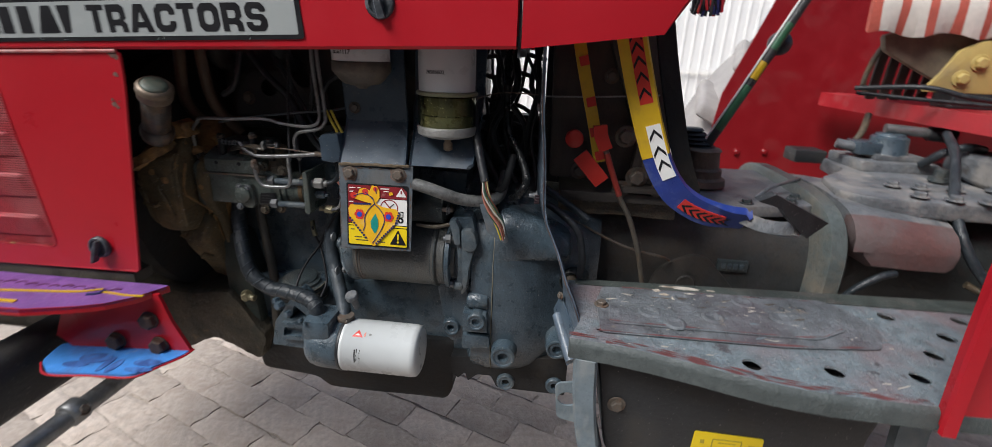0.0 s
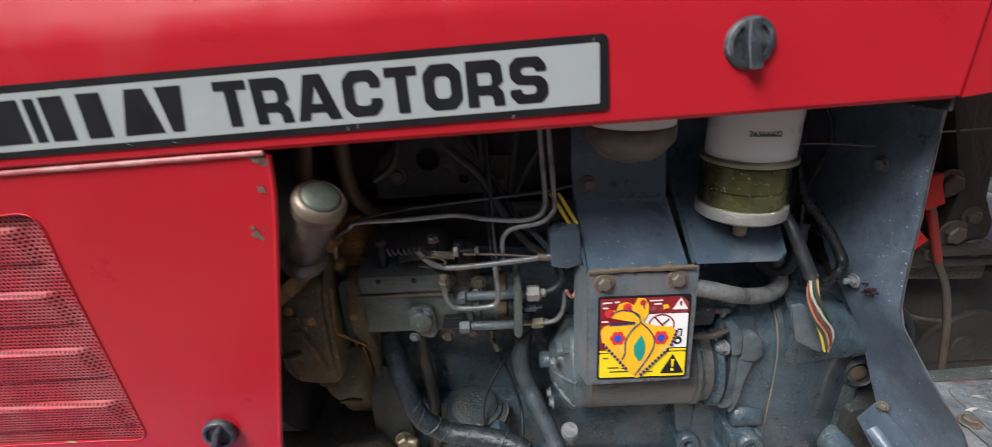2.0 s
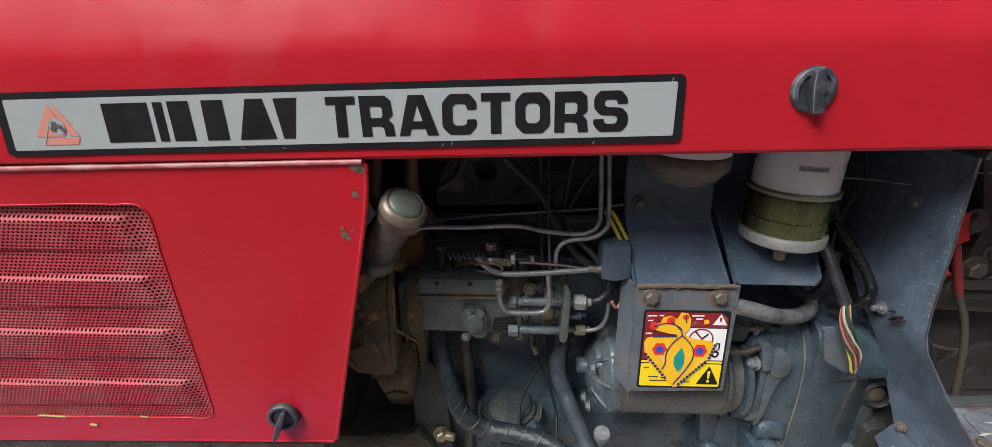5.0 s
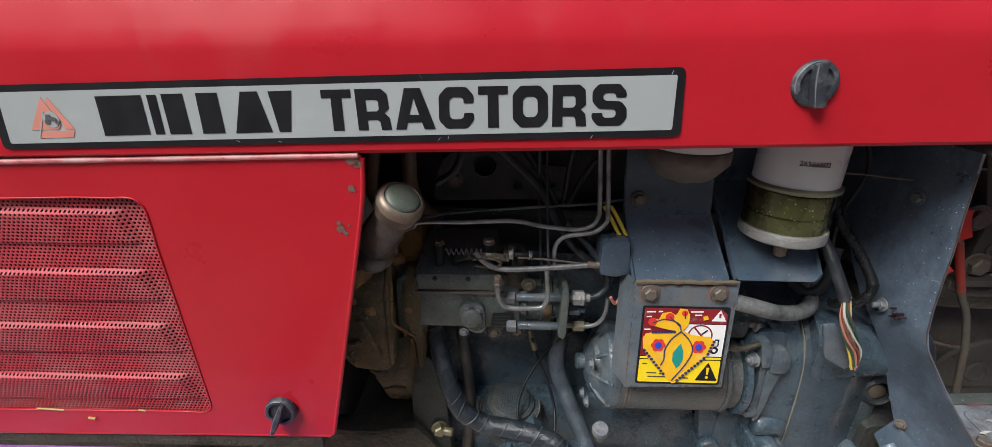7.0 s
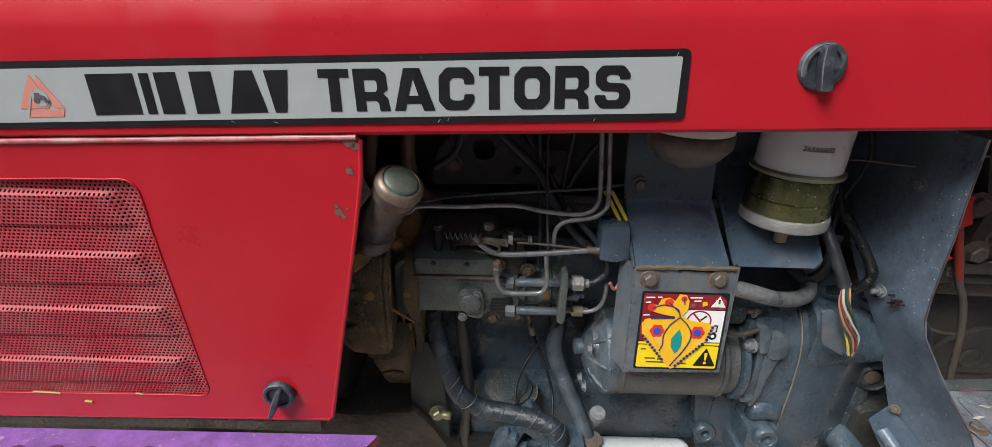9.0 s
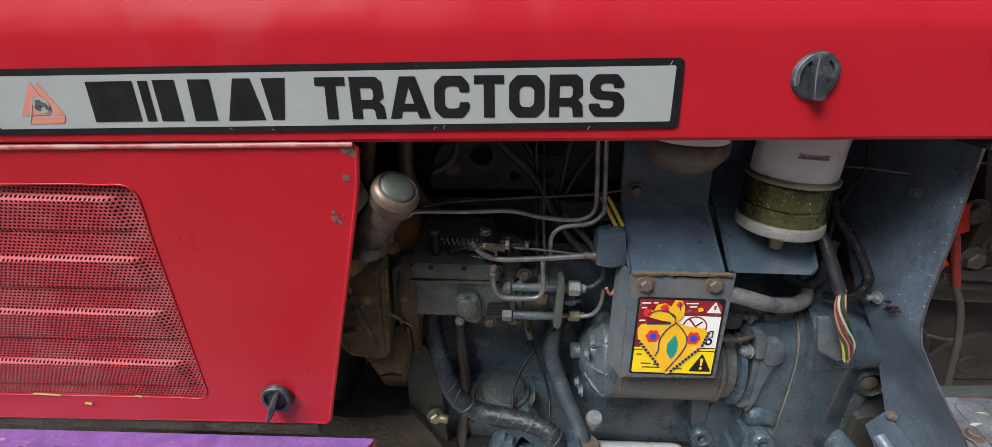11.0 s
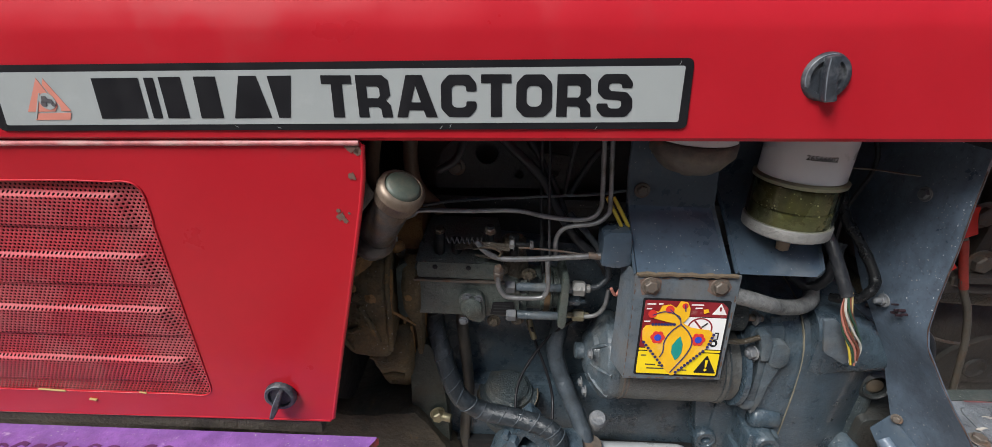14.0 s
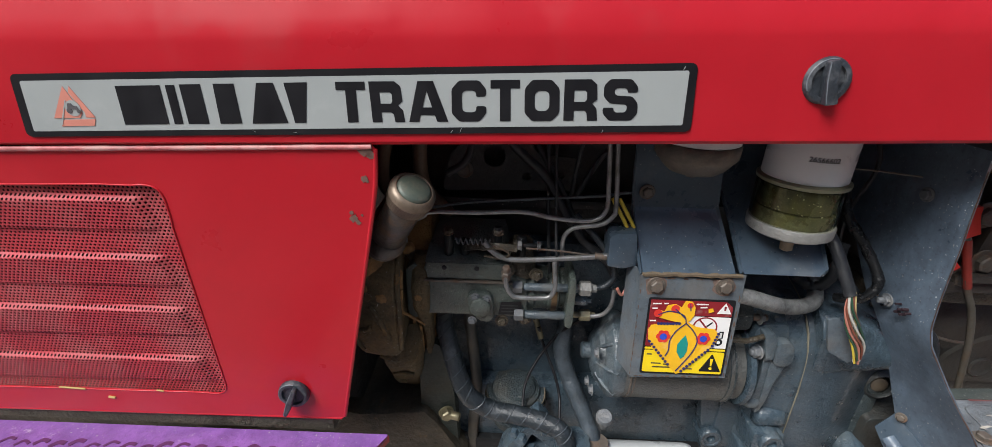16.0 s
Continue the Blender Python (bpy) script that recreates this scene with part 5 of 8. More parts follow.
# ---- footplate side ----
def build_step():
    inner = lambda x: 0.155 + 0.06 * (x - 0.36)
    outer = [(0.352, -0.018), (0.40, -0.024), (0.45, -0.034), (0.51, -0.050), (0.545, -0.061), (0.58, -0.071), (0.61, -0.077), (0.65, -0.082), (0.71, -0.084), (0.76, -0.085), (1.25, -0.082)]
    holes = [(0.579, -0.038), (0.678, -0.036), (0.779, -0.031), (0.833, 0.024), (0.833, 0.122), (0.884, 0.074), (0.884, 0.174), (0.94, 0.128), (0.94, 0.03), (0.884, -0.03), (0.99, 0.08), (0.99, 0.17)]
    bm = bmesh.new()
    filled(bm, [outer + [(1.25, inner(1.25)), (0.354, inner(0.354)), (0.357, 0.130), (0.367, 0.060), (0.369, 0.030)]] + [ring_of(x, y, 0.0115) for x, y in holes], 0.830, 0.8265, lambda p, d: (p[0], p[1], d))
    step = part("footplate", bm, STEP_M, tractor, "scuffed grey steel footplate with red wear and punched holes", 0)
    bm = bmesh.new()
    secs = [[(x, y, 0.8302), (x + 0.001, y - 0.0045, 0.827), (x + 0.001, y - 0.006, 0.82), (x + 0.001, y - 0.006, 0.803), (x, y - 0.002, 0.803), (x, y + 0.002, 0.824)] for x, y in outer]
    loft(bm, secs)
    part("apron", bm, APRON, step, "folded front edge with worn red paint", 50)
    # raised hatch with dimples
    hatch = rounded([(0.409, 0.136), (0.396, 0.094), (0.394, 0.000), (0.64, 0.004), (0.765, 0.020), (0.79, 0.06), (0.778, 0.128), (0.75, 0.150)], 0.010)
    bm = bmesh.new()
    prism(bm, hatch, 0.8315, 0.8335, 0.0009, plane="xy")
    plate = part("hatch", bm, HATCH_M, step, "scuffed access hatch", 0)
    bm = bmesh.new()
    prism(bm, rounded([(0.420, 0.126), (0.407, 0.022), (0.53, 0.023), (0.69, 0.026), (0.745, 0.06), (0.738, 0.115), (0.715, 0.136)], 0.014), 0.8335, 0.8365, 0.0028, plane="xy")
    part("raised_tread", bm, HATCH_M, plate, smooth=0)
    for x, y in ((0.47, 0.06), (0.53, 0.11), (0.56, 0.06), (0.62, 0.115), (0.66, 0.075), (0.50, 0.035)):
        bm = bmesh.new()
        lathe(bm, (x, y, 0.8358), (0, 0, 1), [(0, 0.0175), (0.0022, 0.0145), (0.0028, 0.0115), (0.0012, 0.0085), (0.0007, 0.001)], 20)
        part("dimple", bm, HATCH_M, plate)
    bolt(plate, (0.402, 0.074, 0.8333), 0.0075, (0, 0, 1), BOLT)
    bm = bmesh.new()
    prism(bm, [(0.366, 0.1395), (0.60, 0.1440), (1.24, 0.1560), (1.24, inner(1.24)), (0.366, inner(0.366))], 0.8304, 0.8330, 0.0008, plane="xy")
    part("inner_strip", bm, material("grey_green_strip_paint", (0.060, 0.072, 0.066), 0.42, vary=0.3, scale=40, dirt=(0.12, 0.085, 0.075), dirt_amount=0.35, dirt_scale=10, bump=0.3, speck=0.5), step, "dark grey-green strip along the inner edge", 0)
    # flakes, scratches and red scuffs on the plate
    random.seed(8)
    DUSTY_FLAKE = material("brown_flake", (0.10, 0.085, 0.07), 0.7, vary=0.3)
    pale, red = material("pale_paint_flake", (0.42, 0.39, 0.34), 0.7, vary=0.2), material("red_scuff", (0.150, 0.055, 0.055), 0.6, vary=0.3, scale=80)
    for i in range(210):
        x, y = random.uniform(0.40, 1.0), random.uniform(-0.07, 0.16)
        if i % 2:
            x, y = random.gauss(0.62, 0.12), random.gauss(0.10, 0.035)
        top = 0.8366 if 0.412 < x < 0.70 and 0.034 < y < 0.118 else (0.8337 if 0.40 < x < 0.75 and 0.008 < y < 0.125 else 0.8302)
        if any((x - hx) ** 2 + (y - hy) ** 2 < 0.018 ** 2 for hx, hy in holes):
            continue
        if not (0.36 < x < 1.05 and -0.084 + 0.2 * max(0, 0.6 - x) * 0.9 < y < 0.15):
            continue
        a, n = random.uniform(-0.5, 0.5), 7
        big = random.choice((0.0008, 0.0012, 0.0016, 0.0022, 0.0035, 0.006))
        thin = random.uniform(0.15, 0.6)
        pts = []
        for k in range(n):
            w = 2 * math.pi * k / n
            r = random.uniform(0.5, 1.2)
            u, v = big * 1.8 * r * math.cos(w), big * thin * r * math.sin(w)
            pts.append((x + u * math.cos(a) - v * math.sin(a), y + u * math.sin(a) + v * math.cos(a)))
        bm = bmesh.new()
        prism(bm, pts, top, top + 0.0004, plane="xy")
        part("paint_flake", bm, (pale, pale, LEG_M, DUSTY_FLAKE)[i % 4], step, smooth=0)
    # cream paint splash over the joint
    splash = material("cream_paint_splash", (0.50, 0.46, 0.40), 0.65, vary=0.2, scale=60, dirt=(0.24, 0.17, 0.11), dirt_amount=0.35, dirt_scale=40)
    for cx, cy, a, b, top in ((0.541, 0.1525, 0.024, 0.0050, 0.8332), (0.512, 0.1535, 0.008, 0.0025, 0.8332), (0.585, 0.1515, 0.007, 0.0022, 0.8332), (0.494, 0.130, 0.0060, 0.0045, 0.8368), (0.503, 0.1180, 0.0075, 0.0040, 0.8368), (0.515, 0.1080, 0.0038, 0.0050, 0.8368), (0.545, 0.1280, 0.0080, 0.0020, 0.8368), (0.575, 0.1270, 0.0060, 0.0024, 0.8368)):
        pts = [(cx + a * random.uniform(0.6, 1.25) * math.cos(q * 0.3142), cy + b * random.uniform(0.6, 1.25) * math.sin(q * 0.3142)) for q in range(20)]
        bm = bmesh.new()
        prism(bm, pts, top, top + 0.0004, plane="xy")
        part("paint_splash", bm, splash, step, smooth=0)
    # worn red line along the front crease
    lines = [[(x, y + 0.0045 + 0.004 * k, 0.8306 + 0.0003 * k) for x, y in outer[1 - (k > 0):10]] for k in range(3)]
    lines += [[(0.421, 0.122, 0.8368), (0.410, 0.040, 0.8368), (0.416, 0.027, 0.8368), (0.53, 0.027, 0.8368), (0.68, 0.030, 0.8368), (0.735, 0.06, 0.8368)], [(0.408, 0.132, 0.8338), (0.398, 0.090, 0.8338), (0.396, 0.012, 0.8338), (0.412, 0.003, 0.8338), (0.64, 0.008, 0.8338), (0.755, 0.022, 0.8338)], [(0.44, 0.1375, 0.8338), (0.60, 0.1395, 0.8338), (0.74, 0.1440, 0.8338)]]
    for k, line in enumerate(lines):
        bm = bmesh.new()
        c = curve_points(line, 10)
        rows = []
        for i, q in enumerate(c):
            w = max(0.0011, 0.0021 - 0.0005 * k) * max(0.0, 0.25 + 2.6 * noise.noise(q * 46 + Vector((0, 0, k * 9)))) + 0.00012
            rows.append([bm.verts.new(q + Vector((0, w * s, 0))) for s in (-1, 1)])
        for p, q in zip(rows, rows[1:]):
            bm.faces.new((p[0], q[0], q[1], p[1]))
        part("worn_line", bm, red, step, smooth=0)
    bm = bmesh.new()
    box(bm, (0.80, -0.03, 0.770), (1.25, 0.21, 0.782), 0.002)
    part("stiffener", bm, CHARCOAL, step, "dark plate under the footplate")
    # leaning front leg with its eye plate
    bm = bmesh.new()
    loft(bm, [[(0.360 + k, -0.016, z), (0.363 + k, -0.028, z), (0.388 + k, -0.031, z), (0.392 + k, -0.026, z), (0.394 + k, 0.026, z), (0.376 + k, 0.026, z), (0.366 + k, 0.008, z)] for z, k in ((0.803, 0.0), (0.75, 0.003), (0.70, 0.009), (0.66, 0.016), (0.60, 0.032), (0.50, 0.07), (0.40, 0.11), (0.18, 0.20))])
    leg = part("step_leg", bm, LEG_M, tractor, "worn blue-grey step leg", 0)
    bm = bmesh.new()
    filled(bm, [rounded([(0.345, 0.672), (0.412, 0.686), (0.412, 0.592), (0.352, 0.602)], 0.012), ring_of(0.368, 0.643, 0.0165, 20, 0.014)], 0.085, 0.089, lambda p, d: (p[0], d, p[1]))
    part("eye_plate", bm, LEG_M, leg, "grey plate with a round eye", 0)
    bm = bmesh.new()
    prism(bm, [(0.395, 0.80), (0.795, 0.80), (0.775, 0.70), (0.768, 0.565), (0.452, 0.565), (0.42, 0.64)], 0.0, 0.13, 0.006)
    case = part("tool_box", bm, CHARCOAL, tractor, "dark steel box under the footplate")
    bm = bmesh.new()
    prism(bm, rounded([(0.545, 0.684), (0.641, 0.682), (0.641, 0.616), (0.543, 0.625)], 0.004), -0.0016, -0.0004)
    lab = part("caution_label", bm, YELLOW, case, "yellow caution label with a faint diagram", 0)
    for a, b, c, d in ((0.572, 0.674, 0.612, 0.6728), (0.572, 0.648, 0.612, 0.6468), (0.571, 0.673, 0.5725, 0.648), (0.611, 0.673, 0.6125, 0.648), (0.580, 0.668, 0.604, 0.6670), (0.580, 0.653, 0.604, 0.652), (0.555, 0.670, 0.5605, 0.664), (0.622, 0.668, 0.630, 0.6655), (0.556, 0.640, 0.575, 0.6375), (0.580, 0.639, 0.592, 0.637), (0.598, 0.638, 0.62, 0.6355), (0.556, 0.6325, 0.58, 0.631), (0.586, 0.6315, 0.60, 0.630)):
        bm = bmesh.new()
        box(bm, (a, -0.0024, b), (c, -0.0017, d))
        part("diagram_bar", bm, material("faded_print", (0.42, 0.32, 0.04), 0.6) if "faded_print" not in bpy.data.materials else bpy.data.materials["faded_print"], lab, smooth=0)
    bolt(case, (0.43, 0.0, 0.715), 0.009)
    bm = bmesh.new()
    ribbon(bm, [(0.824, 0.0, 0.80), (0.820, 0.0, 0.74), (0.828, 0.0, 0.66), (0.845, 0.0, 0.56), (0.89, 0.0, 0.36)], 0.040, 0.014, (1, 0, 0))
    part("rear_strut", bm, LEG_M, tractor, "blue-grey strut behind the box")


build_step()


def build_fin():
    """Side shield between engine and dash, folded near its foot, and its wiring."""
    near = [(0.2890, 0.1030, 1.205), (0.2905, 0.1005, 1.153), (0.2925, 0.0985, 1.107), (0.2970, 0.0985, 1.067), (0.3005, 0.0995, 1.030), (0.3020, 0.0985, 1.000), (0.3040, 0.0965, 0.971), (0.3085, 0.0915, 0.950), (0.3170, 0.0850, 0.933), (0.3285, 0.0755, 0.910), (0.3370, 0.0600, 0.889), (0.3440, 0.0470, 0.874), (0.3550, 0.0380, 0.853), (0.3700, 0.0300, 0.815), (0.3790, 0.0270, 0.775), (0.3900, 0.0240, 0.735)]
    rear = [(0.284, 0.285, 1.205), (0.285, 0.265, 1.08), (0.2900, 0.190, 0.978), (0.302, 0.166, 0.943), (0.330, 0.158, 0.892), (0.341, 0.153, 0.857), (0.3450, 0.138, 0.825), (0.3500, 0.122, 0.800), (0.3580, 0.100, 0.770), (0.3720, 0.070, 0.735)]
    far = []
    for p in near:
        for a, b in zip(rear, rear[1:]):
            if a[2] >= p[2] >= b[2]:
                far.append(Vector(a).lerp(Vector(b), (a[2] - p[2]) / (a[2] - b[2])))
                break
    bm = bmesh.new()
    secs = []
    for a, b in zip(near, far):
        a, b = Vector(a), Vector(b)
        m = a.lerp(b, 0.5)
        secs.append([a, m, b, b + Vector((0.003, 0, 0)), m + Vector((0.003, 0, 0)), a + Vector((0.004, 0.001, 0))])
    loft(bm, secs)
    fin = part("side_shield", bm, SHIELD_M, tractor, "grey sheet steel side shield with paint specks", 35)
    bm = bmesh.new()
    tube(bm, [Vector(p) + Vector((0.001, -0.0006, 0)) for p in near[1:]], 0.0006, 6, 8, wobble=0.8)
    part("rusty_edge", bm, BOLT_RUST, fin, "rust along the sheet's edge")
    for at in ((0.2930, 0.1486, 0.975), (0.2895, 0.150, 1.111)):
        bolt(fin, at, 0.0060, (-1, -0.12, 0), BOLT_GREY, washer=1.4)
    bm = bmesh.new()
    rod(bm, (0.293, 0.1486, 0.975), (0.280, 0.1475, 0.975), 0.0036)
    part("stud", bm, BOLT_GREY, fin)
    random.seed(5)
    for i in range(54):
        t = random.random()
        k = 0.01 + 0.32 * random.random() ** 2.2
        j = i % 6
        a, b = Vector(near[j]).lerp(Vector(near[j + 1]), t), far[j].lerp(far[j + 1], t)
        p = a.lerp(b, k)
        bm = bmesh.new()
        rod(bm, p + Vector((0.001, 0, 0)), p - Vector((0.0006, 0, 0)), random.choice((0.0002, 0.00025, 0.0003, 0.0004, 0.0006)), 6)
        part("paint_speck", bm, WHITE, fin)
    STENCIL = material("dark_stencil_paint", (0.020, 0.008, 0.012), 0.5, vary=0.2)
    for dy, dz in ((0.0, 0.0), (0.006, 0.004), (-0.005, 0.003), (0.003, -0.005), (-0.004, -0.004), (-0.010, 0.001)):
        bm = bmesh.new()
        rod(bm, (0.2900, 0.128 + dy, 0.975 + dz), (0.2972, 0.128 + dy, 0.975 + dz), 0.0016 + 0.0004 * math.sin(dy * 900), 7)
        part("stencil_mark", bm, STENCIL, fin, smooth=0)
    bm = bmesh.new()
    loft(bm, [[p, q, Vector(q) + Vector((0.002, 0.002, 0)), Vector(p) + Vector((0.002, 0.002, 0))] for p, q in (((0.3335, 0.1340, 0.7840), (0.3425, 0.1260, 0.8150)), ((0.3400, 0.1150, 0.7640), (0.3520, 0.0980, 0.8050)), ((0.3520, 0.0880, 0.7380), (0.3680, 0.0600, 0.7800)), ((0.3600, 0.0700, 0.7200), (0.3760, 0.0420, 0.7620)))])
    part("foot_flange", bm, GREY_SHEET, fin, "bent grey foot of the shield", 20)
    bolt(fin, (0.3425, 0.1160, 0.8200), 0.0045, (-0.8, -0.6, 0.1), BOLT)
    # bar clipped along its foot
    bm = bmesh.new()
    tube(bm, [(0.3400, 0.1180, 0.7830), (0.3480, 0.0950, 0.7690), (0.3580, 0.0680, 0.7520), (0.3640, 0.0520, 0.7420)], 0.0085, 14, 4)
    part("rolled_pipe", bm, SHIELD_M, tractor, "grey rolled pipe at the shield's foot")
    bm = bmesh.new()
    tube(bm, [(0.366, 0.06, 0.76), (0.376, 0.045, 0.725), (0.388, 0.035, 0.69)], 0.0042, 8, 3)
    part("thin_rod", bm, LEG_M, tractor, "thin grey rod below the shield")
    return fin


build_fin()


def build_dash():
    bm = bmesh.new()
    prism(bm, rounded([(0.31, 0.985), (0.30, 1.25), (0.475, 1.25), (0.515, 0.99)], 0.01), 0.235, 0.50, 0.006)
    col = part("steering_support", bm, DASH_M, tractor, "dark steering support casting")
    bm = bmesh.new()
    prism(bm, rounded([(0.372, 1.25), (0.420, 1.25), (0.442, 1.119), (0.504, 1.01), (0.504, 0.988), (0.441, 0.986), (0.448, 1.053)], 0.008), 0.215, 0.235, 0.004)
    part("support_plate", bm, DASH_M, col)
    bm = bmesh.new()
    box(bm, (0.293, 0.295, 0.96), (0.335, 0.50, 1.25), 0.004)
    part("support_web", bm, CHARCOAL, col)
    for z0, z1, y, m in ((0.955, 0.972, 0.205, DASH_M), (0.925, 0.957, 0.225, OILY)):
        bm = bmesh.new()
        box(bm, (0.33, y, z0), (0.53, 0.40, z1), 0.005)
        rough(dense(bm, 3), 0.003, 30)
        part("casting_ledge", bm, m, col, "brown soiled casting below the support")
    for x, z, r in ((0.453, 0.999, 0.0125), (0.428, 1.065, 0.0125), (0.471, 1.021, 0.0085), (0.397, 1.156, 0.0085), (0.431, 0.976, 0.0115), (0.36, 1.0, 0.010), (0.487, 0.976, 0.009)):
        bolt(col, (x, 0.214 if x > 0.42 else 0.233, z), r, mat=BOLT)
    # taped strip, red tape and the red rod
    bm = bmesh.new()
    ribbon(bm, [(0.338, 0.205, 1.215), (0.352, 0.203, 1.16), (0.372, 0.2, 1.09), (0.389, 0.2, 1.024)], 0.0185, 0.004, (1, 0, 0.2))
    strip = part("taped_strip", bm, TAPE_YELLOW, tractor, "yellow taped flat strip with red patches")
    for x, z in ((0.3475, 1.178), (0.364, 1.118), (0.374, 1.072), (0.386, 1.035)):
        bm = bmesh.new()
        ribbon(bm, [(x, 0.197, z + 0.007), (x + 0.004, 0.197, z - 0.007)], 0.014, 0.001, (1, 0, 0.2))
        part("red_patch", bm, TAPE_RED, strip)
    bm = bmesh.new()
    lathe(bm, (0.346, 0.215, 1.058), (0, -1, 0), [(0, 0.0145), (0.012, 0.0145), (0.014, 0.012)], 24)
    part("round_cap", bm, TAPE_RED, tractor, "round cap wrapped in red tape")
    bm = bmesh.new()
    ribbon(bm, [(0.357, 0.2, 1.034), (0.396, 0.195, 0.992)], 0.026, 0.008, (0.7, 0, 0.7))
    part("taped_lug", bm, TAPE_RED, tractor, "lug wrapped in red tape")
    bm = bmesh.new()
    tube(bm, [(0.384, 0.192, 1.066), (0.400, 0.192, 1.036), (0.424, 0.191, 0.975), (0.446, 0.190, 0.936), (0.466, 0.192, 0.885), (0.476, 0.194, 0.850), (0.488, 0.195, 0.80)], 0.0043, 10)
    rod_ob = part("pull_rod", bm, material("brown_grey_rod", (0.085, 0.075, 0.060), 0.5, vary=0.25, scale=60, dirt=(0.10, 0.06, 0.035), dirt_amount=0.3, dirt_scale=40), tractor, "thin rusty rod with red tape near its top")
    # tape red at about half strength, shade worked into its colour
    bm = bmesh.new()
    tube(bm, [(0.398, 0.192, 1.040), (0.410, 0.1915, 1.010), (0.426, 0.191, 0.972)], 0.0050, 10)
    part("red_tape", bm, material("shaded_red_tape", (0.30, 0.030, 0.020), 0.45, vary=0.2, dirt=(0.12, 0.04, 0.03), dirt_amount=0.4, dirt_scale=40), rod_ob)
    bm = bmesh.new()
    ribbon(bm, [(0.383, 0.190, 1.084), (0.386, 0.190, 1.068), (0.396, 0.190, 1.046)], 0.021, 0.008, (1, 0, 0.3))
    part("taped_end", bm, TAPE_RED, rod_ob, "end wrapped in red tape")
    bm = bmesh.new()
    box(bm, (0.43, 0.195, 0.976), (0.512, 0.30, 0.985), 0.002)
    part("mount_flange", bm, DASH_M, tractor, "pale dusty mounting flange")
    bm = bmesh.new()
    tube(bm, [(0.29, 0.23, 1.12), (0.38, 0.225, 1.124), (0.47, 0.205, 1.132)], 0.0014, 6)
    part("thin_cable", bm, STEEL, tractor)
    # taped clutch pedal arm
    path = [(0.400, 0.135, 1.235), (0.413, 0.133, 1.19), (0.432, 0.131, 1.13), (0.452, 0.130, 1.075), (0.470, 0.128, 1.035), (0.494, 0.125, 1.002), (0.525, 0.122, 0.982), (0.555, 0.117, 0.974), (0.588, 0.112, 0.973)]
    bm = bmesh.new()
    ribbon(bm, path + [(0.60, 0.11, 0.974)], 0.038, 0.012, (1, -0.35, 0.25))
    arm = part("clutch_pedal", bm, TAPE_BLUE, tractor, "clutch pedal arm wrapped in yellow and blue arrow tape")
    c = curve_points(path, 12)

    def wrap(i0, i1, width, mat, name, lift, off=0.0, label=""):
        bm = bmesh.new()
        n = Vector((0.25, -1, 0.1)).normalized()
        s = Vector((1, -0.35, 0.25)).normalized()
        pts = [c[i] + n * 0.0 + s * off for i in range(i0, i1 + 1, 3)]
        ribbon(bm, pts, width, 0.012 + lift, (1, -0.35, 0.25), 4)
        return part(name, bm, mat, arm, label)
    wrap(0, 43, 0.0386, TAPE_YELLOW, "yellow_tape", 0.0012)
    wrap(4, 26, 0.018, TAPE_RED, "red_band", 0.0022, 0.005)
    wrap(31, 52, 0.020, WHITE_INK, "white_band", 0.0030, 0.007)
    wrap(66, 90, 0.018, TAPE_RED, "red_band", 0.0022, -0.004)

    def arrows(i0, i1, step, size, off, lift):
        s = Vector((1, -0.35, 0.25)).normalized()
        for i in range(i0, i1, step):
            t = (c[i + 2] - c[i]).normalized()
            w = (s - t * s.dot(t)).normalized()
            n = t.cross(w).normalized()
            if n.y > 0:
                n = -n
            q = c[i] + w * off + n * (0.006 + lift)
            bm = bmesh.new()
            for sg in (-1, 1):
                a, b = q - t * size * 0.45, q + w * sg * size * 0.5 + t * size * 0.25
                k = t * size * 0.34
                vs = [bm.verts.new(v) for v in (a, b, b + k, a + k)]
                ws = [bm.verts.new(v - n * 0.0005) for v in (a, b, b + k, a + k)]
                bm.faces.new(vs), bm.faces.new(ws[::-1])
                for j in range(4):
                    bm.faces.new((vs[j], ws[j], ws[(j + 1) % 4], vs[(j + 1) % 4]))
            part("arrow", bm, INK, arm, smooth=0)
    arrows(6, 25, 4, 0.016, 0.005, 0.0016)
    arrows(34, 51, 6, 0.017, 0.007, 0.002)
    arrows(68, 89, 4, 0.015, -0.004, 0.0016)
    bm = bmesh.new()
    rim = [(0.5598, 0.0036, 1.0302), (0.5794, 0.0070, 1.0385), (0.6582, 0.0280, 1.0010), (0.6362, 0.0254, 0.9798), (0.6084, 0.0171, 1.0018), (0.5904, 0.0112, 1.0205)]
    k = Vector((-0.003, 0.010, 0.002))
    loft(bm, [rim, [Vector(p) + k for p in rim]])
    part("pedal_pad", bm, CHARCOAL, arm, "dark pedal pad", 0)
    bm = bmesh.new()
    ribbon(bm, [(0.592, 0.112, 0.974), (0.606, 0.085, 0.974), (0.618, 0.055, 0.980), (0.626, 0.030, 0.990)], 0.018, 0.010, (0.3, 0, 1))
    part("bare_end", bm, GREY_PALE, arm, "bare worn end of the pedal arm")
    bm = bmesh.new()
    ribbon(bm, [(0.452, 0.18, 1.25), (0.475, 0.18, 1.16), (0.508, 0.18, 1.05), (0.535, 0.18, 0.985)], 0.026, 0.008, (1, 0, 0.2))
    part("brake_link", bm, OILY_DARK, tractor, "dark flat link bar")


build_dash()


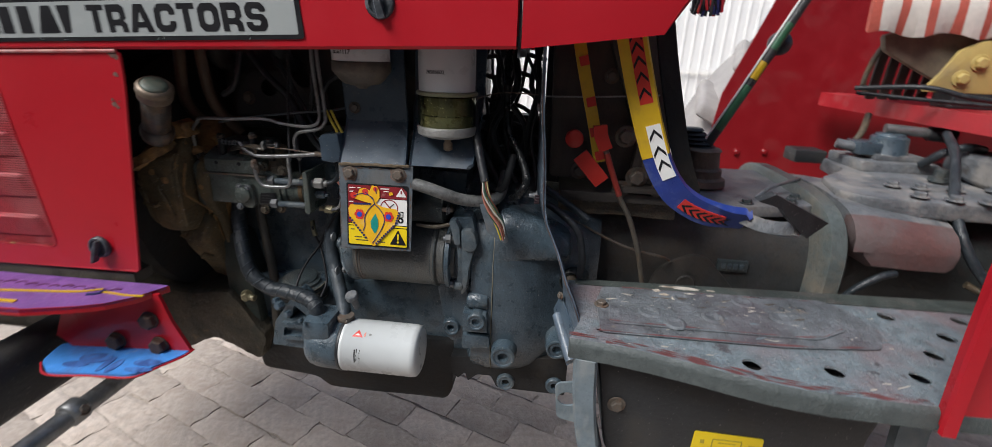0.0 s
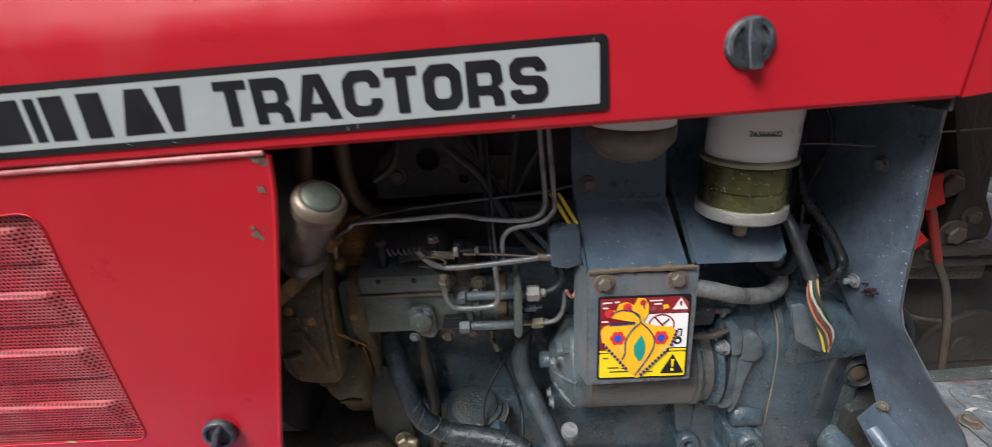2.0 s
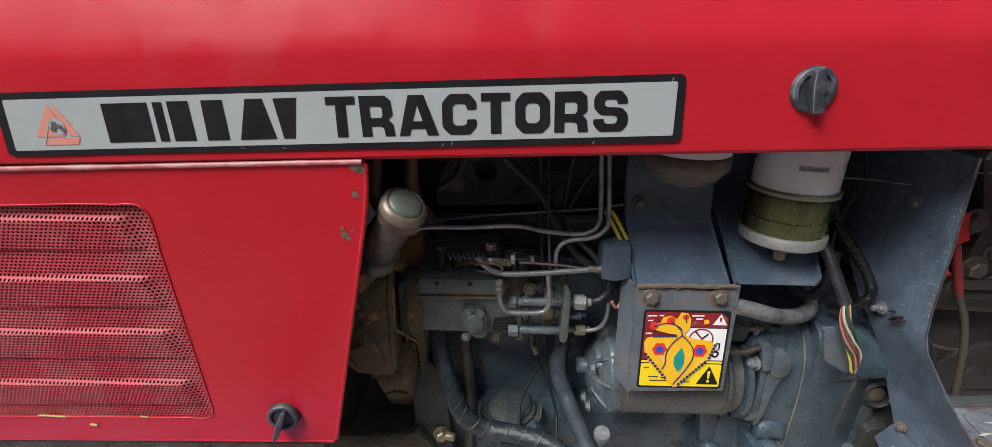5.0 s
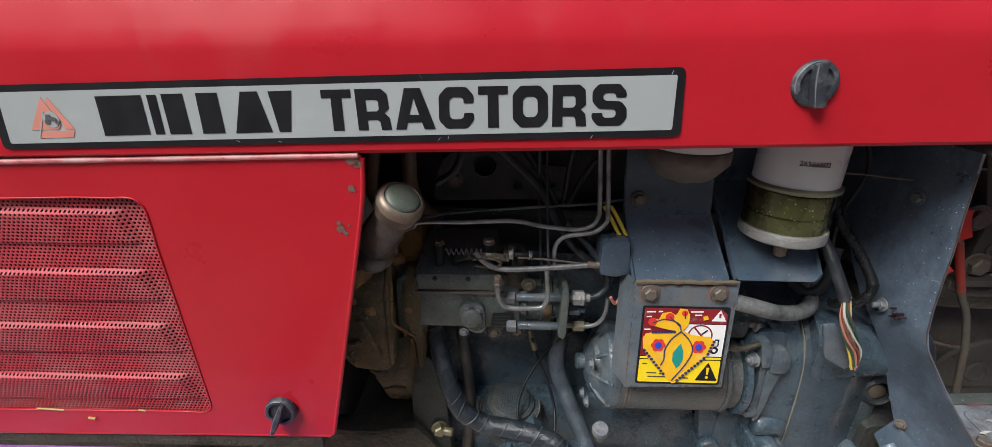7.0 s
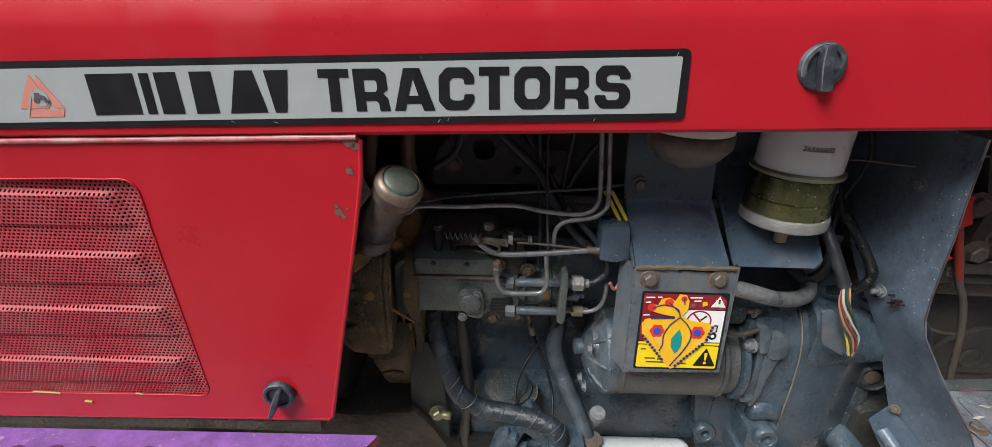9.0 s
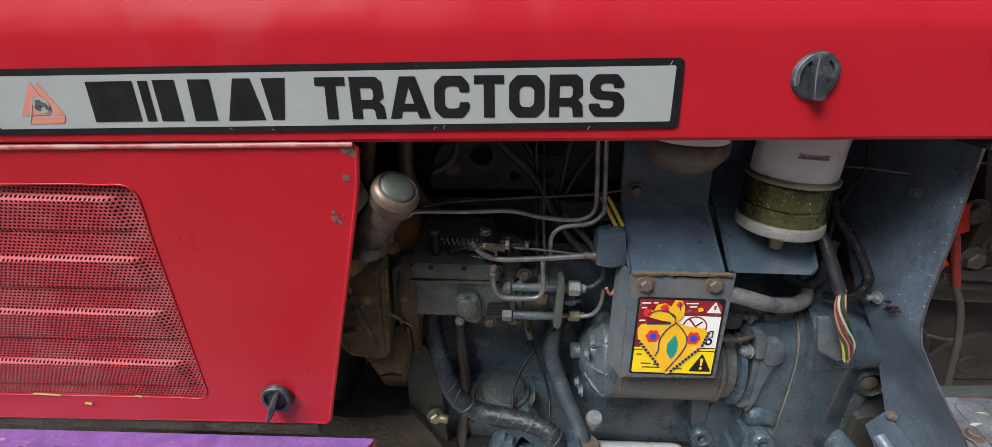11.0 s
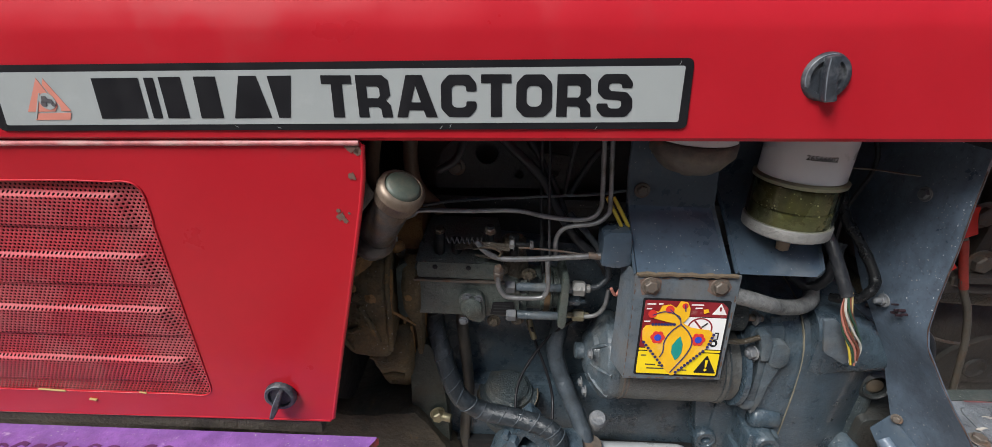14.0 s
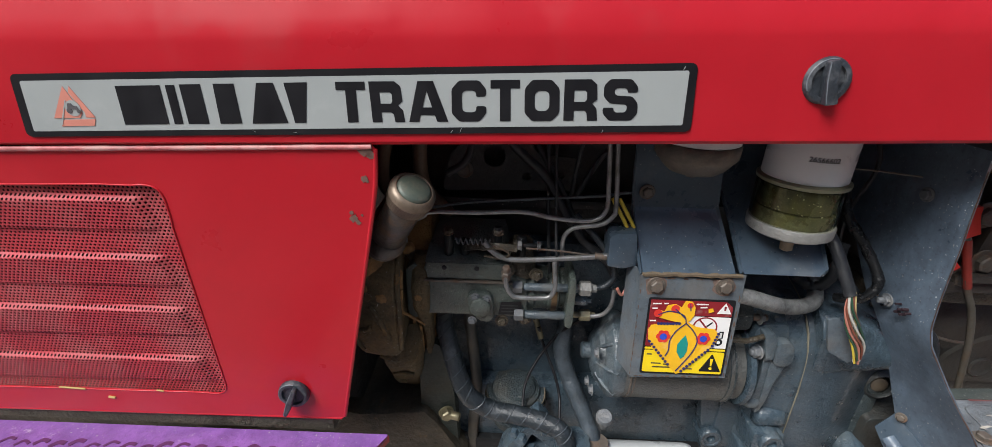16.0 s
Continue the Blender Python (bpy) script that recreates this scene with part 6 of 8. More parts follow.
def build_rear():
    """Gearbox, lift cover, levers, fenders, seat and what shows behind them."""
    bm = bmesh.new()
    secs = []
    for x, zb in ((0.812, 0.918), (0.830, 0.888), (0.848, 0.868), (0.91, 0.866), (0.964, 0.866), (0.972, 0.874)):
        k = 0.10 * max(0, x - 0.85)
        secs.append([(x, 0.30, zb), (x, 0.222, zb + 0.002), (x, 0.208, zb + 0.008), (x, 0.204, 0.900), (x, 0.205, 0.918 - k), (x, 0.212, 0.932 - k), (x, 0.2225, 0.944 - k), (x, 0.239, 0.9535 - k), (x, 0.30, 0.93 - k)])
    loft(bm, secs)
    rough(bm, 0.0012, 20)
    part("side_cover", bm, BROWN_PAINT, tractor, "faded red-brown painted gearbox cover", 35)
    bm = bmesh.new()
    secs = []
    for x in (0.812, 0.84, 0.87, 0.91, 0.95, 0.974):
        k = 0.10 * max(0, x - 0.85)
        secs.append([(x, 0.32, 0.90 - k), (x, 0.230, 0.940 - k), (x, 0.240, 0.9545 - k), (x, 0.255, 0.960 - k), (x, 0.275, 0.964 - k), (x, 0.32, 0.968 - k), (x, 0.42, 0.970 - k), (x, 0.52, 0.955 - k), (x, 0.52, 0.90 - k)])
    loft(bm, secs)
    rough(dense(bm, 1), 0.0014, 30)
    part("cover_top", bm, GREY_PALE, tractor, "pale dusty rounded top of the gearbox cover", 50)
    bm = bmesh.new()
    secs = []
    for x, r, c in ((0.80, 0.15, 0.78), (0.9, 0.15, 0.78), (0.985, 0.16, 0.79), (1.05, 0.175, 0.79), (1.3, 0.19, 0.79)):
        secs.append([(x, 0.46 - r * 1.1 * math.copysign(abs(math.cos(a)) ** 0.7, math.cos(a)), c + r * math.copysign(abs(math.sin(a)) ** 0.5, math.sin(a))) for a in [k * math.pi / 20 for k in range(40)]])
    loft(bm, secs)
    rough(bm, 0.003, 12)
    # dark grey here paints the shade behind the red cover
    part("gearbox", bm, GREY_DARK, tractor, "dusty grey gearbox casting, darkened for the shade on it", 50)
    bm = bmesh.new()
    prism(bm, rounded([(0.815, 0.300), (0.86, 0.262), (0.98, 0.245), (1.5, 0.240), (1.5, 0.62), (0.945, 0.62), (0.93, 0.49), (0.84, 0.40)], 0.02), 0.950, 0.979, 0.005, plane="xy")
    rough(dense(bm, 2), 0.0015, 20)
    top = part("lift_cover", bm, GREY_PALE, tractor, "pale dusty lift cover with bolts")
    for x, y in ((0.93, 0.27), (0.975, 0.256), (1.02, 0.25), (1.07, 0.25), (1.12, 0.25), (1.03, 0.33), (1.10, 0.34), (0.93, 0.34), (0.97, 0.33)):
        bolt(top, (x, y, 0.983), 0.0095, (0, 0, 1), GREY_PALE)
    # dusty deck round the gear lever
    bm = bmesh.new()
    prism(bm, rounded([(0.53, 0.29), (0.60, 0.255), (0.70, 0.262), (0.785, 0.29), (0.79, 0.56), (0.53, 0.56)], 0.02), 0.930, 0.950, 0.004, plane="xy")
    deck = part("top_deck", bm, GREY_PALE, tractor, "pale dusty deck around the gear lever")
    for x, y in ((0.66, 0.275), (0.70, 0.29), (0.745, 0.30), (0.765, 0.33), (0.715, 0.33)):
        bolt(deck, (x, y, 0.950), 0.0085, (0, 0, 1), GREY_DUSTY)
    bm = bmesh.new()
    tube(bm, [(0.69, 0.31, 0.952), (0.72, 0.33, 0.968), (0.76, 0.36, 0.972), (0.80, 0.40, 0.972)], 0.0035, 8)
    part("pipe", bm, STEEL, deck)
    bm = bmesh.new()
    box(bm, (0.95, 0.47, 0.978), (1.10, 0.60, 1.0), 0.004)
    box(bm, (0.985, 0.49, 0.998), (1.08, 0.58, 1.012), 0.004)
    tower = part("valve_tower", bm, GREY_PALE, tractor, "pale dusty valve tower")
    bm = bmesh.new()
    lathe(bm, (1.025, 0.53, 1.01), (0, 0, 1), [(0, 0.040), (0.003, 0.038), (0.035, 0.034), (0.037, 0.028), (0.042, 0.026), (0.044, 0.016)], 24)
    box(bm, (0.955, 0.50, 1.008), (1.0, 0.56, 1.035), 0.006)
    part("housing", bm, GREY, tower)
    bm = bmesh.new()
    tube(bm, [(1.01, 0.53, 1.062), (1.06, 0.52, 1.060), (1.12, 0.51, 1.056)], 0.0105, 12, 3)
    part("spool", bm, STEEL, tower, "worn steel spool rod")
    bm = bmesh.new()
    tube(bm, [(1.085, 0.515, 1.058), (1.13, 0.505, 1.055)], 0.0145, 12, 3)
    part("spool_sleeve", bm, RUBBER, tower)
    bm = bmesh.new()
    tube(bm, [(0.925, 0.535, 1.026), (0.96, 0.525, 1.020), (1.0, 0.515, 1.014)], 0.010, 8, 2)
    part("lever_end", bm, GREY_PALE, tower)
    bm = bmesh.new()
    tube(bm, [(0.965, 0.55, 1.02), (0.985, 0.56, 1.05), (1.0, 0.58, 1.085)], 0.007, 8, 3)
    part("link", bm, OILY, tower)
    bm = bmesh.new()
    box(bm, (0.88, 0.60, 0.965), (0.95, 0.66, 0.995), 0.005)
    part("small_block", bm, CHARCOAL, tractor)
    bm = bmesh.new()
    box(bm, (1.10, 0.30, 0.98), (1.26, 0.48, 1.035), 0.018, 3)
    rough(dense(bm, 3), 0.004, 22)
    part("rocker_casting", bm, GREY_PALE, tractor, "pale dusty rocker casting")
    for x, y, z, r in ((1.085, 0.285, 0.983, 0.014), (1.125, 0.275, 0.983, 0.014), (1.05, 0.40, 0.983, 0.012)):
        bm = bmesh.new()
        lathe(bm, (x, y, z), (0, 0, 1), [(0, r * 1.5), (0.008, r * 1.4), (0.010, r), (0.022, r), (0.025, r * 0.7)], 8)
        part("plug", bm, GREY_DUSTY, top)
    for a in ([(1.065, 0.44, 1.067), (1.045, 0.38, 1.039), (1.005, 0.3, 0.986), (0.984, 0.24, 0.941), (0.999, 0.21, 0.893), (1.027, 0.19, 0.854)], [(1.06, 0.47, 1.0), (1.07, 0.44, 1.03), (1.10, 0.43, 1.045), (1.14, 0.44, 1.04)]):
        bm = bmesh.new()
        tube(bm, a, 0.008, 10, wobble=0.08)
        part("hydraulic_hose", bm, HOSE, tractor, "dusty grey hydraulic hose")
    bm = bmesh.new()
    tube(bm, [(0.81, 0.215, 0.79), (0.83, 0.2, 0.835), (0.86, 0.2, 0.86), (0.89, 0.21, 0.865)], 0.006, 8)
    part("breather_hose", bm, HOSE, tractor)
    for k in (0, 0.03):
        bm = bmesh.new()
        tube(bm, [(1.0, 0.21, 0.885 - k), (1.06, 0.18, 0.86 - k), (1.12, 0.15, 0.845 - k)], 0.006, 8)
        part("pipe", bm, OILY, tractor)
    # gear levers
    bm = bmesh.new()
    lathe(bm, (0.605, 0.385, 0.955), (0, 0, 1), [(0, 0.05), (0.012, 0.048), (0.016, 0.04), (0.03, 0.04), (0.034, 0.034), (0.062, 0.031), (0.066, 0.034), (0.07, 0.03)], 28)
    base = part("lever_turret", bm, material("dusty_brown_turret", (0.11, 0.085, 0.062), 0.6, vary=0.35, dirt=(0.26, 0.22, 0.17), dirt_amount=0.45, dirt_scale=16, bump=0.4), tractor, "brown soiled gear lever turret")
    bm = bmesh.new()
    for i in range(5):
        lathe(bm, (0.60 - i * 0.004, 0.40, 1.02 + i * 0.008), (0, 0, 1), [(0, 0.028 - i * 0.003), (0.004, 0.032 - i * 0.003), (0.008, 0.028 - i * 0.003)], 20)
    part("boot", bm, RUBBER, base, "black ribbed rubber boot")
    bm = bmesh.new()
    tube(bm, [(0.607, 0.385, 1.02), (0.622, 0.386, 1.055), (0.66, 0.388, 1.135), (0.735, 0.392, 1.30)], 0.0085, 12)
    lev = part("gear_lever", bm, CHARCOAL, tractor, "dark gear lever wrapped in green, yellow and white tape")
    for lo, hi in ((0.02, 0.36), (0.62, 0.80)):
        bm = bmesh.new()
        a, c = Vector((0.622, 0.386, 1.055)), Vector((0.735, 0.392, 1.30))
        tube(bm, [a.lerp(c, lo), a.lerp(c, (lo + hi) / 2), a.lerp(c, hi)], 0.0091, 12, 2)
        part("green_tape", bm, LEVER_M, lev)
    bm = bmesh.new()
    tube(bm, [(0.598, 0.381, 1.03), (0.612, 0.382, 1.06), (0.650, 0.383, 1.14), (0.7245, 0.388, 1.30)], 0.0019, 8)
    part("white_tape", bm, WHITE_INK, lev)
    bm = bmesh.new()
    tube(bm, [(0.668, 0.388, 1.155), (0.682, 0.3893, 1.185)], 0.0092, 10, 2)
    part("yellow_tape", bm, TAPE_YELLOW, lev)
    bm = bmesh.new()
    tube(bm, [(0.614, 0.41, 1.02), (0.664, 0.415, 1.125), (0.712, 0.42, 1.212)], 0.007, 10)
    lev2 = part("range_lever", bm, CHARCOAL, tractor, "dark range lever with a ball knob")
    bm = bmesh.new()
    bmesh.ops.create_uvsphere(bm, u_segments=20, v_segments=12, radius=0.021, matrix=Matrix.Translation((0.715, 0.42, 1.218)))
    part("ball_knob", bm, PLASTIC, lev2)
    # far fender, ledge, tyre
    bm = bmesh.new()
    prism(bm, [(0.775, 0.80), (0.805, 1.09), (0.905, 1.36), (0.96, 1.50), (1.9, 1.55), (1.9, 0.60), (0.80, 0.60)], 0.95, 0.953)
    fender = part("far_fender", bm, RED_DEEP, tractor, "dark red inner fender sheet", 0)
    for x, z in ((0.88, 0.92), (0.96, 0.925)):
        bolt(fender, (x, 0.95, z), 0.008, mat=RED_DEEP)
    bm = bmesh.new()
    loft(bm, [[(x0, y, 1.110), (x0 - 0.001, y - 0.002, 1.075), (x0 + 0.006, y, 1.075), (1.7, y, 1.075), (1.7, y, 1.110)] for x0, y in ((1.053, 0.90), (1.059, 0.80), (1.071, 0.60), (1.084, 0.40), (1.097, 0.20), (1.105, 0.08))])
    part("seat_ledge", bm, RED_OLD, tractor, "dusty red ledge below the seat", 0)
    bm = bmesh.new()
    lathe(bm, (1.42, 1.0, 0.72), (0, 1, 0), [(0, 0.60), (0.03, 0.66), (0.12, 0.70), (0.25, 0.70), (0.32, 0.64), (0.34, 0.56)], 64)
    wheel = part("rear_wheel", bm, TYRE_M, tractor, "dusty pale rear tyre with deep lugs")
    for i in range(28):
        a = 2 * math.pi * i / 28
        bm = bmesh.new()
        box(bm, (-0.024, 1.0, 0.60), (0.024, 1.16, 0.735), 0.018, 3)
        for v in bm.verts:
            v.co.x += (v.co.y - 1.0) * 0.5
        bmesh.ops.transform(bm, verts=bm.verts, matrix=Matrix.Translation((1.42, 0, 0.72)) @ Matrix.Rotation(a, 4, "Y"))
        part("lug", bm, TYRE_M, wheel)
    # near fender edge
    bm = bmesh.new()
    secs = [[(x, -0.112, z), (x + 0.0135, -0.113, z), (x + 0.0155, -0.09, z), (x + 0.5, -0.085, z), (x + 0.5, -0.082, z), (x + 0.012, -0.084, z), (x + 0.010, -0.106, z), (x, -0.106, z)] for x, z in ((0.752, 0.812), (0.746, 0.90), (0.741, 1.0), (0.745, 1.15), (0.78, 1.35))]
    loft(bm, secs)
    part("near_fender", bm, RED, tractor, "red fender with a folded front edge", 0)
    # seat
    seat = tagged(new("driver_seat"), "sprung seat frame with a worn yellow pan")
    seat.parent = tractor
    bm = bmesh.new()
    prism(bm, rounded([(1.035, 1.141), (1.058, 1.175), (1.081, 1.220), (1.12, 1.238), (1.35, 1.242), (1.35, 1.141)], 0.006), 0.50, 0.506, 0.002)
    part("side_plate", bm, YELLOW_OLD, seat, "old yellow painted seat plate")
    bm = bmesh.new()
    prism(bm, rounded([(0.955, 1.244), (0.966, 1.214), (1.04, 1.178), (1.10, 1.150), (1.35, 1.145), (1.35, 1.25), (0.98, 1.252)], 0.008), 0.53, 0.548, 0.004)
    part("seat_pan", bm, material("dusty_brown_pan", (0.20, 0.155, 0.11), 0.6, vary=0.3, dirt=(0.12, 0.085, 0.06), dirt_amount=0.5, dirt_scale=14), seat, "dusty brown seat pan")
    for x, z in ((1.122, 1.198), (1.098, 1.168), (1.155, 1.212)):
        bolt(seat, (x, 0.50, z), 0.011, mat=YELLOW_OLD)
    bm = bmesh.new()
    tube(bm, [(0.992, 0.60, 1.128), (0.982, 0.60, 1.15), (0.990, 0.60, 1.20), (1.012, 0.60, 1.25)], 0.006, 8)
    part("spring_frame", bm, OILY, seat, "rusty spring frame")
    for i in range(5):
        bm = bmesh.new()
        x = 1.003 + i * 0.026
        prism(bm, rounded([(x, 1.115), (x + 0.019, 1.115), (x + 0.023, 1.25), (x + 0.004, 1.25)], 0.003), 0.612, 0.620, 0.0015)
        part("slat", bm, DASH_M, seat, "brown soiled seat frame slat")
    bm = bmesh.new()
    tube(bm, [(0.94, 0.55, 1.14), (1.02, 0.47, 1.15), (1.09, 0.44, 1.135), (1.2, 0.42, 1.125)], 0.005, 8)
    tube(bm, [(0.95, 0.56, 1.13), (1.05, 0.5, 1.125), (1.2, 0.44, 1.12)], 0.004, 8)
    part("wire", bm, RUBBER, seat, "black cables")
    bm = bmesh.new()
    box(bm, (1.098, 0.50, 1.1105), (1.34, 0.56, 1.142), 0.005)
    part("bracket", bm, CHARCOAL, seat)
    cover = thing("seat_cover", "red and white striped cloth seat cover", "seat cover")
    for i in range(24):
        x = 0.905 + i * 0.0165
        bm = bmesh.new()
        s = [[(x + k * 0.0166, 0.50 - 0.006 * math.sin(i * 1.3 + k), 1.245 + 0.006 * math.sin(i * 0.9 + k)), (x + k * 0.0166 - 0.008, 0.49, 1.29), (x + k * 0.0166, 0.51, 1.34), (x + k * 0.0166, 0.65, 1.37), (x + k * 0.0166, 0.65, 1.36), (x + k * 0.0166, 0.52, 1.33), (x + k * 0.0166, 0.51, 1.25)] for k in (0, 1)]
        loft(bm, s)
        part("stripe", bm, (CLOTH_RED, CLOTH_WHITE, CLOTH_WHITE)[i % 3], cover, smooth=60)
    tassel = thing("tassel", "dark woollen tassel with orange and red threads", "tassel")
    random.seed(3)
    for i in range(40):
        bm = bmesh.new()
        x, y = random.uniform(0.546, 0.594), random.uniform(0.39, 0.41)
        tube(bm, [(x, y, 1.33), (x + random.uniform(-0.004, 0.004), y, 1.29), (x + random.uniform(-0.006, 0.006), y, 1.258 + random.uniform(0, 0.012))], 0.0028, 5, 3)
        part("thread", bm, (NAVY, INK, RED_OLD, material("orange_wool", (0.5, 0.12, 0.02), 0.9) if i == 3 else RUBBER)[i % 4], tassel)


build_rear()


# ---- engine accessories ----
def build_far_side():
    """What closes the bay behind the engine."""
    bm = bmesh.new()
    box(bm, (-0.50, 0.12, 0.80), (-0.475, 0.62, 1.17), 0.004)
    part("fan_shroud", bm, CAVITY, tractor, "fan shroud coloured with the cavity's shade")
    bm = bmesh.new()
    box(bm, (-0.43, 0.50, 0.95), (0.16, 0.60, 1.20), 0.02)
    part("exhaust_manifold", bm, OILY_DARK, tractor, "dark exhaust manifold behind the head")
    bm = bmesh.new()
    box(bm, (-1.3, 0.655, 0.81), (-0.30, 0.66, 1.17), 0.001)
    part("far_side_panel", bm, RED_OLD, tractor)
    bm = bmesh.new()
    box(bm, (0.155, 0.46, 0.90), (0.30, 0.50, 1.06), 0.004)
    part("far_cover", bm, CHARCOAL, tractor)


build_far_side()


def build_pump():
    pump_mat = material("olive_grey_pump_paint", (0.072, 0.090, 0.080), 0.32, vary=0.42, scale=34, dirt=(0.095, 0.085, 0.062), dirt_amount=0.36, dirt_scale=24, bump=0.35, bump_scale=300, coat=0.15, crust=((0.15, 0.085, 0.034), 0.66, 36.0), speck=0.2)
    bm = bmesh.new()
    prism(bm, rounded([(-0.282, 0.930), (-0.275, 0.921), (-0.147, 0.921), (-0.143, 0.930), (-0.146, 0.975), (-0.166, 0.982), (-0.166, 0.997), (-0.172, 1.003), (-0.268, 1.0), (-0.274, 0.993), (-0.284, 0.975)], 0.004), 0.158, 0.225, 0.005)
    pump = part("injection_pump", bm, pump_mat, tractor, "grey rotary injection pump with oily stains")
    bm = bmesh.new()
    box(bm, (-0.272, 0.1545, 0.977), (-0.168, 0.165, 0.9995), 0.003)
    part("governor_cover", bm, pump_mat, pump)
    bm = bmesh.new()
    box(bm, (-0.276, 0.153, 0.9725), (-0.164, 0.16, 0.9755), 0.001)
    part("cover_seam", bm, BOLT, pump)
    bm = bmesh.new()
    loft(bm, [[(-0.273, 0.156, 0.9990), (-0.167, 0.156, 0.9990), (-0.167, 0.160, 1.0020), (-0.273, 0.160, 1.0020)], [(-0.271, 0.176, 1.0020), (-0.169, 0.176, 1.0020), (-0.169, 0.178, 1.0110), (-0.271, 0.178, 1.0110)], [(-0.266, 0.212, 1.0050), (-0.172, 0.212, 1.0050), (-0.172, 0.212, 1.0240), (-0.266, 0.212, 1.0240)], [(-0.262, 0.235, 1.0050), (-0.176, 0.235, 1.0050), (-0.176, 0.235, 1.0260), (-0.262, 0.235, 1.0260)]])
    rough(dense(bm, 2), 0.0008, 60)
    part("top_cover", bm, pump_mat, pump)
    for x in (-0.2495, -0.209):
        bm = bmesh.new()
        rod(bm, (x, 0.1548, 0.993), (x, 0.1535, 0.993), 0.0032, 12)
        part("screw", bm, INK, pump)
    bm = bmesh.new()
    prism(bm, rounded([(-0.300, 0.918), (-0.300, 0.985), (-0.288, 0.995), (-0.276, 0.985), (-0.276, 0.925), (-0.288, 0.910)], 0.006), 0.160, 0.24, 0.005)
    part("drive_flange", bm, pump_mat, pump, "rust-stained drive flange")
    # round end of the pump
    bm = bmesh.new()
    lathe(bm, (-0.148, 0.192, 0.948), (1, 0, 0), [(0, 0.030), (0.012, 0.0315), (0.014, 0.0285), (0.03, 0.0285), (0.032, 0.031), (0.044, 0.031), (0.046, 0.027), (0.058, 0.027)], 32)
    part("pump_head", bm, pump_mat, pump)
    bm = bmesh.new()
    lathe(bm, (-0.113, 0.192, 0.948), (1, 0, 0), [(0, 0.0318), (0.006, 0.0322), (0.007, 0.0318)], 32)
    part("seal_band", bm, material("brass_band", (0.16, 0.10, 0.05), 0.5, 0.3, vary=0.4, scale=60, dirt=(0.06, 0.055, 0.05), dirt_amount=0.4, dirt_scale=40), pump, "brassy seal band")
    bm = bmesh.new()
    prism(bm, rounded([(-0.096, 0.918), (-0.0945, 0.97), (-0.094, 0.988), (-0.087, 0.990), (-0.0855, 0.975), (-0.0855, 0.921), (-0.089, 0.914)], 0.003), 0.146, 0.21, 0.002)
    part("end_flange", bm, pump_mat, pump)
    for z, x0, x1, y in ((0.927, -0.147, -0.088, 0.157), (0.9665, -0.150, -0.070, 0.160)):
        bm = bmesh.new()
        rod(bm, (x0, y, z), (x1, y, z), 0.0055, 12)
        part("fuel_union", bm, GREY_RUB, pump)
        bolt(pump, (x0, y, z), 0.0085, (-1, 0, 0), BOLT_GREY, washer=1.0, high=1.4)
    # brass nuts of the delivery pipes
    for p, r, m in (((-0.080, 0.160, 0.9675), 0.0098, ALLOY), ((-0.074, 0.175, 0.917), 0.0078, ZINC), ((-0.083, 0.168, 0.945), 0.007, GREY)):
        bm = bmesh.new()
        lathe(bm, p, (1, 0, 0), [(0, r * 0.85), (0.002, r), (0.014, r), (0.016, r * 0.8)], 6)
        rod(bm, (p[0] - 0.01, p[1], p[2]), (p[0] + 0.022, p[1], p[2]), r * 0.55, 12)
        part("union_nut", bm, m, pump, "metal union nut", 20)
    bm = bmesh.new()
    lathe(bm, (-0.1726, 0.147, 0.982), (0, -0.25, 1), [(0, 0.0040), (0.002, 0.0056), (0.010, 0.0056), (0.011, 0.0066), (0.015, 0.0066), (0.016, 0.0054), (0.022, 0.0052), (0.024, 0.0036)], 6)
    part("banjo_union", bm, BOLT, pump, "worn grey pipe union", 20)
    # oval timing plate and maker's plate
    bm = bmesh.new()
    prism(bm, rounded([(-0.221, 0.955), (-0.212, 0.962), (-0.192, 0.960), (-0.188, 0.952), (-0.186, 0.925), (-0.192, 0.917), (-0.206, 0.919), (-0.218, 0.935)], 0.007), 0.149, 0.16, 0.003)
    oval = part("timing_plate", bm, pump_mat, pump)
    bm = bmesh.new()
    rod(bm, (-0.204, 0.150, 0.942), (-0.204, 0.143, 0.942), 0.0135, 22)
    part("plug", bm, pump_mat, oval)
    for x, z in ((-0.210, 0.955), (-0.196, 0.953), (-0.214, 0.920)):
        bolt(pump, (x, 0.149, z), 0.0042, mat=BOLT_GREY)
    bm = bmesh.new()
    prism(bm, rounded([(-0.181, 0.9265), (-0.178, 0.944), (-0.152, 0.946), (-0.150, 0.9265)], 0.002), 0.1555, 0.157)
    part("data_plate", bm, INK, pump, "black data plate")
    for i in range(3):
        bm = bmesh.new()
        box(bm, (-0.177, 0.1550, 0.9305 + i * 0.0045), (-0.156, 0.1554, 0.9318 + i * 0.0045))
        part("print_bar", bm, GREY_DARK, pump)
    for x, z in ((-0.176, 0.914), (-0.146, 0.9185), (-0.17, 0.99), (-0.135, 0.985)):
        bolt(pump, (x, 0.160, z), 0.0062, mat=OILY)
    bm = bmesh.new()
    lathe(bm, (-0.155, 0.185, 0.975), (0, 0, 1), [(0, 0.022), (0.012, 0.020), (0.03, 0.016), (0.045, 0.0155), (0.048, 0.012)], 24)
    part("shaft_housing", bm, OILY, pump, "oil-stained shaft housing")
    # control levers on the pump
    lev = bmesh.new()
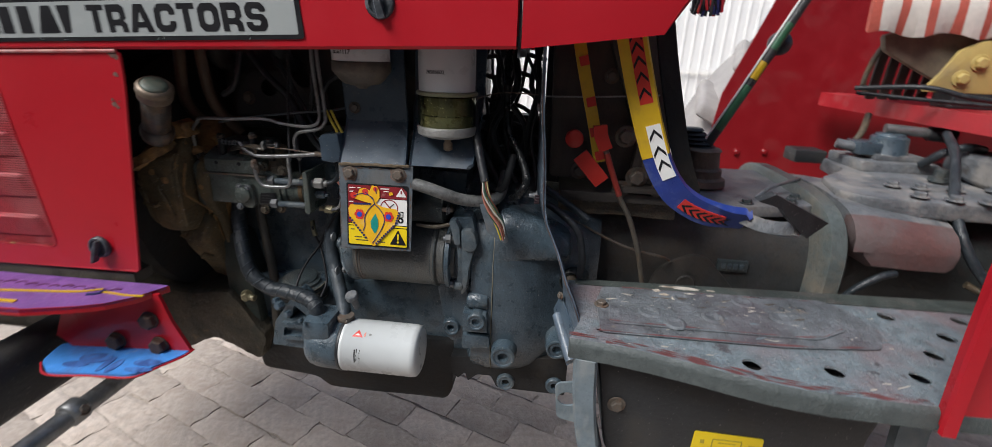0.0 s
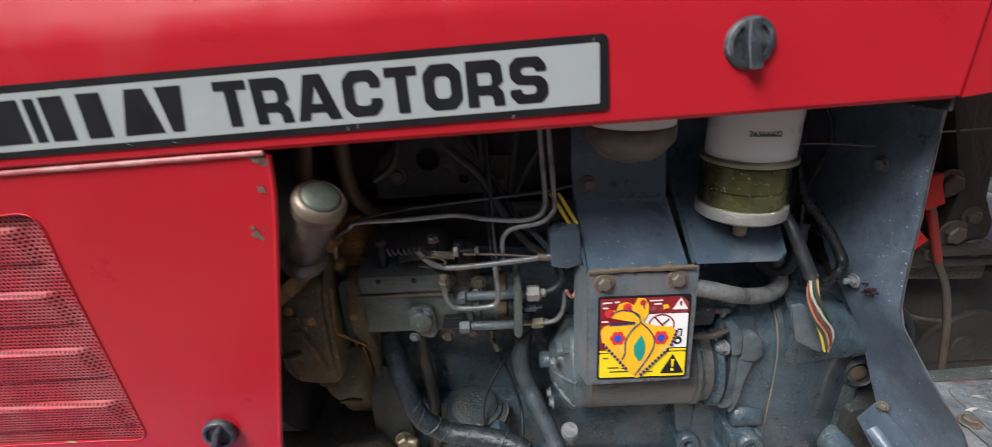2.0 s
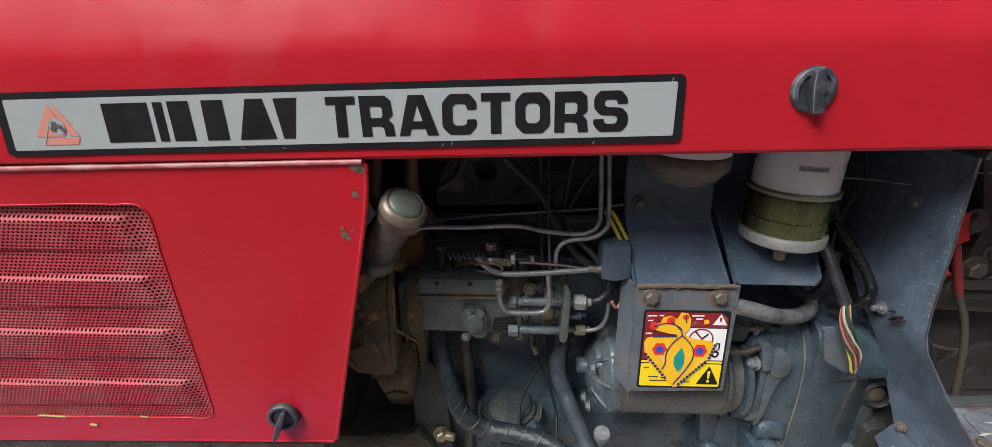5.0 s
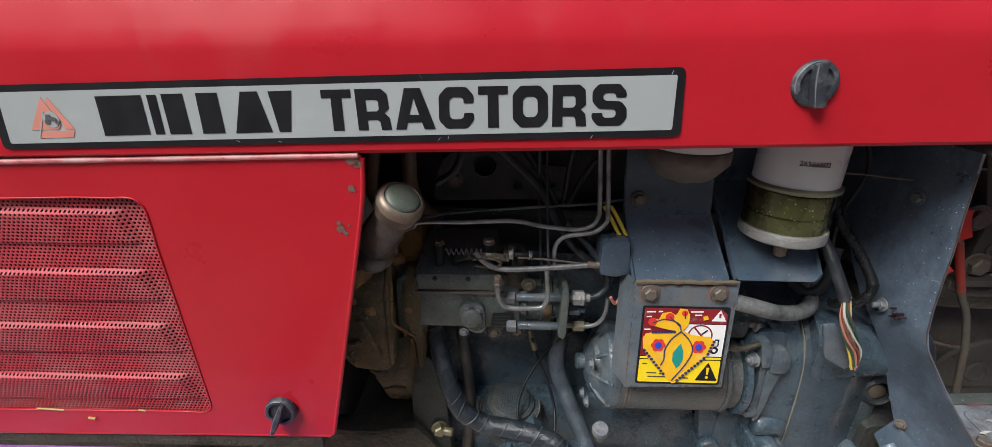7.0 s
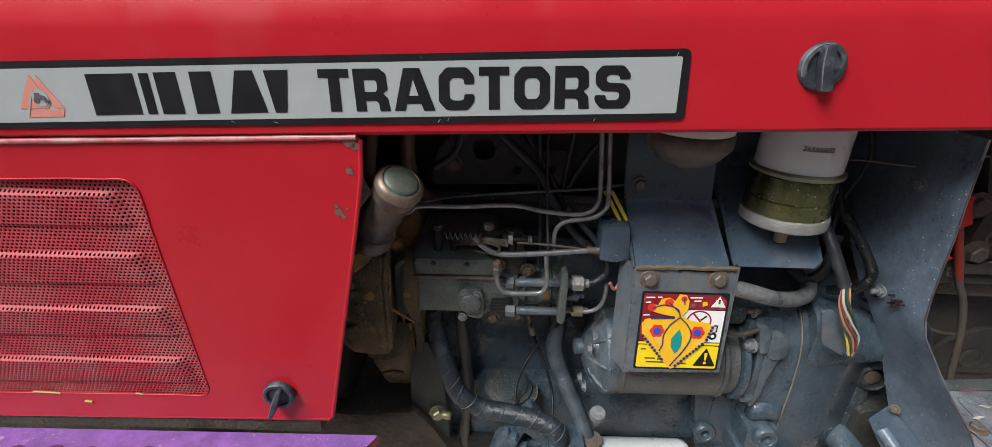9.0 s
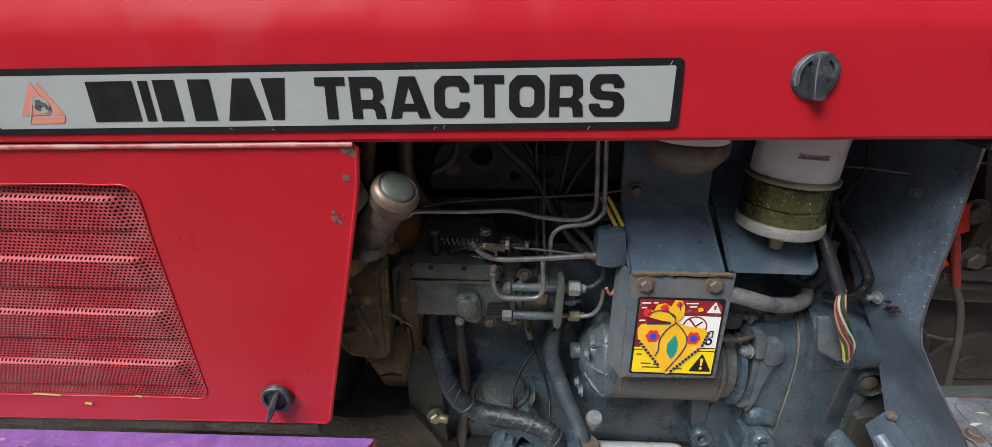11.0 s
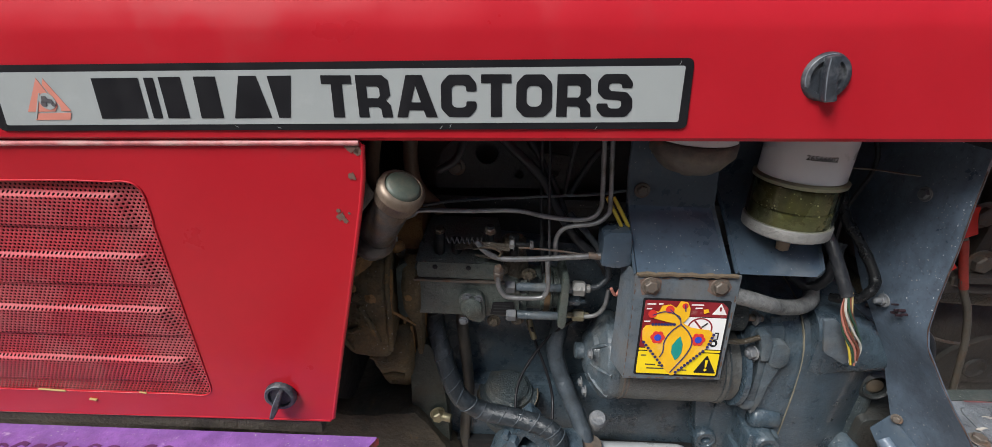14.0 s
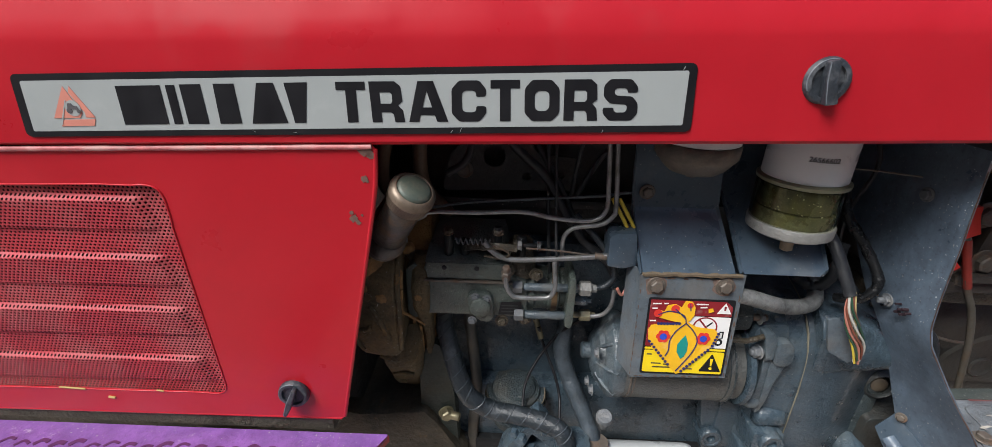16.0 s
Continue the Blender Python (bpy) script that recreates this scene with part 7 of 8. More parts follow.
    ribbon(lev, [(-0.225, 0.165, 1.016), (-0.20, 0.160, 1.022), (-0.178, 0.155, 1.024), (-0.160, 0.155, 1.022)], 0.008, 0.003, (0, 0.6, 0.8))
    tube(lev, [(-0.203, 0.15, 1.022), (-0.188, 0.147, 1.026), (-0.176, 0.147, 1.024), (-0.170, 0.148, 1.018), (-0.178, 0.148, 1.012), (-0.2, 0.15, 1.014)], 0.0017, 6)
    lever = part("throttle_lever", lev, OILY, tractor, "soiled throttle lever linkage")
    for p, q, r in (((-0.245, 0.17, 1.0), (-0.245, 0.17, 1.035), 0.006), ((-0.184, 0.165, 1.0), (-0.184, 0.165, 1.046), 0.005), ((-0.155, 0.165, 1.0), (-0.155, 0.165, 1.035), 0.006), ((-0.16, 0.152, 1.029), (-0.135, 0.152, 1.029), 0.0028), ((-0.225, 0.172, 1.0), (-0.225, 0.172, 1.024), 0.007)):
        bm = bmesh.new()
        rod(bm, p, q, r, 10)
        part("pivot", bm, OILY_DARK, lever)
    for p, ax, r, m in (((-0.184, 0.165, 1.038), (0, -0.3, 1), 0.0062, BOLT), ((-0.137, 0.152, 1.029), (1, 0, 0), 0.0048, STEEL), ((-0.155, 0.152, 1.029), (-1, 0, 0), 0.006, STEEL), ((-0.245, 0.17, 1.034), (0, -0.3, 1), 0.006, OILY)):
        bolt(lever, p, r, ax, m, washer=1.2)
    bm = bmesh.new()
    tube(bm, [(-0.236 + i * 0.0011, 0.158 + 0.0036 * math.cos(i * 1.15), 1.0285 + 0.0036 * math.sin(i * 1.15)) for i in range(40)], 0.0009, 5, 2)
    part("return_spring", bm, BOLT_GREY, lever, "fine coil spring")
    bm = bmesh.new()
    tube(bm, [(-0.150, 0.150, 1.026), (-0.11, 0.150, 1.024), (-0.065, 0.148, 1.020)], 0.0013, 6)
    rod(bm, (-0.068, 0.148, 1.0205), (-0.040, 0.146, 1.0185), 0.0042, 10)
    part("throttle_cable", bm, BOLT, lever)


build_pump()


def build_pipes():
    def pipe(name, pts, r, mat=STEEL, label="", sub=6, **more):
        bm = bmesh.new()
        tube(bm, pts, r, 14, sub, **more)
        return part(name, bm, mat, tractor, label)
    pipe("injector_pipe", [(-0.3026, 0.1800, 1.000), (-0.2960, 0.172, 1.040), (-0.2739, 0.158, 1.0590), (-0.2625, 0.155, 1.0665), (-0.2111, 0.155, 1.0677), (-0.1562, 0.155, 1.0706), (-0.1229, 0.155, 1.0648), (-0.0858, 0.155, 1.0618), (-0.0670, 0.155, 1.0660), (-0.0600, 0.155, 1.0760), (-0.0590, 0.155, 1.0900), (-0.0640, 0.157, 1.1545), (-0.066, 0.16, 1.20)], 0.0027, STEEL, "bare steel injector pipe")
    pipe("injector_pipe", [(-0.1055, 0.165, 1.005), (-0.1057, 0.157, 1.0174), (-0.1060, 0.155, 1.0385), (-0.0995, 0.155, 1.0495), (-0.0888, 0.155, 1.0540), (-0.0634, 0.154, 1.0590), (-0.0515, 0.154, 1.0692), (-0.0490, 0.155, 1.0830), (-0.0550, 0.158, 1.1547), (-0.057, 0.16, 1.20)], 0.0027, STEEL, "bare steel injector pipe")
    pipe("leak_pipe", [(-0.200, 0.152, 1.031), (-0.192, 0.150, 1.022), (-0.178, 0.149, 1.013), (-0.16, 0.149, 1.0105), (-0.112, 0.149, 1.014), (-0.048, 0.147, 1.022)], 0.0034, STEEL, "bare steel fuel pipe")
    pipe("leak_pipe", [(-0.1726, 0.150, 1.000), (-0.1724, 0.143, 0.9925), (-0.1719, 0.142, 0.9784), (-0.1669, 0.142, 0.9678), (-0.1575, 0.142, 0.9618), (-0.1241, 0.142, 0.9624), (-0.1152, 0.142, 0.9682), (-0.1124, 0.142, 0.9809), (-0.1140, 0.144, 0.9984), (-0.1150, 0.147, 1.0111)], 0.0029, STEEL, "bare steel fuel pipe")
    pipe("cable", [(-0.111, 0.147, 1.006), (-0.114, 0.152, 1.03), (-0.117, 0.165, 1.08), (-0.120, 0.19, 1.17)], 0.0017, RUBBER, "thin black cable")
    pipe("fuel_pipe", [(-0.062, 0.160, 0.9675), (-0.048, 0.160, 0.972), (-0.038, 0.160, 0.985), (-0.042, 0.162, 1.005), (-0.06, 0.165, 1.03), (-0.09, 0.18, 1.06)], 0.0038, HOSE, "dark fuel hose")
    pipe("fuel_pipe", [(-0.062, 0.172, 0.917), (-0.045, 0.166, 0.925), (-0.036, 0.163, 0.942), (-0.034, 0.165, 0.965)], 0.0028, STEEL, "bare steel fuel pipe")
    pipe("vent_pipe", [(-0.27, 0.205, 1.052), (-0.22, 0.20, 1.063), (-0.12, 0.185, 1.078), (-0.06, 0.18, 1.085), (-0.02, 0.182, 1.092)], 0.0019, GREY_RUB)
    # black cables running across the head
    for pts, r in (([(-0.195, 0.205, 1.17), (-0.166, 0.2, 1.136), (-0.127, 0.195, 1.10), (-0.103, 0.185, 1.06), (-0.074, 0.18, 1.021), (-0.049, 0.175, 1.003), (-0.036, 0.172, 0.983)], 0.0056), ([(-0.16, 0.215, 1.17), (-0.125, 0.205, 1.115), (-0.10, 0.2, 1.07), (-0.085, 0.195, 1.03)], 0.004), ([(-0.080, 0.2, 1.17), (-0.088, 0.2, 1.138), (-0.095, 0.2, 1.075)], 0.003), ([(-0.045, 0.205, 1.14), (-0.065, 0.2, 1.124), (-0.091, 0.198, 1.074)], 0.0036), ([(-0.128, 0.2, 1.17), (-0.125, 0.2, 1.1), (-0.12, 0.19, 1.02), (-0.115, 0.18, 0.97)], 0.0024), ([(-0.25, 0.2, 1.10), (-0.225, 0.2, 1.12), (-0.215, 0.21, 1.17)], 0.005)):
        pipe("cable", pts, r, RUBBER, "black wiring cable")
    for k in (0, 0.008):
        pipe("cable", [(-0.052 + k, 0.165, 1.088), (-0.042 + k, 0.160, 1.072), (-0.032 + k, 0.157, 1.055)], 0.0022, WIRES[0], "yellow wire")
    pipe("cable", [(-0.035, 0.15, 0.975), (-0.028, 0.152, 0.965), (-0.022, 0.155, 0.972)], 0.002, WIRES[4], "pink wire")
    # coolant and oil hoses
    pipe("oil_hose", [(-0.262, 0.212, 0.925), (-0.2600, 0.208, 0.900), (-0.2574, 0.200, 0.877), (-0.2489, 0.186, 0.8507), (-0.2346, 0.168, 0.8125), (-0.2180, 0.159, 0.7818), (-0.1862, 0.156, 0.7617), (-0.1546, 0.150, 0.7610), (-0.1106, 0.138, 0.7604), (-0.0880, 0.128, 0.7545), (-0.0790, 0.122, 0.738), (-0.076, 0.122, 0.715)], 0.0132, HOSE, "tape-wrapped black oil hose", 10, wobble=0.02)
    run = curve_points([(-0.2600, 0.208, 0.900), (-0.2574, 0.200, 0.877), (-0.2489, 0.186, 0.8507), (-0.2346, 0.168, 0.8125), (-0.2180, 0.159, 0.7818), (-0.1862, 0.156, 0.7617), (-0.1546, 0.150, 0.7610), (-0.1106, 0.138, 0.7604), (-0.0880, 0.128, 0.7545), (-0.0790, 0.122, 0.738)], 8)
    random.seed(17)
    for i in range(3, len(run) - 3, 4):
        t = (run[i + 1] - run[i - 1]).normalized()
        u = t.orthogonal().normalized()
        w = t.cross(u)
        lean = t * random.uniform(0.25, 0.6)
        bm = bmesh.new()
        tube(bm, [run[i] + (u * math.cos(q) + w * math.sin(q)) * 0.0131 + lean * 0.0131 * math.sin(q + 1.0) for q in [k * math.pi / 8 for k in range(17)]], random.uniform(0.0006, 0.0011), 6, 2)
        part("tape_edge", bm, HOSE_GREY, tractor, "frayed edge of the tape wrap")
    pipe("oil_hose", [(-0.2240, 0.22, 0.92), (-0.2225, 0.216, 0.8768), (-0.2158, 0.212, 0.8149), (-0.2106, 0.210, 0.7544), (-0.2150, 0.208, 0.6889), (-0.2160, 0.206, 0.631)], 0.0085, material("brown_grey_pipe", (0.060, 0.056, 0.048), 0.45, vary=0.3, scale=40, dirt=(0.10, 0.075, 0.045), dirt_amount=0.35, dirt_scale=20, bump=0.2), "dusty brown-grey pipe")
    pipe("oil_hose", [(-0.0790, 0.222, 0.905), (-0.0815, 0.214, 0.8721), (-0.0860, 0.207, 0.8348), (-0.0762, 0.195, 0.7989), (-0.0611, 0.175, 0.7704), (-0.0481, 0.158, 0.7458), (-0.0385, 0.142, 0.7235), (-0.035, 0.137, 0.714)], 0.0126, HOSE_GREY, "dusty black hose", 10, wobble=0.05)
    for at in ((-0.0345, 0.135, 0.728), (-0.0765, 0.121, 0.722)):
        bm = bmesh.new()
        lathe(bm, (at[0], at[1], at[2] - 0.005), (0.05, 0, 1), [(0, 0.0148), (0.001, 0.0155), (0.009, 0.0155), (0.010, 0.0148)], 24)
        clamp = part("hose_clamp", bm, BOLT, tractor, "worn hose clamp")
        bolt(clamp, (at[0] + 0.008, at[1] - 0.013, at[2]), 0.004, (0.8, -0.5, 0))
    pipe("sensor_wire", [(-0.052, 0.185, 0.915), (-0.0752, 0.198, 0.8851), (-0.0944, 0.207, 0.8582), (-0.1104, 0.2105, 0.8292), (-0.1283, 0.198, 0.8039), (-0.1387, 0.184, 0.7812), (-0.1409, 0.165, 0.7608)], 0.0021, INK, "thin black wire")
    pipe("sensor_wire", [(-0.1221, 0.213, 0.8666), (-0.1161, 0.213, 0.8444), (-0.1104, 0.214, 0.8281), (-0.0956, 0.195, 0.7979), (-0.0873, 0.180, 0.7703), (-0.0877, 0.155, 0.7523)], 0.0021, INK, "thin black wire")
    bm = bmesh.new()
    tube(bm, [(-0.126, 0.222, 0.874), (-0.122, 0.216, 0.862), (-0.117, 0.212, 0.848)], 0.0044, 8)
    part("wire_connector", bm, ZINC, tractor, "dusty brown wire connector")
    # light elbow pipe beside the starter
    pipe("elbow_pipe", [(0.10, 0.125, 0.988), (0.118, 0.125, 0.984), (0.142, 0.130, 0.975), (0.17, 0.145, 0.962), (0.20, 0.155, 0.957), (0.222, 0.17, 0.957), (0.232, 0.19, 0.965), (0.235, 0.22, 0.99)], 0.0095, PIPE_GREY, "pale worn elbow pipe")
    pipe("cable", [(0.21, 0.20, 0.975), (0.225, 0.185, 0.968), (0.24, 0.18, 0.985), (0.25, 0.19, 1.03)], 0.006, RUBBER, "black corrugated sleeve", ridge=0.0012, every=2)


build_pipes()


def build_filters():
    # sheet brackets
    def tray(name, rows, label):
        bm = bmesh.new()
        secs = []
        for y, z, x0, x1 in rows:
            secs.append([(x0, y, z), (x0 + 0.0015, y - 0.001, z + 0.004), (x0 + 0.004, y, z), (x1 - 0.004, y, z), (x1 - 0.0015, y - 0.001, z + 0.004), (x1, y, z), (x1, y + 0.002, z - 0.0015), (x0, y + 0.002, z - 0.0015)])
        loft(bm, secs)
        return part(name, bm, GREY_SHEET, tractor, label, 25)
    left = tray("filter_bracket", [(0.182, 1.215, -0.030, 0.072), (0.180, 1.12, -0.028, 0.076), (0.178, 1.074, -0.025, 0.079), (0.174, 1.067, -0.025, 0.081), (0.150, 1.040, -0.022, 0.086), (0.126, 1.016, -0.020, 0.090), (0.122, 1.012, -0.0195, 0.090)], "grey folded sheet filter bracket")
    tray("filter_bracket", [(0.208, 1.215, 0.085, 0.20), (0.206, 1.11, 0.083, 0.198), (0.198, 1.096, 0.082, 0.197), (0.165, 1.060, 0.090, 0.197), (0.128, 1.022, 0.0935, 0.195), (0.123, 1.0175, 0.0945, 0.188)], "grey folded sheet filter bracket")
    bolt(left, (-0.009, 0.178, 1.093), 0.0065, mat=BOLT)
    bm = bmesh.new()
    prism(bm, rounded([(-0.054, 1.012), (-0.055, 1.050), (-0.048, 1.055), (-0.024, 1.056), (-0.019, 1.014), (-0.036, 1.009)], 0.003), 0.138, 0.172, 0.003)
    part("cable_box", bm, GREY_SHEET, tractor, "small grey folded cable stop")
    # main fuel filter with its bowl
    cx, cy = 0.1485, 0.150
    bm = bmesh.new()
    lathe(bm, (cx, cy, 1.128), (0, 0, 1), [(0, 0.0405), (0.0015, 0.0422), (0.09, 0.0422), (0.095, 0.04)], 56)
    filt = part("fuel_filter", bm, WHITE, tractor, "white spin-on fuel filter with a clear bowl")
    bm = bmesh.new()
    lathe(bm, (cx, cy, 1.1225), (0, 0, 1), [(0, 0.0432), (0.001, 0.0458), (0.0045, 0.0462), (0.0065, 0.0435)], 56)
    part("seal_rim", bm, material("yellowed_rim", (0.16, 0.16, 0.10), 0.35, vary=0.15), filt, "yellowed rim of the bowl")
    bm = bmesh.new()
    lathe(bm, (cx, cy, 1.0765), (0, 0, 1), [(0, 0.0425), (0.001, 0.0438), (0.046, 0.0440), (0.046, 0.0415), (0.002, 0.0412), (0.0018, 0.001)], 56)
    part("bowl", bm, BOWL, filt, "clear yellowed water bowl").visible_shadow = False
    bm = bmesh.new()
    lathe(bm, (cx, cy, 1.0772), (0, 0, 1), [(0, 0.0395), (0.0004, 0.0404), (0.0163, 0.0404), (0.0170, 0.0390)], 56)
    fuel_mat = material("murky_amber_fuel", (0.054, 0.055, 0.032), 0.12, vary=0.5, scale=30, dirt=(0.022, 0.023, 0.016), dirt_amount=0.5, dirt_scale=22, streak=(0.092, 0.085, 0.028))
    part("fuel", bm, fuel_mat, filt, "amber fuel in the bowl")
    bm = bmesh.new()
    lathe(bm, (cx, cy, 1.0944), (0, 0, 1), [(0, 0.036), (0.0006, 0.0388), (0.026, 0.0392), (0.0274, 0.037)], 48)
    rough(bm, 0.0006, 60)
    insert = part("insert", bm, fuel_mat, filt, "murky olive fuel inside the bowl")
    random.seed(31)
    speck_m = material("pale_speck", (0.45, 0.44, 0.34), 0.6, vary=0.1)
    for i in range(26):
        a = random.uniform(-1.5, 0.2)
        z = 1.0915 + random.random() ** 1.5 * 0.024
        p = Vector((cx + 0.0394 * math.sin(a), cy - 0.0394 * math.cos(a), z + 0.003))
        bm = bmesh.new()
        bmesh.ops.create_icosphere(bm, subdivisions=1, radius=random.uniform(0.0004, 0.0009), matrix=Matrix.Translation(p))
        part("speck", bm, speck_m, insert)
    bm = bmesh.new()
    lathe(bm, (cx, cy, 1.060), (0, 0, 1), [(0, 0.030), (0.003, 0.040), (0.006, 0.0448), (0.0160, 0.0452), (0.0176, 0.0441)], 56)
    part("bowl_base", bm, ALLOY, filt, "cast alloy bowl base")
    bm = bmesh.new()
    lathe(bm, (cx + 0.002, cy - 0.004, 1.0385), (0, 0, 1), [(0, 0.004), (0.002, 0.0072), (0.012, 0.0072), (0.014, 0.0052), (0.024, 0.005)], 8)
    part("drain_screw", bm, material("tan_brass", (0.34, 0.26, 0.18), 0.4, vary=0.2, dirt=(0.16, 0.10, 0.06), dirt_amount=0.4, dirt_scale=60), filt, "tan brass drain screw")
    for text, x0, y0, z, r, start, size, par in (("26566602", cx, cy, 1.1540, 0.0424, -0.42, 0.0072, filt),):
        me = wording(text, size, 0.00012, 0.0001)
        w = max(v.co.x for v in me.vertices)
        mid = -0.22
        text_part(me, "part_number", INK, par, lambda c: Vector((x0 + (r + c.z) * math.sin(mid + (c.x - w / 2) / r), y0 - (r + c.z) * math.cos(mid + (c.x - w / 2) / r), z + c.y)))
    # second filter, its lower end showing below the bonnet
    cx2, cy2 = 0.0225, 0.138
    bm = bmesh.new()
    lathe(bm, (cx2, cy2, 1.166), (0, 0, 1), [(0, 0.040), (0.001, 0.0418), (0.06, 0.0418), (0.064, 0.039)], 48)
    filt2 = part("fuel_filter", bm, WHITE, tractor, "white fuel filter over a grey cast base")
    bm = bmesh.new()
    lathe(bm, (cx2, cy2, 1.127), (0, 0, 1), [(0, 0.006), (0.004, 0.010), (0.007, 0.026), (0.012, 0.032), (0.022, 0.040), (0.025, 0.0425), (0.037, 0.0430), (0.039, 0.0415)], 48)
    rough(bm, 0.0006, 40)
    part("filter_base", bm, material("grey_brown_cast", (0.070, 0.060, 0.049), 0.55, vary=0.2, dirt=DUST, dirt_amount=0.4, dirt_scale=30, bump=0.2), filt2, "grey-brown cast filter base")
    me = wording("26561117", 0.0085, 0.00012, 0.0001)
    w2 = max(v.co.x for v in me.vertices)
    text_part(me, "part_number", INK, filt2, lambda c: Vector((cx2 + (0.042 + c.z) * math.sin(-0.38 + (c.x - w2 / 2) / 0.042), cy2 - (0.042 + c.z) * math.cos(-0.38 + (c.x - w2 / 2) / 0.042), 1.176 + c.y)))
    # oil filter and its head
    oy, oz = 0.126, 0.6790
    bm = bmesh.new()
    lathe(bm, (-0.031, oy, oz), (1, 0, 0), [(0, 0.0445), (0.003, 0.0465), (0.008, 0.0468), (0.009, 0.0460), (0.126, 0.0460), (0.134, 0.0445), (0.1375, 0.040), (0.1385, 0.03)], 56)
    oil = part("oil_filter", bm, WHITE, tractor, "white spin-on oil filter canister")
    bm = bmesh.new()
    lathe(bm, (-0.034, oy, oz), (1, 0, 0), [(0, 0.0462), (0.002, 0.0475), (0.005, 0.0475), (0.0055, 0.046)], 56)
    part("seal_ring", bm, RUBBER, oil, "black rubber seal")

    def on_can(x, a, lift=0.0003):
        return Vector((x, oy - (0.0461 + lift) * math.cos(a), oz + (0.0461 + lift) * math.sin(a)))

    def patch(x0, x1, a0, a1, mat, name, n=4, taper=0.0):
        bm = bmesh.new()
        rows = [[bm.verts.new(on_can(x0 + taper * i / n * (x1 - x0) * 0.5 + (x1 - x0) * k * (1 - taper * i / n), a0 + (a1 - a0) * i / n)) for k in (0, 1)] for i in range(n + 1)]
        for p, q in zip(rows, rows[1:]):
            bm.faces.new((p[0], p[1], q[1], q[0]))
        part(name, bm, mat, oil, smooth=0)
    patch(-0.008, 0.012, 0.90, 1.18, RED_INK, "emblem", 4, 1.0)
    patch(-0.003, 0.007, 0.96, 1.05, WHITE_INK, "emblem", 2, 1.0)
    patch(0.013, 0.016, 0.92, 1.10, SALMON, "print_bar")
    patch(0.022, 0.026, 0.98, 1.06, PIPE_GREY, "print_bar")
    for x0, x1, a0, a1 in ((0.000, 0.0022, -0.08, 0.44), (0.0035, 0.0046, -0.02, 0.10), (0.0035, 0.0046, 0.18, 0.24), (0.0040, 0.0054, 0.32, 0.46), (0.0060, 0.0066, 0.06, 0.20)):
        patch(x0, x1, a0, a1, CHARCOAL, "print_bar")
    for i in range(6):
        patch(0.0088 + 0.0006 * (i % 2), 0.0098 + 0.0006 * (i % 3), -0.12 + 0.10 * i, -0.06 + 0.10 * i, PIPE_GREY, "print_bar")
    bm = bmesh.new()
    lathe(bm, (-0.096, oy, oz), (1, 0, 0), [(0, 0.034), (0.008, 0.041), (0.02, 0.0445), (0.035, 0.0455), (0.059, 0.0465), (0.062, 0.045)], 40)
    box(bm, (-0.095, oy - 0.036, oz + 0.02), (-0.045, oy + 0.03, oz + 0.062), 0.010)
    rod(bm, (-0.0765, 0.121, 0.70), (-0.0765, 0.121, 0.728), 0.0145)
    rod(bm, (-0.0345, 0.135, 0.69), (-0.0345, 0.135, 0.722), 0.0135)
    head = part("filter_head", bm, GREY, tractor, "grey cast oil filter head")
    bm = bmesh.new()
    filled(bm, [rounded([(-0.180, 0.656), (-0.168, 0.708), (-0.136, 0.752), (-0.120, 0.774), (-0.106, 0.760), (-0.083, 0.712), (-0.088, 0.650), (-0.118, 0.654)], 0.005), rounded([(-0.128, 0.744), (-0.101, 0.721), (-0.140, 0.714)], 0.004)], 0.132, 0.165, lambda p, d: (p[0], d, p[1]))
    part("mount_arm", bm, GREY, head, "grey cast arm with a triangular opening", 20)
    bm = bmesh.new()
    filled(bm, [rounded([(-0.160, 0.678), (-0.152, 0.711), (-0.100, 0.710), (-0.106, 0.677)], 0.004), rounded([(-0.150, 0.685), (-0.146, 0.703), (-0.112, 0.703), (-0.115, 0.685)], 0.003)], 0.122, 0.134, lambda p, d: (p[0], d, p[1]))
    part("arm_rib", bm, GREY, head, "", 20)
    for x, y, z, r in ((-0.142, 0.120, 0.752, 0.0095), (-0.152, 0.125, 0.757, 0.0075), (-0.128, 0.118, 0.737, 0.008), (-0.09, 0.088, 0.745, 0.005)):
        bolt(head, (x, y, z), r * 0.85, (-0.3, -1, 0.1), GREY, washer=1.0, high=1.5)
    # lift pump dome
    bm = bmesh.new()
    lathe(bm, (-0.152, 0.212, 0.695), (0.03, -0.12, 1), [(0, 0.034), (0.02, 0.038), (0.028, 0.0465), (0.034, 0.0475), (0.036, 0.0445), (0.040, 0.0445), (0.042, 0.0470), (0.048, 0.0470), (0.050, 0.0440), (0.054, 0.0435), (0.056, 0.0450), (0.060, 0.0440), (0.0615, 0.0370), (0.066, 0.0355), (0.0675, 0.0300), (0.070, 0.0285), (0.071, 0.006)], 40)
    dome = part("lift_pump", bm, GREY_DUSTY, tractor, "dusty stacked-ring fuel lift pump", 22)
    bm = bmesh.new()
    lathe(bm, (-0.1508, 0.2071, 0.737), (0.03, -0.12, 1), [(0, 0.0462), (0.001, 0.0468), (0.004, 0.0468), (0.005, 0.0462)], 40)
    part("band", bm, ZINC, dome, "brassy ring")
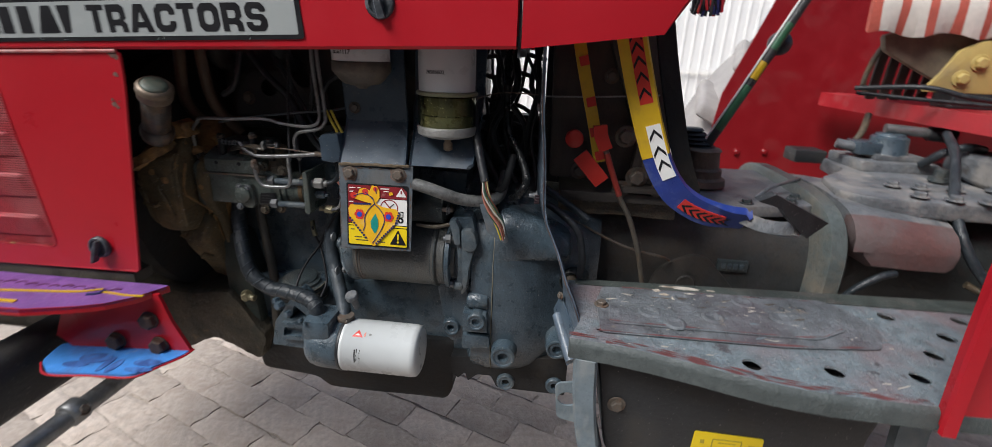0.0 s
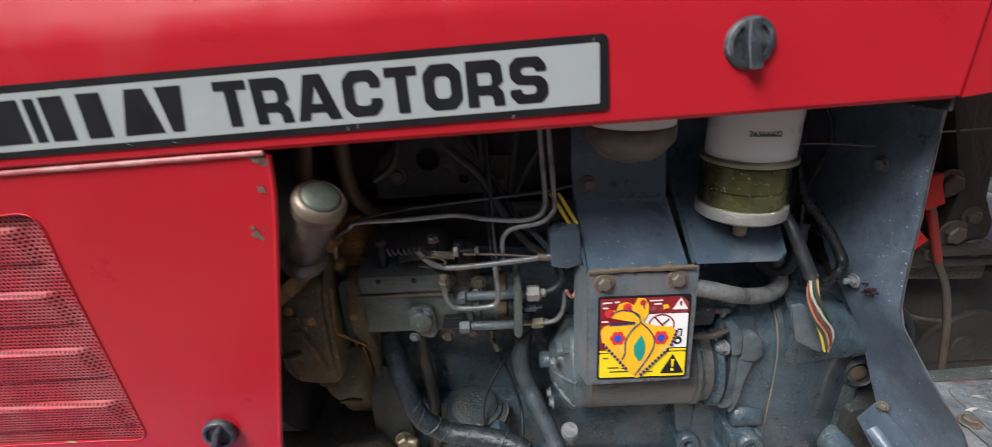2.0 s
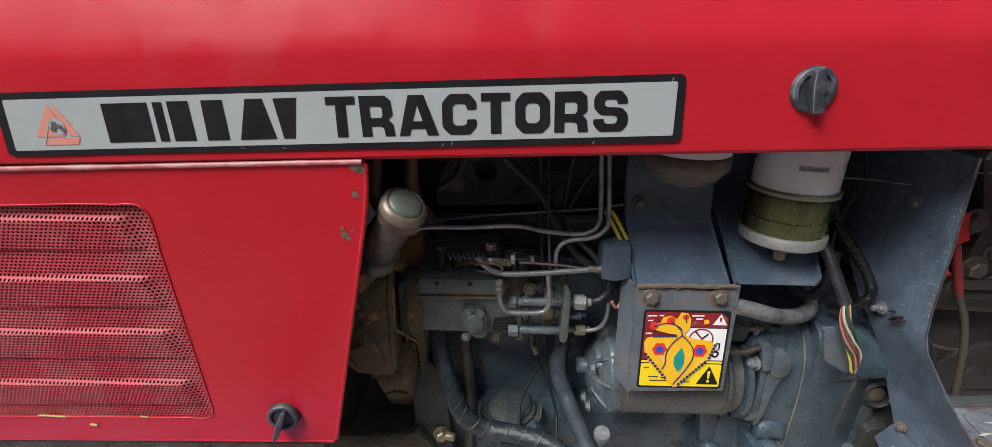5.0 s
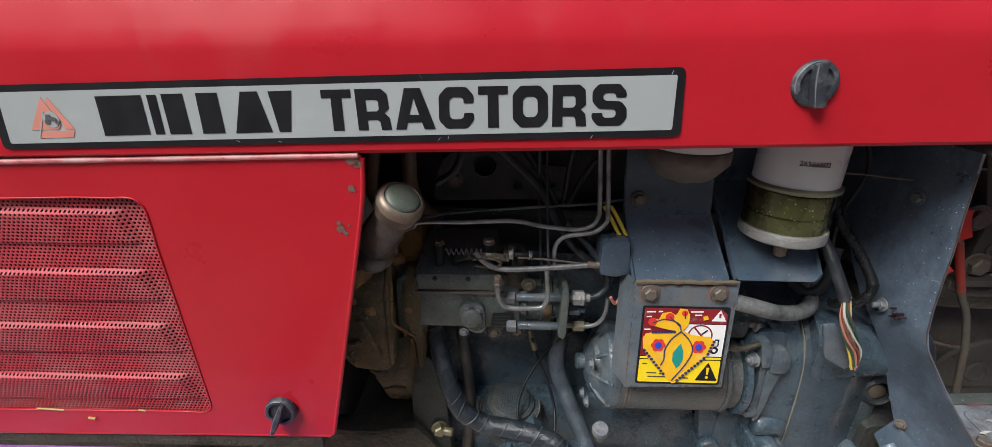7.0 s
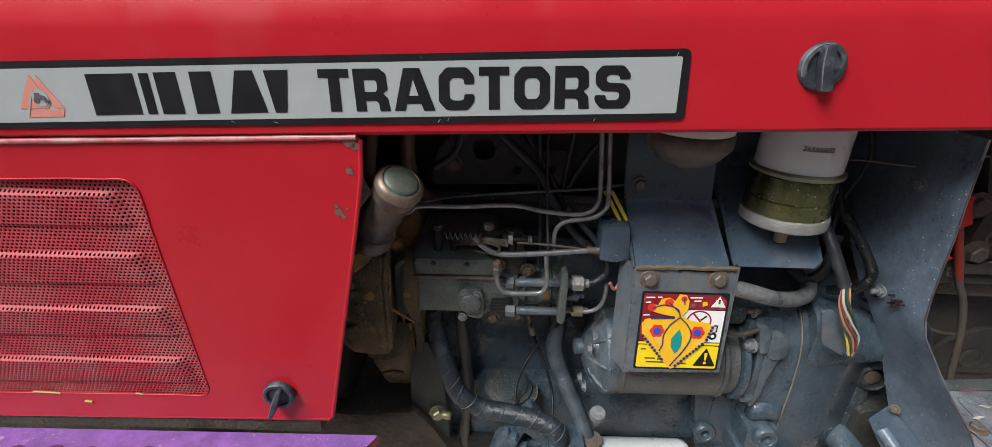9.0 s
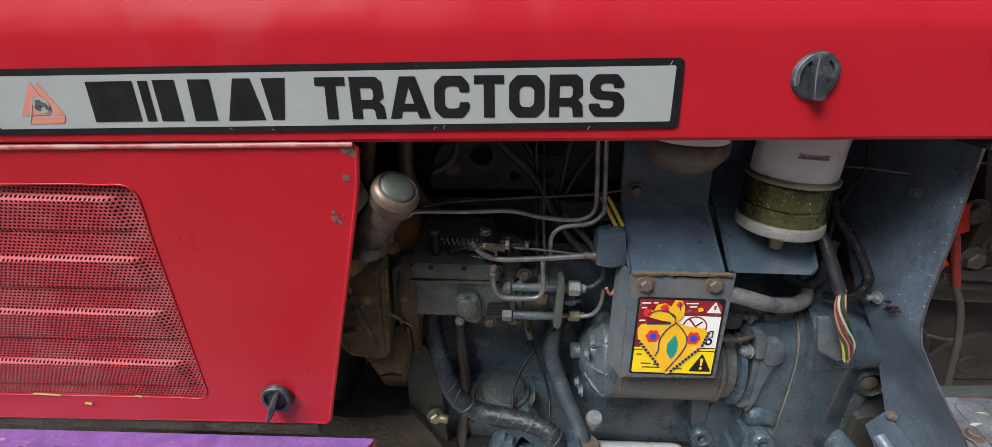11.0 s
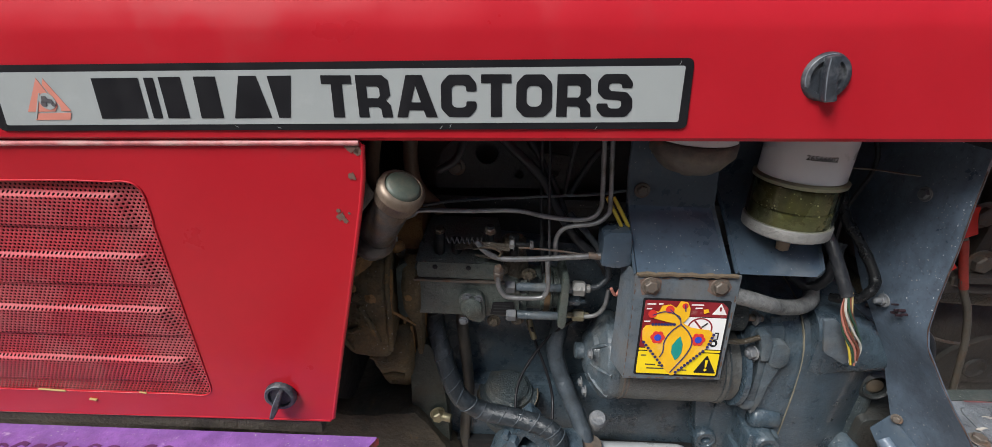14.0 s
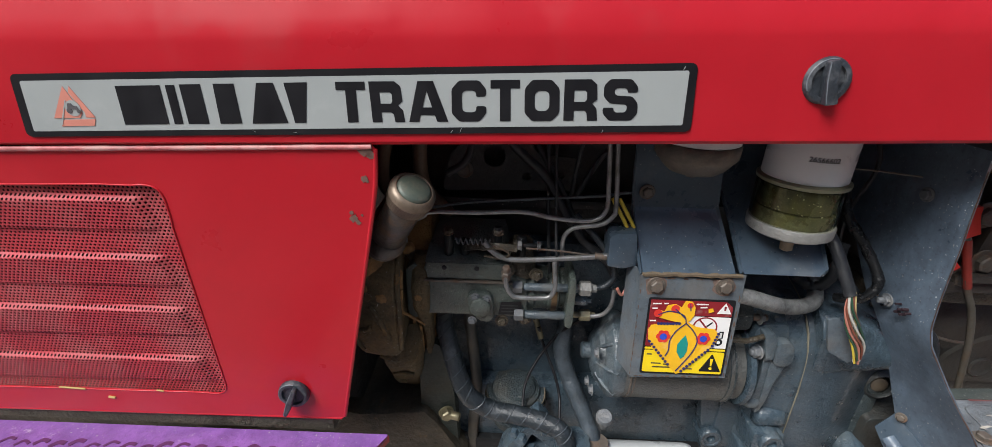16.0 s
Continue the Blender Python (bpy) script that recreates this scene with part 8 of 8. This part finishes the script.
    for h, r in ((0.0495, 0.0466), (0.0585, 0.0447)):
        bm = bmesh.new()
        tube(bm, [(-0.152 + 0.03 * h + r * math.cos(q), 0.212 - 0.12 * h + r * math.sin(q), 0.695 + h + 0.12 * r * math.sin(q)) for q in [k * math.pi / 12 for k in range(25)]], 0.0009, 6, 2, wobble=0.6)
        part("dust_line", bm, material("tan_dust_line", (0.15, 0.12, 0.08), 0.8, vary=0.4, scale=120), dome)
    # dipstick plug, plain bolt
    bm = bmesh.new()
    lathe(bm, (-0.022, 0.16, 0.735), (-0.12, -0.35, 0.9), [(0, 0.006), (0.025, 0.0065), (0.026, 0.0115), (0.033, 0.012), (0.036, 0.010)], 20)
    part("dipstick_plug", bm, GREY_PALE, tractor, "pale round dipstick plug")


build_filters()


def build_starter():
    y, z = 0.187, 0.846
    bm = bmesh.new()
    lathe(bm, (-0.014, y, z), (1, 0, 0), [(0, 0.054), (0.002, 0.0572), (0.136, 0.0572), (0.138, 0.0585), (0.144, 0.0585), (0.146, 0.054), (0.158, 0.054), (0.160, 0.046), (0.175, 0.044)], 48)
    st = part("starter_motor", bm, STARTER_M, tractor, "dusty grey starter motor")
    bm = bmesh.new()
    lathe(bm, (-0.050, y + 0.002, z), (1, 0, 0), [(0, 0.018), (0.002, 0.026), (0.006, 0.031), (0.008, 0.038), (0.014, 0.041), (0.016, 0.048), (0.020, 0.052), (0.022, 0.0575), (0.025, 0.0600), (0.038, 0.0600), (0.040, 0.0585), (0.042, 0.056)], 40)
    rough(bm, 0.001, 50)
    part("end_cap", bm, GREY_RUB, st, "pale grey starter end cap")
    bm = bmesh.new()
    lathe(bm, (-0.062, 0.190, 0.848), (1, 0, 0), [(0, 0.009), (0.002, 0.0115), (0.012, 0.011), (0.018, 0.016)], 20)
    part("end_boss", bm, GREY_RUB, st)
    for i in range(9):
        a = 2 * math.pi * i / 9 + 0.2
        bm = bmesh.new()
        tube(bm, [(-0.044, y - 0.028 * math.cos(a), z + 0.028 * math.sin(a)), (-0.034, y - 0.046 * math.cos(a), z + 0.046 * math.sin(a)), (-0.022, y - 0.0580 * math.cos(a), z + 0.0580 * math.sin(a))], 0.0030, 6, 3)
        part("end_rib", bm, GREY_RUB, st)
    for yy, zz in ((0.150, 0.812), (0.146, 0.878), (0.18, 0.80)):
        bolt(st, (-0.048, yy, zz), 0.0055, (-1, 0, 0), BOLT_GREY)
    for x, r in ((-0.0060, 0.0582), (-0.0010, 0.0578), (0.1215, 0.0580), (0.1270, 0.0590)):
        bm = bmesh.new()
        lathe(bm, (x, y, z), (1, 0, 0), [(0, r - 0.002), (0.0006, r), (0.0026, r), (0.0032, r - 0.002)], 40)
        part("clamp_band", bm, GREY_DUSTY if x > 0 else BOLT, st)
    bm = bmesh.new()
    lathe(bm, (0.08, 0.175, 0.935), (1, 0, 0), [(0, 0.024), (0.002, 0.026), (0.06, 0.026), (0.063, 0.02)], 28)
    sol = part("solenoid", bm, GREY_DUSTY, tractor, "dusty starter solenoid")
    bm = bmesh.new()
    rod(bm, (0.14, 0.152, 0.940), (0.158, 0.152, 0.940), 0.0045, 10)
    part("terminal", bm, BOLT, sol)
    bolt(sol, (0.148, 0.152, 0.940), 0.0065, (1, 0, 0), BOLT_GREY)
    bm = bmesh.new()
    tube(bm, [(0.10, 0.14, 0.915), (0.13, 0.137, 0.914), (0.155, 0.142, 0.918)], 0.0035, 8)
    part("copper_link", bm, OILY, sol)


build_starter()


def build_guard():
    """Folded guard plate with the taped-on warning label and a heart sticker."""
    lean = (0.1215 - 0.1035) / (1.012 - 0.866)

    def at(u, v, d=0.0):
        """u from the plate's left edge, v from its lower edge, d proud of it."""
        return Vector((-0.018 + u, 0.1035 + v * lean - d, 0.866 + v))
    W, H = 0.117, 0.147

    def layer(outline, d, mat, name, parent, label="", thick=0.0003):
        bm = bmesh.new()
        lo = [bm.verts.new(at(u, v, d)) for u, v in outline]
        hi = [bm.verts.new(at(u, v, d + thick)) for u, v in outline]
        n = len(lo)
        f = [bm.faces.new(lo), bm.faces.new(hi[::-1])]
        for i in range(n):
            bm.faces.new((lo[i], hi[i], hi[(i + 1) % n], lo[(i + 1) % n]))
        return part(name, bm, mat, parent, label, 0)
    bm = bmesh.new()
    lo = [(0.0015, 0.0115), (W, 0.0150), (W + 0.002, H + 0.003), (W - 0.012, H), (W - 0.014, H - 0.004), (0.0, H - 0.001)]
    a = [bm.verts.new(at(u, v)) for u, v in lo]
    b = [bm.verts.new(at(u, v) + Vector((0, 0.0025, 0))) for u, v in lo]
    bm.faces.new(a), bm.faces.new(b[::-1])
    for i in range(6):
        bm.faces.new((a[i], b[i], b[(i + 1) % 6], a[(i + 1) % 6]))
    plate = part("guard_plate", bm, GUARD, tractor, "grey folded guard plate with rusty bolts", 0)
    bm = bmesh.new()
    loft(bm, [[at(0.0015 + 0.003 * k, v), at(0.003 + 0.003 * k, v) + Vector((0, 0.003, 0)), at(-0.006, v) + Vector((0, 0.035, 0)), at(-0.008, v) + Vector((0, 0.033, 0))] for v, k in ((0.0115, 0.1), (H, 0))])
    part("side_fold", bm, GUARD, plate, "", 0)
    for x, z in ((0.0005, 1.0), (0.0785, 1.002)):
        q = at(x + 0.018, z - 0.866, 0.0)
        bolt(plate, q, 0.0078, (0, -1, 0.1), BOLT, washer=1.4, label="rusty bolt with washer")
        rust = [(x + 0.018 + 0.016 * random.uniform(0.7, 1.1) * math.cos(k * 0.52), z - 0.866 + 0.012 * random.uniform(0.7, 1.2) * math.sin(k * 0.52)) for k in range(12)]
        layer(rust, 0.0003, material("rust_stain", (0.15, 0.10, 0.08), 0.7, vary=0.3, scale=120), "rust_stain", plate)
    rust_run = material("rust_run", (0.115, 0.070, 0.050), 0.7, vary=0.4, scale=90, dirt=(0.06, 0.05, 0.045), dirt_amount=0.4, dirt_scale=50)
    random.seed(41)
    for u0, v0, u1, v1, n in ((0.001, 0.014, 0.001, 0.135, 14), (W - 0.002, 0.020, W - 0.001, 0.130, 11), (0.006, 0.0135, W - 0.004, 0.0165, 12), (0.004, H - 0.004, W - 0.020, H - 0.004, 9)):
        for k in range(n):
            t = (k + random.random()) / n
            cu, cv, r = u0 + (u1 - u0) * t, v0 + (v1 - v0) * t, random.uniform(0.0007, 0.0022)
            along = (1.8, 0.6) if abs(u1 - u0) > 0.02 else (0.6, 1.8)
            pts = [(min(W, max(0.001, cu + r * along[0] * random.uniform(0.6, 1.2) * math.cos(q * 0.785))), cv + r * along[1] * random.uniform(0.6, 1.2) * math.sin(q * 0.785)) for q in range(8)]
            layer(pts, 0.0002, rust_run, "rust_fleck", plate)
    bm = bmesh.new()
    ribbon(bm, [(-0.017, 0.1205, 1.0135), (0.02, 0.120, 1.0150), (0.06, 0.1195, 1.0155), (0.095, 0.119, 1.0165)], 0.004, 0.003, (0, 1, 0.2), 10)
    rough(bm, 0.0012, 160)
    part("dust_ledge", bm, material("tan_caked_dust", (0.15, 0.115, 0.075), 0.85, vary=0.35, scale=120), plate, "tan caked dust along the joint")
    # label: local origin at its lower left corner
    lu, lv, lw, lh = 0.0125, 0.0185, 0.1005, 0.1005

    def lab(pts):
        return [(lu + lw * p, lv + lh * q) for p, q in pts]
    label = layer(rounded(lab([(0, 0), (1, 0.0), (1, 1), (0, 1.0)]), 0.003), 0.0006, INK, "warning_label", plate, "yellow, white and maroon warning label")
    layer(rounded(lab([(0.025, 0.025), (0.975, 0.025), (0.975, 0.32), (0.025, 0.32)]), 0.002), 0.0011, YELLOW, "yellow_field", label)
    layer(lab([(0.025, 0.335), (0.975, 0.335), (0.975, 0.36), (0.025, 0.36)]), 0.0011, YELLOW, "yellow_line", label)
    layer(lab([(0.45, 0.375), (0.975, 0.375), (0.975, 0.78), (0.45, 0.78)]), 0.0011, WHITE_INK, "white_field", label)
    layer(rounded(lab([(0.025, 0.375), (0.45, 0.375), (0.45, 0.79), (0.975, 0.79), (0.975, 0.91), (0.9, 0.975), (0.025, 0.975)]), 0.0015), 0.0011, MAROON, "maroon_field", label)
    layer(lab([(0.80, 0.83), (0.965, 0.83), (0.885, 0.965)]), 0.0016, WHITE_INK, "triangle", label)
    layer(lab([(0.875, 0.875), (0.895, 0.875), (0.898, 0.925), (0.872, 0.925)]), 0.0021, MAROON, "triangle", label)
    layer(rounded(lab([(0.70, 0.06), (0.965, 0.06), (0.835, 0.30)]), 0.002), 0.0016, INK, "triangle", label)
    layer(lab([(0.826, 0.14), (0.844, 0.14), (0.852, 0.235), (0.818, 0.235)]), 0.0021, YELLOW, "mark", label)
    layer(lab(ring_of(0.835, 0.105, 0.018, 10)), 0.0021, YELLOW, "mark", label)
    # forbidden-sign ring and small machine outline
    for i in range(28):
        a0, a1 = 2 * math.pi * i / 28, 2 * math.pi * (i + 1) / 28
        layer(lab([(0.690 + 0.145 * math.cos(a0), 0.645 + 0.135 * math.sin(a0)), (0.690 + 0.145 * math.cos(a1), 0.645 + 0.135 * math.sin(a1)), (0.690 + 0.128 * math.cos(a1), 0.645 + 0.118 * math.sin(a1)), (0.690 + 0.128 * math.cos(a0), 0.645 + 0.118 * math.sin(a0))]), 0.0014, MAROON, "ring", label)
    layer(lab([(0.605, 0.740), (0.622, 0.752), (0.790, 0.560), (0.772, 0.550)]), 0.0014, MAROON, "ring", label)
    layer(lab([(0.700, 0.665), (0.715, 0.655), (0.775, 0.710), (0.765, 0.722)]), 0.0016, INK, "mark", label)
    layer(lab(ring_of(0.875, 0.46, 0.048, 16)), 0.0015, INK, "mark", label)
    layer(lab(ring_of(0.875, 0.46, 0.02, 10)), 0.0020, WHITE_INK, "mark", label)
    layer(lab([(0.88, 0.51), (0.92, 0.51), (0.92, 0.60), (0.87, 0.60), (0.87, 0.585), (0.905, 0.585), (0.905, 0.52)]), 0.0015, INK, "mark", label)
    for p, q, w in ((0.05, 0.92, 0.10), (0.18, 0.925, 0.05), (0.05, 0.86, 0.06), (0.55, 0.93, 0.14), (0.60, 0.89, 0.08), (0.04, 0.70, 0.07), (0.04, 0.60, 0.06)):
        layer(lab([(p, q), (p + w, q + 0.004), (p + w, q + 0.018), (p, q + 0.015)]), 0.0015, WHITE_INK, "print_bar", label)
    for p, q, w in ((0.12, 0.14, 0.12), (0.27, 0.13, 0.08), (0.14, 0.09, 0.22), (0.48, 0.08, 0.14), (0.06, 0.26, 0.06)):
        layer(lab([(p, q), (p + w, q), (p + w, q + 0.014), (p, q + 0.014)]), 0.0015, OILY, "print_bar", label)
    # heart sticker across the label
    left = [(0.43, 0.02), (0.25, 0.20), (0.10, 0.36), (0.045, 0.48), (0.03, 0.60), (0.06, 0.66), (0.16, 0.685), (0.30, 0.675), (0.40, 0.70)]
    right = [(0.50, 0.70), (0.58, 0.66), (0.68, 0.645), (0.80, 0.635), (0.87, 0.57), (0.85, 0.48), (0.78, 0.38), (0.62, 0.20), (0.47, 0.03)]
    heart = layer(lab(left + [(0.45, 0.74)] + right), 0.0026, ORANGE, "heart_sticker", plate, "orange heart sticker with flowers")
    crown = [(0.44, 0.70), (0.30, 0.72), (0.14, 0.76), (0.08, 0.80), (0.12, 0.86), (0.19, 0.84), (0.22, 0.92), (0.31, 0.94), (0.38, 0.90), (0.42, 0.985), (0.50, 0.975), (0.54, 0.90), (0.54, 0.80), (0.50, 0.73)]
    layer(lab(crown), 0.0027, ORANGE, "crown", heart)
    layer(lab([(0.70, 0.84), (0.76, 0.86), (0.74, 0.90), (0.69, 0.89)]), 0.0027, ORANGE, "crown", heart)
    for cx, cz in ((0.215, 0.52), (0.685, 0.51)):
        fl = []
        for i in range(36):
            a = 2 * math.pi * i / 36
            r = 0.085 * (0.82 + 0.18 * abs(math.cos(3 * a)))
            fl.append((cx + r * math.cos(a), cz + r * math.sin(a)))
        layer(lab(fl), 0.0032, RED_INK, "flower", heart)
        layer(lab(ring_of(cx, cz, 0.042, 16)), 0.0037, BLUE_INK, "flower_eye", heart)
    for cx, cz, r in ((0.12, 0.815, 0.05), (0.31, 0.88, 0.05), (0.475, 0.93, 0.035)):
        layer(lab(ring_of(cx, cz, r, 12)), 0.0032, RED_INK, "berry", heart)
    layer(lab([(0.455, 0.23), (0.40, 0.32), (0.395, 0.42), (0.44, 0.50), (0.475, 0.545), (0.515, 0.45), (0.52, 0.34), (0.49, 0.26)]), 0.0032, TEAL, "leaf", heart)

    def line(pts, w, mat=NAVY):
        pts = [Vector(p) for p in pts]
        fine = curve_points([(p.x, p.y, 0) for p in pts], 5)
        for p, q in zip(fine, fine[1:]):
            t = (q - p).normalized()
            n = Vector((-t.y, t.x, 0)) * w / 2
            layer(lab([((p - n).x, (p - n).y), ((q - n).x, (q - n).y), ((q + n).x, (q + n).y), ((p + n).x, (p + n).y)]), 0.0033, mat, "outline", heart)
    line([(0.46, 0.70), (0.36, 0.60), (0.30, 0.47), (0.30, 0.34), (0.27, 0.26)], 0.014)
    line([(0.46, 0.70), (0.56, 0.60), (0.62, 0.47), (0.57, 0.30), (0.42, 0.06)], 0.014)
    line([(0.46, 0.70), (0.42, 0.80), (0.26, 0.85), (0.12, 0.80)], 0.012)
    line([(0.44, 0.76), (0.38, 0.82), (0.31, 0.88)], 0.012)
    line([(0.49, 0.86), (0.475, 0.95)], 0.012)
    # beaded dark edge
    for a, b, n in (((0.045, 0.47), (0.33, 0.13), 9), ((0.47, 0.05), (0.78, 0.38), 10), ((0.12, 0.685), (0.40, 0.695), 8), ((0.80, 0.40), (0.86, 0.60), 5)):
        for i in range(n):
            t = (i + 0.5) / n
            layer(lab(ring_of(a[0] + (b[0] - a[0]) * t, a[1] + (b[1] - a[1]) * t, 0.0185, 8)), 0.0033, NAVY, "bead", heart)


build_guard()


def build_harness():
    bm = bmesh.new()
    tube(bm, [(0.176, 0.21, 1.21), (0.182, 0.18, 1.13), (0.192, 0.155, 1.073), (0.2000, 0.135, 1.048), (0.2080, 0.121, 1.024), (0.2150, 0.110, 1.002)], 0.0066, 12, wobble=0.05)
    har = part("wiring_harness", bm, RUBBER, tractor, "black sleeved wiring harness with cut ends")
    random.seed(11)
    spine = [Vector(p) for p in ((0.2145, 0.109, 1.007), (0.2165, 0.105, 0.986), (0.2265, 0.103, 0.962), (0.2405, 0.103, 0.938), (0.2455, 0.1035, 0.917))]
    for i in range(9):
        a0 = 2 * math.pi * i / 9
        pts = []
        for k, p in enumerate(spine):
            r = (0.0035, 0.0055, 0.0072, 0.0065, 0.0040)[k] * random.uniform(0.75, 1.1)
            a = a0 + 0.75 * k
            pts.append(p + Vector((0.85 * r * math.cos(a), 0.5 * r * math.sin(a), 0.45 * r * math.cos(a))))
        pts[-1].z += random.uniform(-0.004, 0.003)
        bm = bmesh.new()
        tube(bm, pts, 0.00135, 6)
        part("wire", bm, WIRES[(1, 0, 2, 4, 3, 1, 2, 3, 5)[i]], har)
    bm = bmesh.new()
    prism(bm, rounded([(0.2060, 0.9640), (0.2200, 0.9180), (0.2480, 0.9020), (0.2540, 0.9060), (0.2420, 0.9480), (0.2180, 0.9660)], 0.003), 0.117, 0.121, 0.001)
    part("clip", bm, GUARD, har, "dusty grey bent clip plate")
    bm = bmesh.new()
    tube(bm, [(0.232, 0.230, 1.21), (0.234, 0.205, 1.12), (0.240, 0.190, 1.071), (0.2600, 0.172, 1.037), (0.2740, 0.152, 1.004), (0.2715, 0.148, 0.986), (0.262, 0.156, 0.970), (0.250, 0.175, 0.960)], 0.0058, 10, wobble=0.06, ridge=0.0008, every=5)
    part("taped_branch", bm, material("shiny_black_tape", (0.008, 0.009, 0.010), 0.28, vary=0.3, scale=60, bump=0.3, bump_scale=160, spec=0.4), har, "glossy black taped branch")
    for i in range(16):
        x = 0.17 + 0.007 * i + random.uniform(-0.006, 0.006)
        y = random.uniform(0.24, 0.42)
        bm = bmesh.new()
        tube(bm, [(x + random.uniform(-0.02, 0.02), y, 1.21), (x + random.uniform(-0.025, 0.025), y - 0.02, 1.13), (x + random.uniform(-0.03, 0.03), y - 0.01, 1.05), (x + random.uniform(-0.03, 0.03), y, 0.96)], random.uniform(0.0028, 0.007), 7)
        part("cable", bm, RUBBER, har)
    for i in range(6):
        bm = bmesh.new()
        z = 1.0 + i * 0.035
        tube(bm, [(0.16, 0.33, z + random.uniform(-0.02, 0.02)), (0.20, 0.30, z + random.uniform(-0.02, 0.02)), (0.24, 0.32, z + random.uniform(-0.02, 0.03)), (0.29, 0.30, z)], 0.004, 7)
        part("cable", bm, RUBBER, har)
    bm = bmesh.new()
    tube(bm, [(0.15, 0.2, 1.10), (0.22, 0.19, 1.125), (0.285, 0.16, 1.128)], 0.0010, 6)
    part("cable", bm, BOLT, har, "thin dull cable")
    for pts, r, m in (([(0.30, 0.16, 0.965), (0.33, 0.15, 0.95), (0.36, 0.14, 0.925), (0.372, 0.14, 0.88), (0.372, 0.15, 0.84)], 0.006, RUBBER), ([(0.33, 0.21, 0.93), (0.393, 0.218, 0.898), (0.428, 0.219, 0.881), (0.470, 0.222, 0.866), (0.520, 0.235, 0.852), (0.540, 0.252, 0.838)], 0.0024, BOLT), ([(0.305, 0.2, 0.975), (0.34, 0.19, 0.955), (0.38, 0.18, 0.93)], 0.006, HOSE)):
        bm = bmesh.new()
        tube(bm, pts, r, 8)
        part("brake_line", bm, m, tractor, "thin line along the housing")


build_harness()


# ---- brick paving, last ----
def build_paving():
    random.seed(21)
    L, W, gap = 0.232, 0.113, 0.003
    turn = radians(-21)
    ca, sa = math.cos(turn), math.sin(turn)
    shapes = []
    for k in range(8):
        bm = bmesh.new()
        box(bm, (-L / 2 + gap / 2, -W / 2 + gap / 2, -0.05), (L / 2 - gap / 2, W / 2 - gap / 2, 0.0))
        bmesh.ops.subdivide_edges(bm, edges=[e for e in bm.edges if abs(e.verts[0].co.z - e.verts[1].co.z) < 1e-6 and e.verts[0].co.z > -0.01], cuts=5, use_grid_fill=True)
        for v in bm.verts:
            if v.co.z > -0.01:
                rim = max(abs(v.co.x) / (L / 2), abs(v.co.y) / (W / 2)) > 0.9
                s = noise.noise(v.co * 25 + Vector((k * 7.3, 0, 0)))
                v.co.z += 0.0035 * s - ((0.004 + 0.004 * noise.noise(v.co * 30 + Vector((k, k, 0)))) if rim else 0)
                if rim:
                    v.co.x += 0.009 * noise.noise(v.co * 40 + Vector((0, k * 3.1, 0)))
                    v.co.y += 0.009 * noise.noise(v.co * 40 + Vector((0, 0, k * 5.7)))
        shapes.append(finish("brick", bm, BRICK, 50))
    spots = []
    for j in range(-60, 75):
        for i in range(-34, 38):
            u, v = (i + (0.5 if j % 2 else 0)) * L, j * W
            x, y = u * ca - v * sa, u * sa + v * ca + 0.645
            if -4.5 < x < 5 and -3.4 < y < 3.9:
                spots.append((x, y))
    near = sorted((p for p in spots if -0.95 < p[0] < 1.3 and 0.2 < p[1] < 1.75), key=lambda p: abs(p[0] - 0.1) + abs(p[1] - 0.8))[:290]
    chosen = set(near)
    paving = tagged(new("pavement"), "worn pale brick paving with sandy joints", "pavement", kind="structure")
    verts, faces = [], []
    for p in spots:
        me = random.choice(shapes)
        m = Matrix.Translation((p[0], p[1], random.uniform(-0.004, 0.004))) @ Matrix.Rotation(turn + random.uniform(-0.03, 0.03) + random.choice((0, math.pi)), 4, "Z")
        if p in chosen:
            ob = new("brick", me)
            ob.matrix_basis = m
            ob.parent = paving
        else:
            n = len(verts)
            verts += [tuple(m @ v.co) for v in me.vertices]
            faces += [tuple(n + q for q in f.vertices) for f in me.polygons]
    me = bpy.data.meshes.new("outer_bricks")
    me.from_pydata(verts, [], faces)
    me.materials.append(BRICK_REST)
    rest = new("outer_bricks", me)
    rest.parent = paving
    tagged(rest, kind="stuff")


build_paving()
